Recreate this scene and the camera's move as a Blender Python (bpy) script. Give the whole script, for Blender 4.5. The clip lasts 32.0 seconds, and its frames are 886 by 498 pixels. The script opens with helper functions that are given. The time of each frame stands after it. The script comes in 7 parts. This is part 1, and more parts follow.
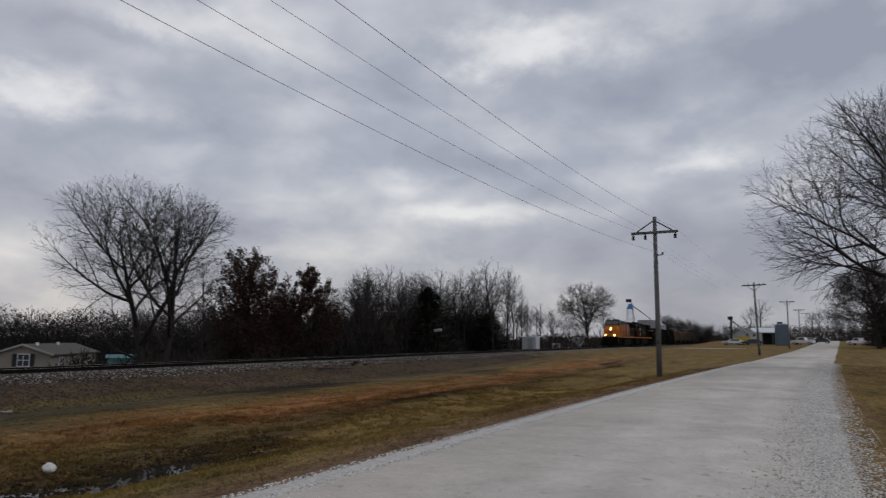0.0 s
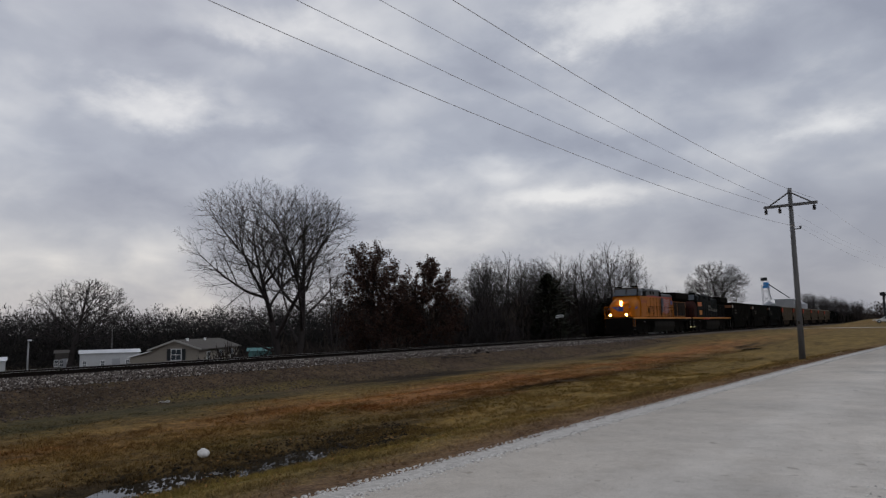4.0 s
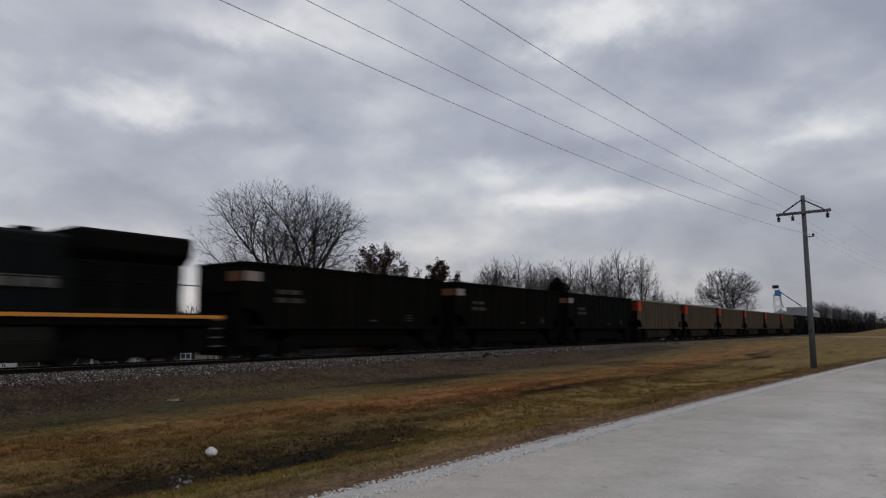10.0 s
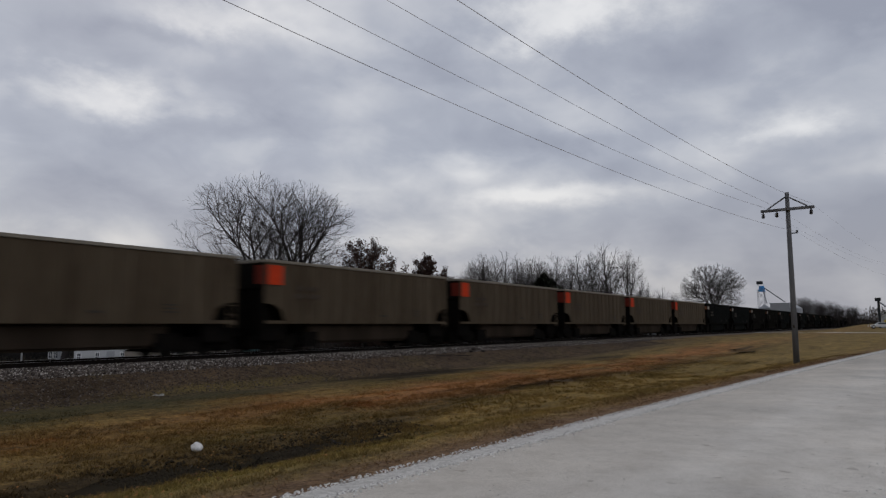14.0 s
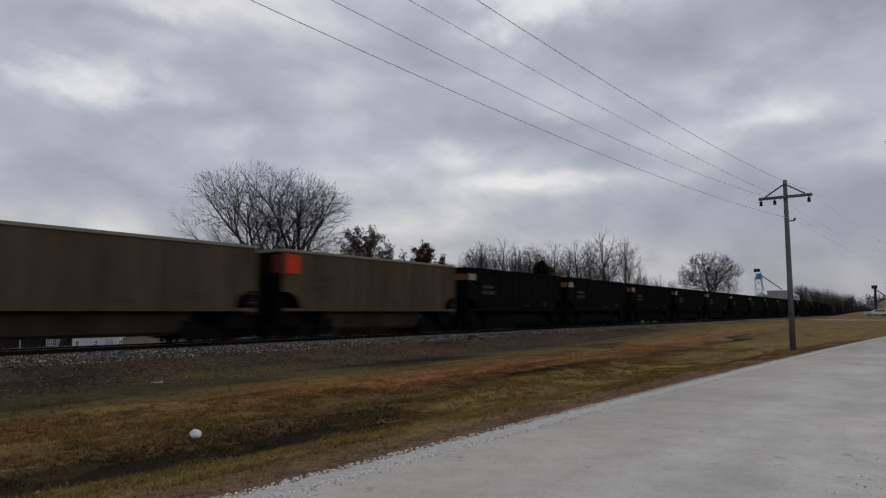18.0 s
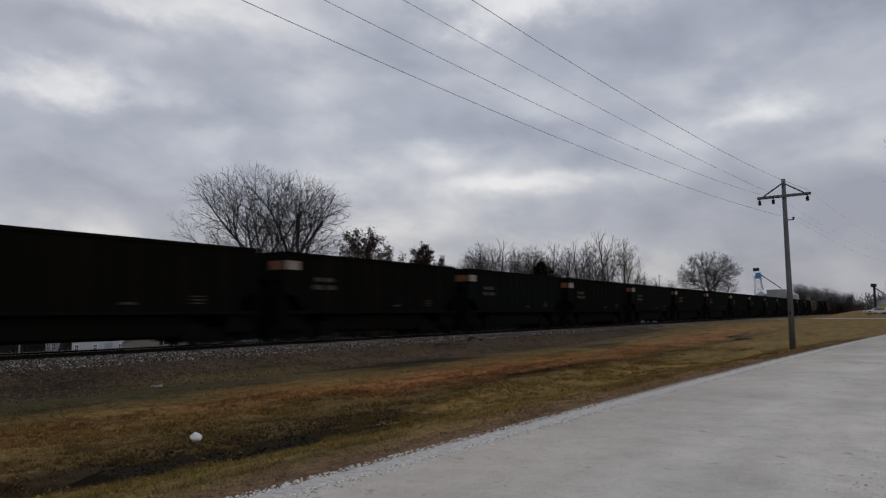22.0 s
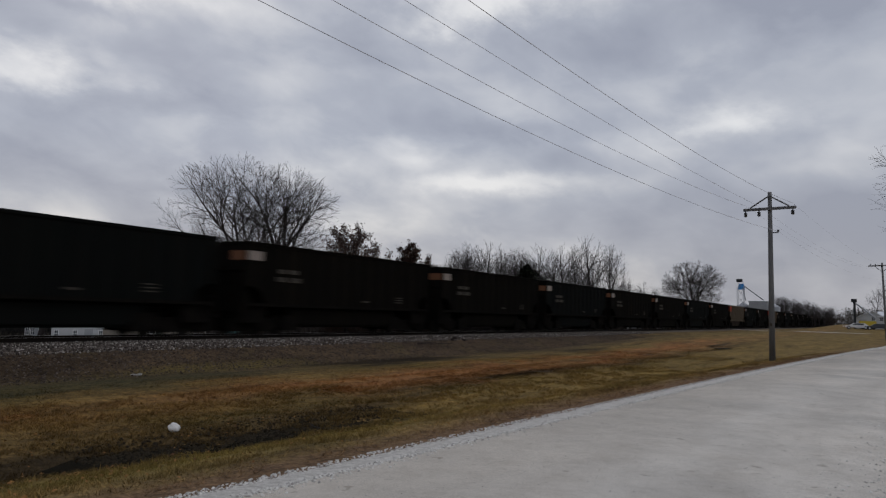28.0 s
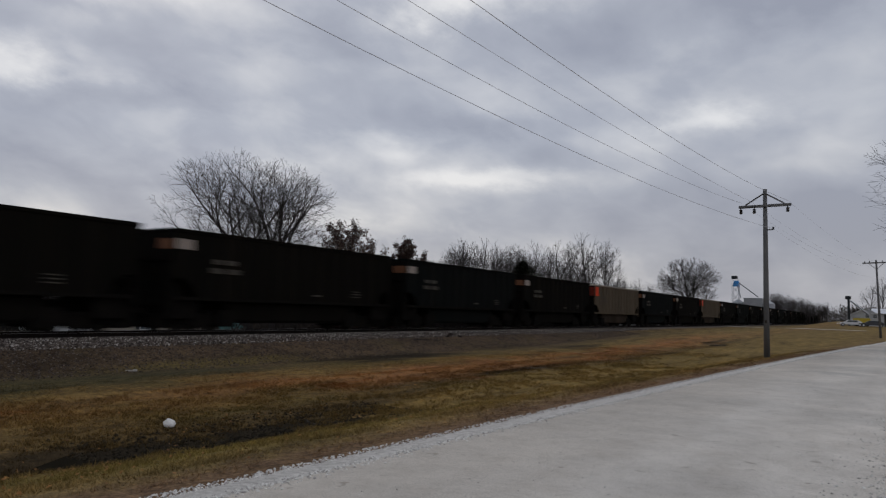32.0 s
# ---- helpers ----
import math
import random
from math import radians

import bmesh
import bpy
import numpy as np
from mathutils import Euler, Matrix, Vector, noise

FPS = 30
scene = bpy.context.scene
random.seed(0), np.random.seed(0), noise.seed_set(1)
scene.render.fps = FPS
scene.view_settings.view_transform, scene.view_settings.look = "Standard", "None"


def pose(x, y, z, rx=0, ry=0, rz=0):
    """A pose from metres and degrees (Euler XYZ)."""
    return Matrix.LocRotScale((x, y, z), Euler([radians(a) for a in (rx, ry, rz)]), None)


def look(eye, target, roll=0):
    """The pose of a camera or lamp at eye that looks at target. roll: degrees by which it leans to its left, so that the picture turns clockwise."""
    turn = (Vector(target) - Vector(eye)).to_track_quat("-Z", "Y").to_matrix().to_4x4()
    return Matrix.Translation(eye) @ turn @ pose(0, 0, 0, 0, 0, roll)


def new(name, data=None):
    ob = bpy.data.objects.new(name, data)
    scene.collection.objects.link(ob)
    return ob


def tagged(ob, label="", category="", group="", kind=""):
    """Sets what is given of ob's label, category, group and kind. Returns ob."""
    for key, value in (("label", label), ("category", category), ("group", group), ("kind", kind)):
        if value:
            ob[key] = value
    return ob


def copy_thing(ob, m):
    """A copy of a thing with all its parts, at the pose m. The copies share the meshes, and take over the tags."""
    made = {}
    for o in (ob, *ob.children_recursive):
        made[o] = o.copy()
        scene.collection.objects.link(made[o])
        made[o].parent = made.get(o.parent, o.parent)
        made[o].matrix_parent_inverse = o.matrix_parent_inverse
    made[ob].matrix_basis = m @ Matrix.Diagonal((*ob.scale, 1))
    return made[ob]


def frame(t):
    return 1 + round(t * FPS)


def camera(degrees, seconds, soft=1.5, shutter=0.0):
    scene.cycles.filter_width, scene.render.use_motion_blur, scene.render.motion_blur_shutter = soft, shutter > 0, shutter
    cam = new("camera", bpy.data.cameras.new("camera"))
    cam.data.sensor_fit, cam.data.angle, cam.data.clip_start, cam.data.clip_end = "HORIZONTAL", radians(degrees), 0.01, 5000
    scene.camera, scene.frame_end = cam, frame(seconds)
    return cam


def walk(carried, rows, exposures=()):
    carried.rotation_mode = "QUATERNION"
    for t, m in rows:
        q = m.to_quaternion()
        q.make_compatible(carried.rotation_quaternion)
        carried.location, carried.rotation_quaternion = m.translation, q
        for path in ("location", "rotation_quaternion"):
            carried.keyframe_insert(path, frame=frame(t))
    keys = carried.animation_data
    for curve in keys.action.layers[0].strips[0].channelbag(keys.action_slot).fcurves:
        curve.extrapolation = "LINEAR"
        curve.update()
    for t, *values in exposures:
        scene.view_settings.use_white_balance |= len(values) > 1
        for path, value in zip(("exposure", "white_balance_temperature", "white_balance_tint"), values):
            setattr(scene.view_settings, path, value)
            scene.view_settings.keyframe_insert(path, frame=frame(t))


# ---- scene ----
# ---- camera ----
cam = camera(66.0, 32.0, soft=1.25, shutter=1.0)
EYE = (0.0, 0.0, 1.65)
# seconds, yaw, pitch, roll of the hand-held camera
PATH = [
    (0.0, 24.65, 7.48, -0.45),
    (0.5, 26.28, 7.46, -0.27),
    (1.0, 28.44, 7.06, 0.14),
    (1.5, 29.82, 6.89, 0.22),
    (2.0, 30.82, 6.71, 0.65),
    (2.5, 31.65, 6.93, 0.95),
    (3.0, 32.87, 6.66, 1.40),
    (3.5, 34.05, 6.53, 1.57),
    (4.0, 34.74, 6.52, 1.07),
    (4.5, 35.29, 6.43, 0.41),
    (6.5, 35.53, 7.28, -0.00),
    (7.0, 35.27, 7.37, -0.50),
    (7.5, 35.28, 7.25, -0.18),
    (8.0, 35.39, 7.10, -0.16),
    (8.5, 35.36, 6.93, 0.16),
    (9.0, 35.46, 6.68, 0.20),
    (9.5, 35.50, 6.68, 0.27),
    (10.0, 35.47, 6.77, 0.18),
    (10.5, 35.39, 6.81, 0.27),
    (11.0, 35.31, 6.72, 0.18),
    (11.5, 35.16, 6.76, 0.17),
    (12.0, 34.91, 6.75, 0.24),
    (12.5, 34.73, 6.79, 0.21),
    (13.0, 34.61, 6.81, 0.15),
    (13.5, 34.50, 6.57, 0.25),
    (14.0, 34.38, 6.36, 0.11),
    (14.5, 34.39, 5.86, 0.25),
    (16.5, 34.33, 5.45, 0.14),
    (17.0, 34.36, 5.32, 0.18),
    (17.5, 34.29, 5.38, 0.07),
    (18.0, 34.21, 5.32, 0.12),
    (18.5, 34.27, 5.30, 0.16),
    (19.0, 34.13, 5.31, 0.22),
    (19.5, 34.09, 5.32, 0.19),
    (20.0, 34.12, 5.30, 0.25),
    (20.5, 34.09, 5.35, 0.19),
    (21.0, 34.06, 5.44, 0.09),
    (21.5, 34.16, 5.35, 0.41),
    (22.0, 34.18, 5.44, 0.53),
    (22.5, 34.23, 5.50, 0.36),
    (23.0, 34.25, 5.35, 0.32),
    (23.5, 34.09, 5.27, 0.34),
    (24.0, 34.05, 5.18, 0.17),
    (24.5, 34.00, 5.17, 0.28),
    (25.0, 33.83, 5.24, 0.27),
    (25.5, 33.69, 5.39, 0.18),
    (26.0, 33.35, 5.39, -0.57),
    (26.5, 32.88, 5.40, -1.63),
    (28.5, 32.89, 5.36, -1.60),
    (29.0, 33.09, 5.24, -1.59),
    (29.5, 33.12, 5.15, -1.58),
    (30.0, 33.05, 5.12, -1.60),
    (30.5, 32.79, 5.20, -1.51),
    (31.0, 32.72, 5.25, -1.56),
    (31.5, 32.57, 5.17, -1.61),
    (32.0, 32.53, 5.09, -1.71),
]

walk(cam, [(t, pose(*EYE, 90 + p, r, y)) for t, y, p, r in PATH])

# ---- world and sun ----
world = bpy.data.worlds.new("overcast_sky")
scene.world = world
world.use_nodes = True
wn, wl = world.node_tree.nodes, world.node_tree.links
wn.clear()
w_out = wn.new("ShaderNodeOutputWorld")
w_bg = wn.new("ShaderNodeBackground")
w_sky = wn.new("ShaderNodeTexSky")
w_sky.sky_type = "NISHITA"
w_sky.sun_disc = False
w_sky.sun_elevation = radians(32)
w_sky.sun_rotation = radians(-60)
w_mix = wn.new("ShaderNodeMix")
w_mix.data_type = "RGBA"
w_mix.inputs[0].default_value = 0.08
w_mix.inputs[6].default_value = (8.5, 8.65, 9.08, 1)
wl.new(w_sky.outputs[0], w_mix.inputs[7])
wl.new(w_mix.outputs[2], w_bg.inputs[0])
w_bg.inputs[1].default_value = 0.1
wl.new(w_bg.outputs[0], w_out.inputs[0])

sun = new("sun", bpy.data.lights.new("sun", "SUN"))
sun.data.energy = 0.55
sun.data.angle = radians(40)
sun.data.color = (1.0, 0.96, 0.9)
sun.matrix_world = look((60, 40, 60), (0, 20, 0))


# ---- materials ----
def node_mat(name):
    m = bpy.data.materials.new(name)
    m.use_nodes = True
    nt = m.node_tree
    return m, nt.nodes, nt.links, nt.nodes["Principled BSDF"]


def ramp(nodes, stops):
    r = nodes.new("ShaderNodeValToRGB")
    while len(r.color_ramp.elements) < len(stops):
        r.color_ramp.elements.new(0.5)
    for e, (p, c) in zip(r.color_ramp.elements, stops):
        e.position, e.color = p, (*c, 1)
    return r


def noise_tex(nodes, links, scale, detail=4, rough=0.6, vec=None):
    n = nodes.new("ShaderNodeTexNoise")
    n.inputs["Scale"].default_value, n.inputs["Detail"].default_value, n.inputs["Roughness"].default_value = scale, detail, rough
    if vec is not None:
        links.new(vec, n.inputs["Vector"])
    return n


def mixer(nodes, links, fac, a, b, blend="MIX"):
    m = nodes.new("ShaderNodeMix")
    m.data_type, m.blend_type = "RGBA", blend
    for sock, val in ((m.inputs[0], fac), (m.inputs[6], a), (m.inputs[7], b)):
        if isinstance(val, (int, float)):
            sock.default_value = val
        elif isinstance(val, tuple):
            sock.default_value = (*val, 1)
        else:
            links.new(val, sock)
    return m.outputs[2]


def math_node(nodes, links, op, a, b=0.0, clamp=False):
    m = nodes.new("ShaderNodeMath")
    m.operation, m.use_clamp = op, clamp
    for sock, val in ((m.inputs[0], a), (m.inputs[1], b)):
        if isinstance(val, (int, float)):
            sock.default_value = val
        else:
            links.new(val, sock)
    return m.outputs[0]


def worn(name, base, dirt, rough=0.6, metal=0.0, scale=1.5, amount=0.5, bump=0.1, streak=1.0, fine=30.0, gloss=None, dark_tint=None):
    """Paint, wood or metal with stains at two scales; streak > 1 draws the stains out downwards."""
    m, n, l, b = node_mat(name)
    tc = n.new("ShaderNodeTexCoord")
    mp = n.new("ShaderNodeMapping")
    mp.inputs["Scale"].default_value = (1, 1, 1 / streak)
    l.new(tc.outputs["Object"], mp.inputs[0])
    big = noise_tex(n, l, scale, 5, 0.65, mp.outputs[0])
    small = noise_tex(n, l, fine, 3, 0.6, tc.outputs["Object"])
    r1 = ramp(n, [(0.35, (0, 0, 0)), (0.7, (1, 1, 1))])
    l.new(big.outputs[0], r1.inputs[0])
    fac = math_node(n, l, "MULTIPLY", r1.outputs[0], amount)
    col = mixer(n, l, fac, base, dirt)
    col = mixer(n, l, 0.35, col, small.outputs[0], "OVERLAY")
    if dark_tint:
        # darker tint that thickens along the body towards the rear
        at = n.new("ShaderNodeSeparateXYZ")
        l.new(tc.outputs["Object"], at.inputs[0])
        back = math_node(n, l, "MULTIPLY", math_node(n, l, "SUBTRACT", at.outputs[1], dark_tint[0]), 1 / (dark_tint[1] - dark_tint[0]), True)
        back = math_node(n, l, "MULTIPLY", back, math_node(n, l, "MULTIPLY_ADD", big.outputs[0], 0.9))
        back.node.inputs[1].links[0].from_node.inputs[2].default_value = 0.15
        col = mixer(n, l, back, col, dark_tint[2])
    l.new(col, b.inputs["Base Color"])
    rr = math_node(n, l, "MULTIPLY_ADD", small.outputs[0], 0.25)
    rr.node.inputs[2].default_value = rough - 0.12
    l.new(rr, b.inputs["Roughness"])
    b.inputs["Metallic"].default_value = metal
    b.inputs["Specular IOR Level"].default_value = gloss if gloss is not None else 0.12 if rough >= 0.7 else 0.4
    if bump:
        bp = n.new("ShaderNodeBump")
        bp.inputs["Strength"].default_value, bp.inputs["Distance"].default_value = bump, 0.02
        l.new(small.outputs[0], bp.inputs["Height"])
        l.new(bp.outputs[0], b.inputs["Normal"])
    return m


def glow(name, colour, strength):
    m, n, l, b = node_mat(name)
    b.inputs["Base Color"].default_value = (*colour, 1)
    b.inputs["Emission Color"].default_value = (*colour, 1)
    b.inputs["Emission Strength"].default_value = strength
    return m


def island_mat(name, stops, rough=0.9, patch=0.0):
    """Loose small pieces, each in its own tone."""
    m, n, l, b = node_mat(name)
    g = n.new("ShaderNodeNewGeometry")
    r = ramp(n, stops)
    l.new(g.outputs["Random Per Island"], r.inputs[0])
    col = r.outputs[0]
    if patch:
        tc = n.new("ShaderNodeTexCoord")
        nz = noise_tex(n, l, patch, 3, 0.6, tc.outputs["Object"])
        r2 = ramp(n, [(0.3, (0.5, 0.5, 0.5)), (0.7, (1.25, 1.2, 1.1))])
        l.new(nz.outputs[0], r2.inputs[0])
        col = mixer(n, l, 1.0, col, r2.outputs[0], "MULTIPLY")
    l.new(col, b.inputs["Base Color"])
    b.inputs["Roughness"].default_value = rough
    b.inputs["Specular IOR Level"].default_value = 0.15
    return m


M_STONE = island_mat("ballast_stones", [(0.0, (0.020, 0.016, 0.014)), (0.5, (0.080, 0.065, 0.055)), (0.83, (0.20, 0.172, 0.152)), (1.0, (0.50, 0.465, 0.42))], 0.9)
M_GRAVEL = island_mat("white_gravel", [(0.0, (0.30, 0.28, 0.255)), (0.4, (0.58, 0.555, 0.515)), (1.0, (0.80, 0.775, 0.73))], 0.9)
M_DARKSTONE = island_mat("dark_stones", [(0.0, (0.03, 0.024, 0.02)), (0.6, (0.085, 0.066, 0.055)), (0.9, (0.12, 0.096, 0.08)), (1.0, (0.18, 0.15, 0.13))], 0.95)
M_PEBBLE = island_mat("road_pebbles", [(0.0, (0.2, 0.18, 0.16)), (0.4, (0.38, 0.36, 0.33)), (1.0, (0.75, 0.73, 0.7))], 0.9)
# the tan car paint at just under half its value
M_TUB = worn("dark_tan_tub", (0.045, 0.034, 0.025), (0.02, 0.015, 0.011), 0.85, 0, 1.1, 0.8, 0.1, 3.0, gloss=0.02)
M_LEAF_LITTER = island_mat("dead_leaves", [(0.0, (0.22, 0.10, 0.03)), (0.5, (0.32, 0.16, 0.05)), (1.0, (0.12, 0.05, 0.025))], 0.8)
M_BROWN_LEAF = island_mat("brown_leaves", [(0.0, (0.028, 0.016, 0.013)), (0.5, (0.045, 0.024, 0.018)), (1.0, (0.075, 0.040, 0.028))], 0.9)
# cedar greens lightened to carry the haze of distance
M_CONIFER = island_mat("cedar_foliage", [(0.0, (0.024, 0.027, 0.021)), (0.6, (0.042, 0.047, 0.035)), (1.0, (0.065, 0.068, 0.05))], 0.9)
M_BRUSH = island_mat("brush_twigs", [(0.0, (0.02, 0.016, 0.014)), (0.5, (0.04, 0.032, 0.028)), (1.0, (0.07, 0.055, 0.045))], 0.9)
M_FAR_BRUSH = island_mat("far_brush_twigs", [(0.0, (0.012, 0.012, 0.012)), (0.5, (0.022, 0.021, 0.020)), (1.0, (0.038, 0.034, 0.031))], 0.95)
M_BARK = worn("bark", (0.042, 0.036, 0.034), (0.02, 0.017, 0.016), 0.9, 0, 3, 0.8, 0.6, 3.0)
# tone raised so that far crowns look hazy
M_TWIG = worn("twigs", (0.050, 0.043, 0.042), (0.030, 0.026, 0.025), 0.9, 0, 2, 0.8, 0)
M_POLE = worn("weathered_pole", (0.155, 0.153, 0.152), (0.075, 0.073, 0.072), 0.9, 0, 2.5, 0.8, 0.4, 6.0)
M_PORCELAIN = worn("dark_porcelain", (0.05, 0.05, 0.055), (0.03, 0.03, 0.03), 0.3, 0, 3, 0.4, 0)
M_WIRE = worn("wire", (0.52, 0.52, 0.55), (0.44, 0.44, 0.47), 0.7, 0.0, 0.2, 0.4, 0, 1.0, 0.5)
M_STEEL = worn("rail_steel", (0.014, 0.010, 0.008), (0.009, 0.007, 0.006), 0.8, 0.1, 2, 0.7, 0.2)
M_RAILHEAD = worn("polished_railhead", (0.35, 0.34, 0.33), (0.2, 0.19, 0.18), 0.3, 0.9, 2, 0.5, 0)
M_TIE = worn("tie_wood", (0.028, 0.023, 0.02), (0.015, 0.013, 0.012), 0.95, 0, 3, 0.8, 0.5)
# black for grimy parts, and for shade painted onto the car ends
M_BLACK = worn("grimy_and_shade_black", (0.006, 0.0055, 0.005), (0.012, 0.010, 0.008), 0.9, 0, 2, 0.7, 0.15, gloss=0.02)
M_WHEEL = worn("wheel_steel", (0.02, 0.017, 0.015), (0.01, 0.009, 0.008), 0.7, 0.2, 3, 0.6, 0.1)
M_TAN = worn("tan_car_paint", (0.097, 0.075, 0.050), (0.046, 0.032, 0.019), 0.85, 0, 1.1, 0.9, 0.1, 5.0)
M_TAN_RIM = worn("tan_rim_paint", (0.24, 0.215, 0.175), (0.16, 0.14, 0.11), 0.8, 0, 1, 0.6, 0.1)
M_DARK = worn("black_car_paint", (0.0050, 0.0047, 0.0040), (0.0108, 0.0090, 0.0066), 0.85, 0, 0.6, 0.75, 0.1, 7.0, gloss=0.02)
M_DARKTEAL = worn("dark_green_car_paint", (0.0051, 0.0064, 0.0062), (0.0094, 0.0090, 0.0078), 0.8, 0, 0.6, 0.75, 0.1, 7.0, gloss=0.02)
M_COAL = worn("coal_load", (0.01, 0.01, 0.011), (0.02, 0.02, 0.02), 0.6, 0, 3, 0.6, 1.0)
# shaded copy of the panel red, for the end that faces away
M_RED_END = worn("shaded_red_end", (0.17, 0.020, 0.010), (0.06, 0.014, 0.010), 0.8, 0, 2, 0.7, 0)
M_RED = worn("red_panel", (0.58, 0.050, 0.012), (0.36, 0.030, 0.010), 0.7, 0, 2, 0.5, 0)
M_WHITE = worn("white_panel", (0.285, 0.235, 0.20), (0.17, 0.135, 0.11), 0.6, 0, 2, 0.6, 0)
M_ORANGE_TAN = worn("rust_orange_panel", (0.20, 0.085, 0.042), (0.11, 0.05, 0.03), 0.7, 0, 2, 0.6, 0)
M_MARK = worn("faded_white_marking", (0.075, 0.066, 0.054), (0.02, 0.017, 0.014), 0.8, 0, 4, 0.8, 0)
M_DARKMARK = worn("faded_dark_marking", (0.058, 0.045, 0.034), (0.075, 0.058, 0.043), 0.8, 0, 4, 0.8, 0)
M_YELLOW = worn("yellow_loco_paint", (0.47, 0.148, 0.004), (0.19, 0.052, 0.004), 0.45, 0, 0.55, 0.75, 0.05, 4.0, gloss=0.16, dark_tint=(7.0, 20.0, (0.055, 0.028, 0.010)))
M_LGREY = worn("grey_loco_paint", (0.066, 0.069, 0.071), (0.036, 0.036, 0.036), 0.55, 0, 0.8, 0.7, 0.05, 3.0)
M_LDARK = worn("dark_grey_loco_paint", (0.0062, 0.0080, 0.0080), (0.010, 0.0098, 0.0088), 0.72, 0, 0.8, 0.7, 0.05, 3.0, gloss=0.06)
M_LRED = worn("maroon_nose_paint", (0.036, 0.009, 0.006), (0.014, 0.010, 0.009), 0.75, 0, 1.2, 0.9, 0.05, gloss=0.06)
M_SILLSTRIPE = worn("orange_sill_stripe", (0.72, 0.27, 0.03), (0.5, 0.2, 0.04), 0.45, 0, 1, 0.5, 0)
M_PATCH = worn("orange_cab_patch", (0.42, 0.15, 0.014), (0.3, 0.1, 0.015), 0.6, 0, 2, 0.6, 0)
M_LOUVRE = worn("sooty_louvre_and_gap_shade", (0.02, 0.013, 0.008), (0.01, 0.008, 0.006), 0.8, 0, 2, 0.6, 0)
M_REDSTRIPE = worn("red_stripe", (0.38, 0.035, 0.02), (0.3, 0.05, 0.03), 0.5, 0, 1, 0.5, 0)
M_REDWORN = worn("faded_red_lettering", (0.26, 0.045, 0.02), (0.28, 0.085, 0.02), 0.5, 0, 2, 0.9, 0)
M_BLUE = worn("navy_panel", (0.016, 0.021, 0.05), (0.014, 0.017, 0.03), 0.5, 0, 2, 0.5, 0)
M_LETTER = worn("pale_lettering", (0.14, 0.135, 0.12), (0.06, 0.055, 0.05), 0.8, 0, 3, 0.7, 0)
M_SHOULDER = worn("white_gravel_band", (0.72, 0.685, 0.635), (0.40, 0.37, 0.33), 0.95, 0, 13.0, 0.9, 0.9, 1.0, 90.0)
M_FLAGWHITE = worn("flag_white", (0.29, 0.26, 0.25), (0.27, 0.23, 0.2), 0.5, 0, 2, 0.5, 0)
M_STEPGLOW = glow("glowing_step_strip", (1.0, 0.86, 0.36), 0.95)
M_TANK = worn("fuel_tank_grey", (0.022, 0.021, 0.018), (0.011, 0.010, 0.009), 0.8, 0, 1, 0.7, 0.1, gloss=0.03)
M_HEADLIGHT = glow("headlight_glow", (1.0, 0.52, 0.11), 26.0)
M_BADGE = worn("emblem_blue", (0.018, 0.05, 0.26), (0.015, 0.035, 0.13), 0.5, 0, 2, 0.5, 0)
M_MUD = worn("wet_mud", (0.035, 0.027, 0.017), (0.015, 0.012, 0.009), 0.9, 0, 3, 0.7, 0.4, gloss=0.05)
M_FASCIA = worn("aged_fascia", (0.42, 0.40, 0.37), (0.26, 0.25, 0.22), 0.8, 0, 2, 0.6, 0)
M_SIDING_TAN = worn("tan_siding", (0.30, 0.265, 0.222), (0.2, 0.175, 0.145), 0.8, 0, 0.8, 0.5, 0.05)
M_SIDING_WHITE = worn("white_siding", (0.54, 0.55, 0.56), (0.42, 0.42, 0.4), 0.7, 0, 0.8, 0.5, 0.05)
M_TEAL = worn("teal_panel", (0.10, 0.215, 0.21), (0.06, 0.12, 0.12), 0.7, 0, 1, 0.5, 0.05)
M_ROOF = worn("grey_shingle", (0.115, 0.104, 0.092), (0.08, 0.073, 0.066), 0.9, 0, 1, 0.6, 0.3)
M_SHABBY = worn("weathered_boards", (0.12, 0.108, 0.098), (0.07, 0.062, 0.056), 0.9, 0, 1.5, 0.7, 0.2)
M_TRIM = worn("white_trim", (0.78, 0.78, 0.77), (0.6, 0.6, 0.58), 0.6, 0, 2, 0.4, 0)
M_SHUTTER = worn("dark_shutter", (0.03, 0.033, 0.035), (0.05, 0.05, 0.05), 0.7, 0, 2, 0.4, 0)
M_METALROOF = worn("pale_metal_roof", (0.72, 0.73, 0.75), (0.55, 0.55, 0.56), 0.55, 0.05, 0.6, 0.5, 0)
M_BLUEWALL = worn("blue_grey_metal", (0.12, 0.155, 0.20), (0.09, 0.11, 0.14), 0.6, 0.1, 0.6, 0.5, 0)
M_BLUEBRIGHT = worn("bright_blue_paint", (0.03, 0.25, 0.6), (0.03, 0.15, 0.35), 0.5, 0, 1, 0.4, 0)
M_YELLOWWALL = worn("yellow_wall", (0.6, 0.45, 0.06), (0.45, 0.33, 0.06), 0.7, 0, 1, 0.5, 0)
M_CONCRETE = worn("concrete", (0.36, 0.36, 0.36), (0.24, 0.24, 0.24), 0.9, 0, 0.5, 0.6, 0.1)
M_SHEDWALL = worn("grey_metal_siding", (0.4, 0.41, 0.43), (0.28, 0.28, 0.29), 0.6, 0.1, 0.6, 0.5, 0)
M_CARWHITE = worn("white_car_paint", (0.75, 0.75, 0.76), (0.6, 0.6, 0.6), 0.35, 0, 1, 0.3, 0)
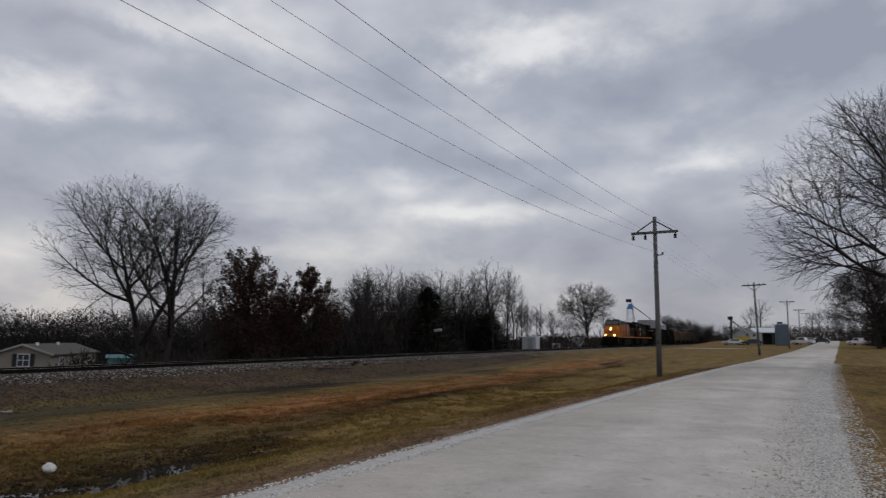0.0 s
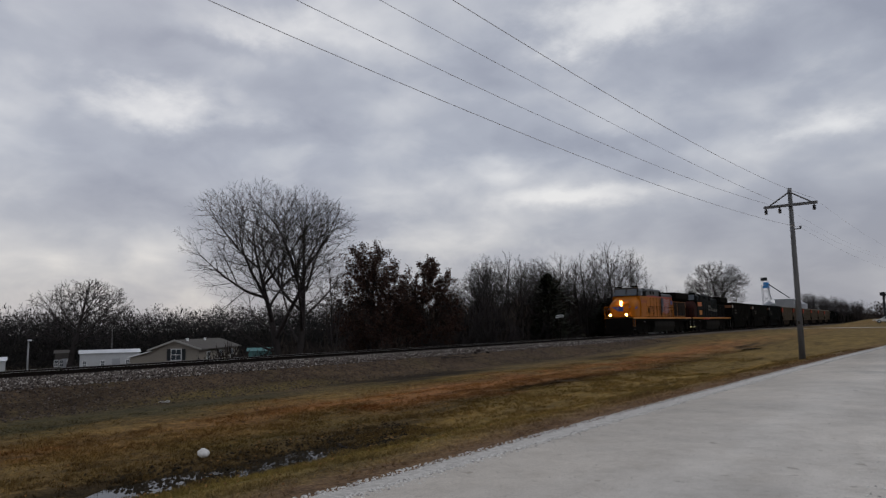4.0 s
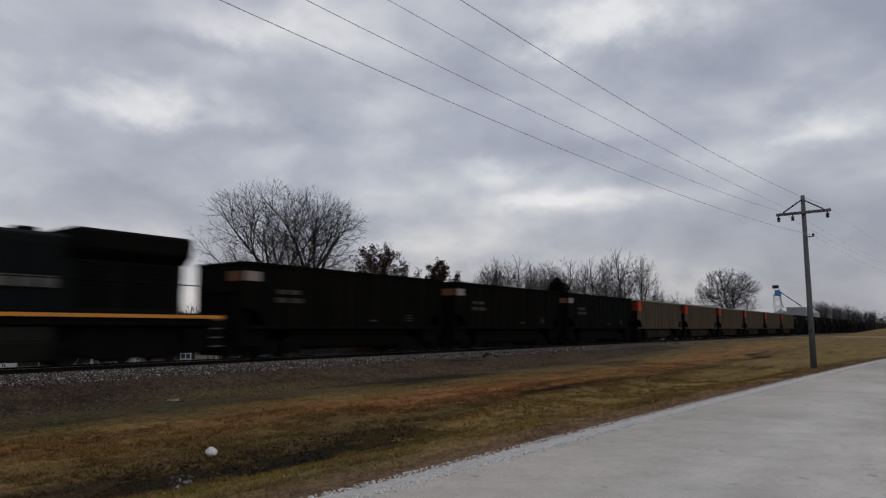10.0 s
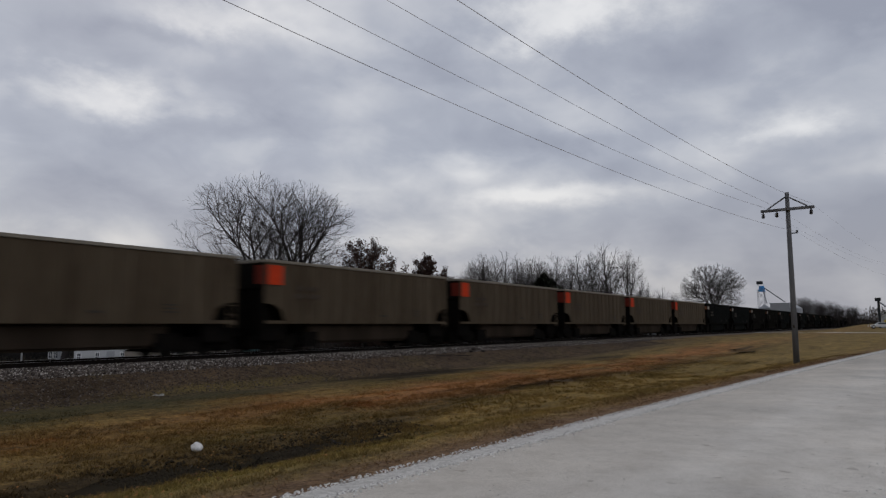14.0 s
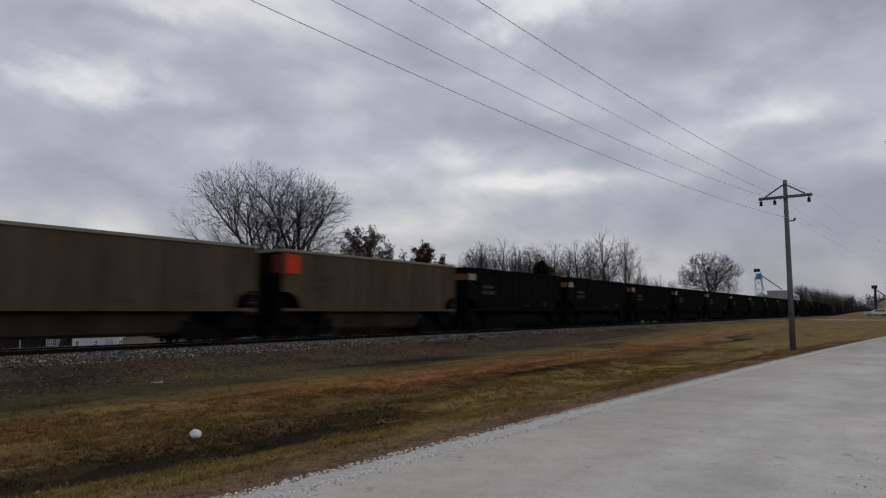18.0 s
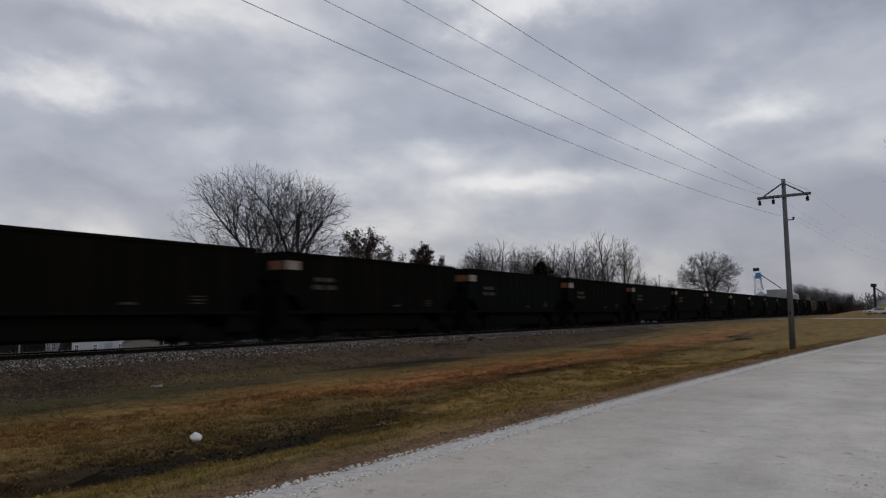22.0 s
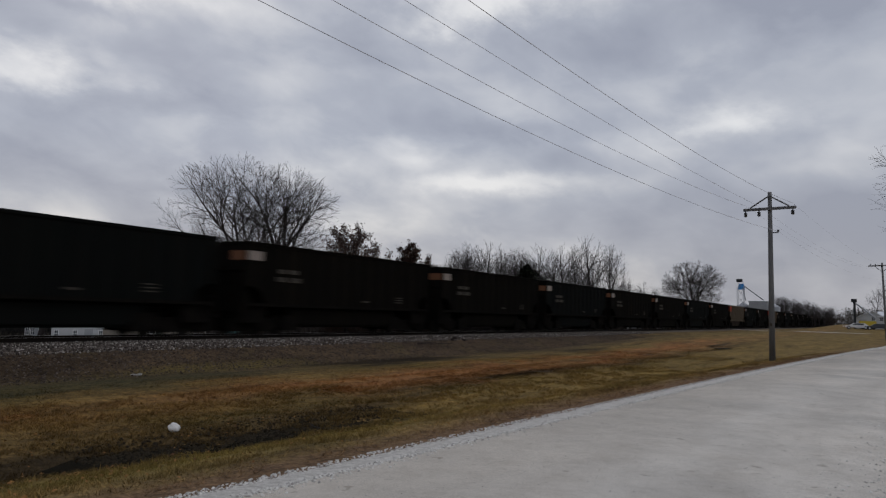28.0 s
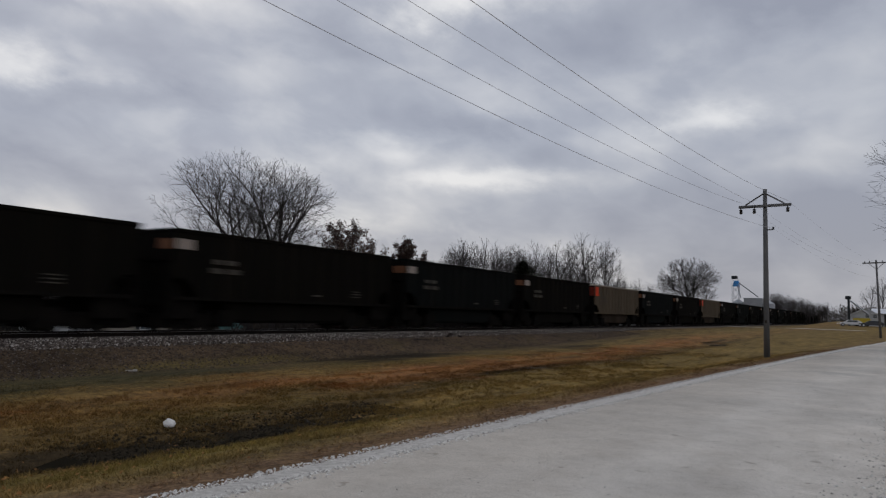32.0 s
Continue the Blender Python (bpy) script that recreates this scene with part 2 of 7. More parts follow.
M_CARDARK = worn("dark_car_paint", (0.05, 0.055, 0.065), (0.04, 0.04, 0.045), 0.3, 0, 1, 0.3, 0)
M_CARRED = worn("red_car_paint", (0.3, 0.04, 0.03), (0.2, 0.03, 0.03), 0.35, 0, 1, 0.3, 0)
M_RUBBER = worn("tyre_rubber", (0.02, 0.02, 0.02), (0.03, 0.03, 0.03), 0.9, 0, 4, 0.5, 0)
M_FOAM = worn("dirty_white_foam", (0.75, 0.73, 0.7), (0.5, 0.47, 0.42), 0.9, 0, 6, 0.5, 0.3)


def glass(name, colour=(0.03, 0.035, 0.04)):
    m, n, l, b = node_mat(name)
    b.inputs["Base Color"].default_value = (*colour, 1)
    b.inputs["Roughness"].default_value = 0.06
    b.inputs["IOR"].default_value = 1.5
    b.inputs["Specular IOR Level"].default_value = 0.8
    return m


# base lifted to a bluish grey that stands in for reflected sky
M_GLASS = glass("dark_window_glass", (0.05, 0.06, 0.07))
# window panel colour with the cab's inner shade painted in
M_CABIN = worn("shade_dark_window", (0.010, 0.010, 0.011), (0.006, 0.006, 0.006), 0.9, 0, 2, 0.5, 0, gloss=0.1)


def water_mat():
    m, n, l, b = node_mat("ditch_water")
    b.inputs["Base Color"].default_value = (0.02, 0.017, 0.012, 1)
    b.inputs["Roughness"].default_value = 0.08
    tc = n.new("ShaderNodeTexCoord")
    nz = noise_tex(n, l, 9.0, 2, 0.5, tc.outputs["Object"])
    bp = n.new("ShaderNodeBump")
    bp.inputs["Strength"].default_value, bp.inputs["Distance"].default_value = 0.12, 0.02
    l.new(nz.outputs[0], bp.inputs["Height"])
    l.new(bp.outputs[0], b.inputs["Normal"])
    return m


M_WATER = water_mat()


def ground_mat(name="winter_ground", blades=False):
    """Winter grass with rusty bands along the track side, muddy ditch and dark gravel at the ballast's foot."""
    m, n, l, b = node_mat(name)
    tc = n.new("ShaderNodeTexCoord")
    sep = n.new("ShaderNodeSeparateXYZ")
    l.new(tc.outputs["Object"], sep.inputs[0])
    warp = noise_tex(n, l, 0.22, 4, 0.6, tc.outputs["Object"])
    wv = math_node(n, l, "MULTIPLY_ADD", warp.outputs[0], 3.6)
    wv.node.inputs[2].default_value = -1.8
    x = math_node(n, l, "ADD", sep.outputs[0], wv)
    # position across the verge: 0 at the ballast's foot, 1 at the road's edge
    edge = math_node(n, l, "MULTIPLY_ADD", sep.outputs[1], 0.066)
    edge.node.inputs[2].default_value = -5.3 + 22.6
    u = math_node(n, l, "DIVIDE", math_node(n, l, "ADD", x, 22.6), math_node(n, l, "MAXIMUM", edge, 5.0))
    long_map = n.new("ShaderNodeMapping")
    long_map.inputs["Scale"].default_value = (1.0, 0.22, 1.0)
    l.new(tc.outputs["Object"], long_map.inputs[0])
    band = ramp(n, [(0.0, (0.070, 0.056, 0.048)), (0.08, (0.074, 0.059, 0.048)), (0.17, (0.100, 0.082, 0.050)), (0.27, (0.135, 0.098, 0.046)),
                    (0.36, (0.225, 0.120, 0.061)), (0.47, (0.186, 0.106, 0.052)), (0.53, (0.085, 0.060, 0.032)), (0.58, (0.148, 0.112, 0.047)),
                    (0.70, (0.182, 0.138, 0.058)), (0.84, (0.192, 0.150, 0.062)), (0.94, (0.165, 0.118, 0.066)), (1.0, (0.17, 0.12, 0.085))])
    l.new(u, band.inputs[0])
    # nearer along the bank the rusty grass gives way to olive brown
    plain = ramp(n, [(0.0, (0.060, 0.048, 0.041)), (0.08, (0.056, 0.046, 0.036)), (0.2, (0.088, 0.080, 0.042)), (0.38, (0.162, 0.108, 0.050)), (0.55, (0.125, 0.088, 0.040)), (0.69, (0.075, 0.058, 0.032)), (0.82, (0.172, 0.148, 0.055)), (1.0, (0.2, 0.15, 0.1))])
    l.new(u, plain.inputs[0])
    along_y = math_node(n, l, "MULTIPLY", math_node(n, l, "SUBTRACT", math_node(n, l, "ADD", sep.outputs[1], math_node(n, l, "MULTIPLY", wv, 3.0)), 8.0), 0.10, True)
    banded = mixer(n, l, along_y, plain.outputs[0], band.outputs[0])
    mid = noise_tex(n, l, 0.9, 5, 0.7, long_map.outputs[0])
    fine = noise_tex(n, l, 22.0, 4, 0.7, tc.outputs["Object"])
    r1 = ramp(n, [(0.3, (0.52, 0.5, 0.46)), (0.52, (1.04, 1, 0.92)), (0.75, (1.4, 1.3, 1.05))])
    l.new(mid.outputs[0], r1.inputs[0])
    r2 = ramp(n, [(0.3, (0.38, 0.37, 0.35)), (0.52, (1.03, 1, 0.93)), (0.75, (1.85, 1.75, 1.45))])
    l.new(fine.outputs[0], r2.inputs[0])
    col = mixer(n, l, 1.0, banded, r1.outputs[0], "MULTIPLY")
    col = mixer(n, l, 0.25 if blades else 0.8, col, r2.outputs[0], "MULTIPLY")
    # broad patches: straw, olive moss and rust
    for sc, off, lo, hi, amt, tint in ((0.30, 3.0, 0.50, 0.64, 0.55, (0.20, 0.155, 0.075)), (0.24, 17.0, 0.52, 0.66, 0.45, (0.098, 0.086, 0.033)), (0.5, 41.0, 0.56, 0.70, 0.6, (0.24, 0.088, 0.030)),
                                       (0.9, 71.0, 0.58, 0.72, 0.5, (0.052, 0.038, 0.022))):
        mv = n.new("ShaderNodeMapping")
        mv.inputs["Location"].default_value = (off, off, 0)
        mv.inputs["Scale"].default_value = (1.0, 0.45, 1.0)
        l.new(tc.outputs["Object"], mv.inputs[0])
        pn = noise_tex(n, l, sc, 5, 0.65, mv.outputs[0])
        pr = ramp(n, [(lo, (0, 0, 0)), (hi, (1, 1, 1))])
        l.new(pn.outputs[0], pr.inputs[0])
        tex = mixer(n, l, 0.9, mixer(n, l, 0.8, tint, r2.outputs[0], "MULTIPLY"), r1.outputs[0], "MULTIPLY")
        where = math_node(n, l, "MULTIPLY", pr.outputs[0], math_node(n, l, "MULTIPLY", math_node(n, l, "MULTIPLY", math_node(n, l, "SUBTRACT", u, 0.08), 9.0, True), amt))
        if sc == 0.5:
            where = math_node(n, l, "MULTIPLY", where, math_node(n, l, "MULTIPLY", math_node(n, l, "SUBTRACT", u, 0.2), 6.0, True))
            where = math_node(n, l, "MULTIPLY", where, math_node(n, l, "MULTIPLY", math_node(n, l, "SUBTRACT", 0.6, u), 7.0, True))
        col = mixer(n, l, where, col, tex)
    green = noise_tex(n, l, 0.35, 4, 0.6, tc.outputs["Object"])
    rg = ramp(n, [(0.5, (0, 0, 0)), (0.66, (1, 1, 1))])
    l.new(green.outputs[0], rg.inputs[0])
    col = mixer(n, l, math_node(n, l, "MULTIPLY", rg.outputs[0], 0.25), col, (0.098, 0.090, 0.034))
    blot = noise_tex(n, l, 2.8, 5, 0.68, tc.outputs["Object"])
    rb = ramp(n, [(0.34, (0.40, 0.38, 0.35)), (0.48, (1, 1, 1)), (0.68, (1.32, 1.28, 1.12))])
    l.new(blot.outputs[0], rb.inputs[0])
    col = mixer(n, l, 0.3 if blades else 0.75, col, rb.outputs[0], "MULTIPLY")
    # mown golden grass farther along and across the road
    yy = math_node(n, l, "MULTIPLY", math_node(n, l, "SUBTRACT", sep.outputs[1], 34.0), 0.04, True)
    not_bank = math_node(n, l, "MULTIPLY", math_node(n, l, "SUBTRACT", u, 0.42), 4.0, True)
    not_bank = math_node(n, l, "MAXIMUM", not_bank, math_node(n, l, "MULTIPLY", math_node(n, l, "SUBTRACT", sep.outputs[1], 62.0), 0.035, True))
    gold = mixer(n, l, mid.outputs[0], (0.125, 0.096, 0.042), (0.185, 0.142, 0.066))
    gold = mixer(n, l, 0.8, mixer(n, l, 1.0, gold, r1.outputs[0], "MULTIPLY"), rb.outputs[0], "MULTIPLY")
    col = mixer(n, l, math_node(n, l, "MULTIPLY", math_node(n, l, "MULTIPLY", yy, not_bank), 0.75), col, gold)
    over = math_node(n, l, "SUBTRACT", x, math_node(n, l, "MULTIPLY_ADD", sep.outputs[1], 0.07))
    over.node.inputs[1].links[0].from_node.inputs[2].default_value = 0.5
    across = math_node(n, l, "MULTIPLY", over, 1.2, True)
    col = mixer(n, l, across, col, mixer(n, l, 1.0, gold, r2.outputs[0], "MULTIPLY"))
    # clumps of grass with dark gaps between them
    clump = noise_tex(n, l, 6.5, 5, 0.7, tc.outputs["Object"])
    rc = ramp(n, [(0.36, (0.50, 0.48, 0.45)), (0.5, (1.04, 1.04, 1.02)), (0.66, (1.6, 1.57, 1.45))])
    l.new(clump.outputs[0], rc.inputs[0])
    col = mixer(n, l, 0.3 if blades else 0.65, col, rc.outputs[0], "MULTIPLY")
    # brown leaf litter and trodden soil along the road's edge
    bow = math_node(n, l, "MULTIPLY", math_node(n, l, "MULTIPLY", sep.outputs[1], sep.outputs[1]), 0.00045)
    gap = math_node(n, l, "SUBTRACT", math_node(n, l, "ADD", math_node(n, l, "MULTIPLY", sep.outputs[1], 0.05), bow), 5.32)
    gap = math_node(n, l, "SUBTRACT", gap, sep.outputs[0])
    gap = math_node(n, l, "ADD", gap, math_node(n, l, "MULTIPLY", math_node(n, l, "SUBTRACT", blot.outputs[0], 0.5), 1.6))
    soil = mixer(n, l, 0.9, mixer(n, l, 0.9, (0.135, 0.092, 0.068), r2.outputs[0], "MULTIPLY"), rc.outputs[0], "MULTIPLY")
    near_road = math_node(n, l, "MULTIPLY", math_node(n, l, "SUBTRACT", 1.2, gap), 1.4, True)
    near_road = math_node(n, l, "MULTIPLY", near_road, math_node(n, l, "GREATER_THAN", gap, -0.8))
    near_road = math_node(n, l, "MULTIPLY", near_road, math_node(n, l, "MULTIPLY", math_node(n, l, "SUBTRACT", 70.0, sep.outputs[1]), 0.03, True))
    col = mixer(n, l, math_node(n, l, "MULTIPLY", near_road, 0.8), col, soil)
    # dark, mossy, muddy and washed-out streaks on the bank: x, y, half-width, half-length, amount, colour
    near_x = math_node(n, l, "ADD", sep.outputs[0], math_node(n, l, "MULTIPLY", wv, 0.5))
    ragged = math_node(n, l, "MULTIPLY", math_node(n, l, "SUBTRACT", mid.outputs[0], 0.5), 3.0)
    dark_tint, moss, mud = (0.020, 0.016, 0.011), (0.048, 0.049, 0.032), (0.040, 0.030, 0.019)
    for cx, cy, rx, ry, amt, tint in ((-19.8, 27.5, 1.1, 5.5, 1.0, dark_tint), (-18.2, 46.5, 0.9, 3.5, 0.8, dark_tint), (-12.9, 26.0, 0.45, 5.0, 0.75, dark_tint), (-12.4, 63.0, 0.5, 6.0, 0.8, dark_tint),
                                      (-19.4, 12.5, 1.2, 6.5, 0.7, moss), (-18.6, 6.0, 1.2, 3.0, 0.5, moss), (-21.0, 17.0, 0.5, 4.0, 0.5, (0.13, 0.11, 0.04)),
                                      (-11.0, 9.5, 0.9, 5.5, 0.55, mud), (-10.7, 5.6, 0.7, 2.2, 0.7, dark_tint), (-11.4, 15.5, 0.9, 4.0, 0.4, mud)):
        dx = math_node(n, l, "MULTIPLY", math_node(n, l, "SUBTRACT", near_x, cx), 1 / rx)
        dy = math_node(n, l, "MULTIPLY", math_node(n, l, "SUBTRACT", sep.outputs[1], cy), 1 / ry)
        rr = math_node(n, l, "ADD", math_node(n, l, "MULTIPLY", dx, dx), math_node(n, l, "MULTIPLY", dy, dy))
        rr = math_node(n, l, "MAXIMUM", math_node(n, l, "ADD", rr, ragged), 0.0)
        e = math_node(n, l, "POWER", 2.718, math_node(n, l, "MULTIPLY", math_node(n, l, "MULTIPLY", rr, rr), -1.0), True)
        shade = mixer(n, l, 0.8, mixer(n, l, 0.8, tint, r2.outputs[0], "MULTIPLY"), rc.outputs[0], "MULTIPLY")
        col = mixer(n, l, math_node(n, l, "MULTIPLY", e, amt), col, shade)
    # crushed stone under and beside the rails
    stone = math_node(n, l, "MULTIPLY", math_node(n, l, "SUBTRACT", -22.8, math_node(n, l, "MULTIPLY_ADD", wv, -0.7)), 1.3, True)
    stone.node.inputs[0].links[0].from_node.inputs[1].links[0].from_node.inputs[2].default_value = 0.0
    l.new(x, stone.node.inputs[0].links[0].from_node.inputs[1].links[0].from_node.inputs[2])
    rs = ramp(n, [(0.35, (0.045, 0.04, 0.038)), (0.5, (0.10, 0.088, 0.080)), (0.7, (0.26, 0.24, 0.225))])
    l.new(fine.outputs[0], rs.inputs[0])
    col = mixer(n, l, stone, col, rs.outputs[0])
    # beyond the track: dark leaf-strewn ground
    beyond = math_node(n, l, "LESS_THAN", sep.outputs[0], -29.5)
    col = mixer(n, l, beyond, col, (0.05, 0.042, 0.03))
    col = mixer(n, l, 1.0, col, (1.20, 1.11, 1.01), "MULTIPLY")
    if blades:
        g = n.new("ShaderNodeNewGeometry")
        tone = ramp(n, [(0.0, (0.85, 0.84, 0.8)), (0.6, (1.15, 1.12, 1.05)), (1.0, (1.6, 1.52, 1.3))])
        l.new(g.outputs["Random Per Island"], tone.inputs[0])
        col = mixer(n, l, 1.0, col, tone.outputs[0], "MULTIPLY")
    l.new(col, b.inputs["Base Color"])
    b.inputs["Roughness"].default_value = 0.95
    b.inputs["Specular IOR Level"].default_value = 0.1
    bp = n.new("ShaderNodeBump")
    bp.inputs["Strength"].default_value, bp.inputs["Distance"].default_value = 0.7, 0.05
    l.new(fine.outputs[0], bp.inputs["Height"])
    l.new(bp.outputs[0], b.inputs["Normal"])
    return m


M_GROUND = ground_mat()
M_GRASS_BLADE = ground_mat("grass_blades", True)


def road_mat():
    m, n, l, b = node_mat("chip_seal_road")
    tc = n.new("ShaderNodeTexCoord")
    mp = n.new("ShaderNodeMapping")
    mp.inputs["Scale"].default_value = (1.0, 0.10, 1.0)
    mp.inputs["Rotation"].default_value = (0, 0, radians(4))
    l.new(tc.outputs["Object"], mp.inputs[0])
    big = noise_tex(n, l, 0.5, 5, 0.6, mp.outputs[0])
    patch = noise_tex(n, l, 0.16, 4, 0.65, tc.outputs["Object"])
    fine = noise_tex(n, l, 60.0, 3, 0.7, tc.outputs["Object"])
    r1 = ramp(n, [(0.28, (0.575, 0.535, 0.478)), (0.5, (0.618, 0.575, 0.512)), (0.72, (0.655, 0.612, 0.548))])
    l.new(big.outputs[0], r1.inputs[0])
    r2 = ramp(n, [(0.35, (0.8, 0.8, 0.81)), (0.6, (1.06, 1.05, 1.05))])
    l.new(patch.outputs[0], r2.inputs[0])
    r3 = ramp(n, [(0.3, (0.7, 0.7, 0.7)), (0.55, (1, 1, 1)), (0.8, (1.25, 1.25, 1.25))])
    l.new(fine.outputs[0], r3.inputs[0])
    chips = noise_tex(n, l, 190.0, 2, 0.6, tc.outputs["Object"])
    r4 = ramp(n, [(0.3, (0.45, 0.44, 0.42)), (0.42, (1, 1, 1)), (0.66, (1, 1, 1)), (0.75, (1.25, 1.25, 1.25))])
    l.new(chips.outputs[0], r4.inputs[0])
    stain = noise_tex(n, l, 1.7, 5, 0.7, tc.outputs["Object"])
    r5 = ramp(n, [(0.32, (0.88, 0.865, 0.84)), (0.5, (1.0, 1.0, 0.99)), (0.66, (1.07, 1.07, 1.06))])
    l.new(stain.outputs[0], r5.inputs[0])
    rough = noise_tex(n, l, 9.0, 4, 0.7, tc.outputs["Object"])
    r6 = ramp(n, [(0.32, (0.92, 0.915, 0.90)), (0.5, (1, 1, 1)), (0.7, (1.04, 1.04, 1.04))])
    l.new(rough.outputs[0], r6.inputs[0])
    col = mixer(n, l, 1.0, r1.outputs[0], r2.outputs[0], "MULTIPLY")
    col = mixer(n, l, 1.0, col, r6.outputs[0], "MULTIPLY")
    col = mixer(n, l, 0.7, col, r3.outputs[0], "MULTIPLY")
    col = mixer(n, l, 0.8, col, r4.outputs[0], "MULTIPLY")
    col = mixer(n, l, 0.9, col, r5.outputs[0], "MULTIPLY")
    # across the road: browner trodden edge, pale driven middle, loose chips between the wheel tracks
    at = n.new("ShaderNodeSeparateXYZ")
    l.new(tc.outputs["Object"], at.inputs[0])
    bow = math_node(n, l, "MULTIPLY", math_node(n, l, "MULTIPLY", at.outputs[1], at.outputs[1]), 0.00045)
    inside = math_node(n, l, "SUBTRACT", at.outputs[0], math_node(n, l, "SUBTRACT", math_node(n, l, "ADD", math_node(n, l, "MULTIPLY", at.outputs[1], 0.05), bow), 5.32))
    inside = math_node(n, l, "ADD", inside, math_node(n, l, "MULTIPLY", math_node(n, l, "SUBTRACT", big.outputs[0], 0.5), 2.2))
    lane = ramp(n, [(0.0, (0.90, 0.875, 0.85)), (0.2, (0.92, 0.90, 0.875)), (0.36, (1.0, 0.99, 0.98)), (0.48, (1.06, 1.06, 1.06)), (0.56, (0.97, 0.965, 0.96)), (0.66, (1.09, 1.09, 1.09)), (0.76, (0.97, 0.96, 0.95)), (1.0, (1.0, 0.99, 0.98))])
    l.new(math_node(n, l, "MULTIPLY", inside, 1 / 6.5, True), lane.inputs[0])
    col = mixer(n, l, 1.0, col, lane.outputs[0], "MULTIPLY")
    pits = noise_tex(n, l, 5.0, 3, 0.55, tc.outputs["Object"])
    r7 = ramp(n, [(0.27, (0.62, 0.60, 0.57)), (0.33, (1, 1, 1))])
    l.new(pits.outputs[0], r7.inputs[0])
    col = mixer(n, l, 0.8, col, r7.outputs[0], "MULTIPLY")
    # dark worn patches across the wheel tracks: x, y, half-width, half-length
    sep = n.new("ShaderNodeSeparateXYZ")
    l.new(tc.outputs["Object"], sep.inputs[0])
    ragged = math_node(n, l, "MULTIPLY", math_node(n, l, "SUBTRACT", stain.outputs[0], 0.5), 5.0)
    for cx, cy, rx, ry in ((-1.0, 23.9, 0.9, 0.7), (1.3, 25.0, 0.7, 0.7), (1.0, 21.5, 0.8, 0.6), (0.2, 47.0, 1.6, 2.0), (2.0, 46.0, 0.8, 1.6), (2.6, 74.0, 2.2, 4.0), (1.2, 16.5, 0.3, 3.0)):
        dx = math_node(n, l, "MULTIPLY", math_node(n, l, "SUBTRACT", sep.outputs[0], cx), 1 / rx)
        dy = math_node(n, l, "MULTIPLY", math_node(n, l, "SUBTRACT", sep.outputs[1], cy), 1 / ry)
        rr = math_node(n, l, "ADD", math_node(n, l, "ADD", math_node(n, l, "MULTIPLY", dx, dx), math_node(n, l, "MULTIPLY", dy, dy)), ragged)
        e = math_node(n, l, "POWER", 2.718, math_node(n, l, "MULTIPLY", rr, -1.0), True)
        col = mixer(n, l, math_node(n, l, "MULTIPLY", e, 0.5), col, (0.30, 0.285, 0.26))
    l.new(col, b.inputs["Base Color"])
    b.inputs["Roughness"].default_value = 0.9
    bp = n.new("ShaderNodeBump")
    bp.inputs["Strength"].default_value, bp.inputs["Distance"].default_value = 0.5, 0.01
    l.new(fine.outputs[0], bp.inputs["Height"])
    l.new(bp.outputs[0], b.inputs["Normal"])
    return m


M_ROAD = road_mat()
DRIFT = (-230.0, -230.0)


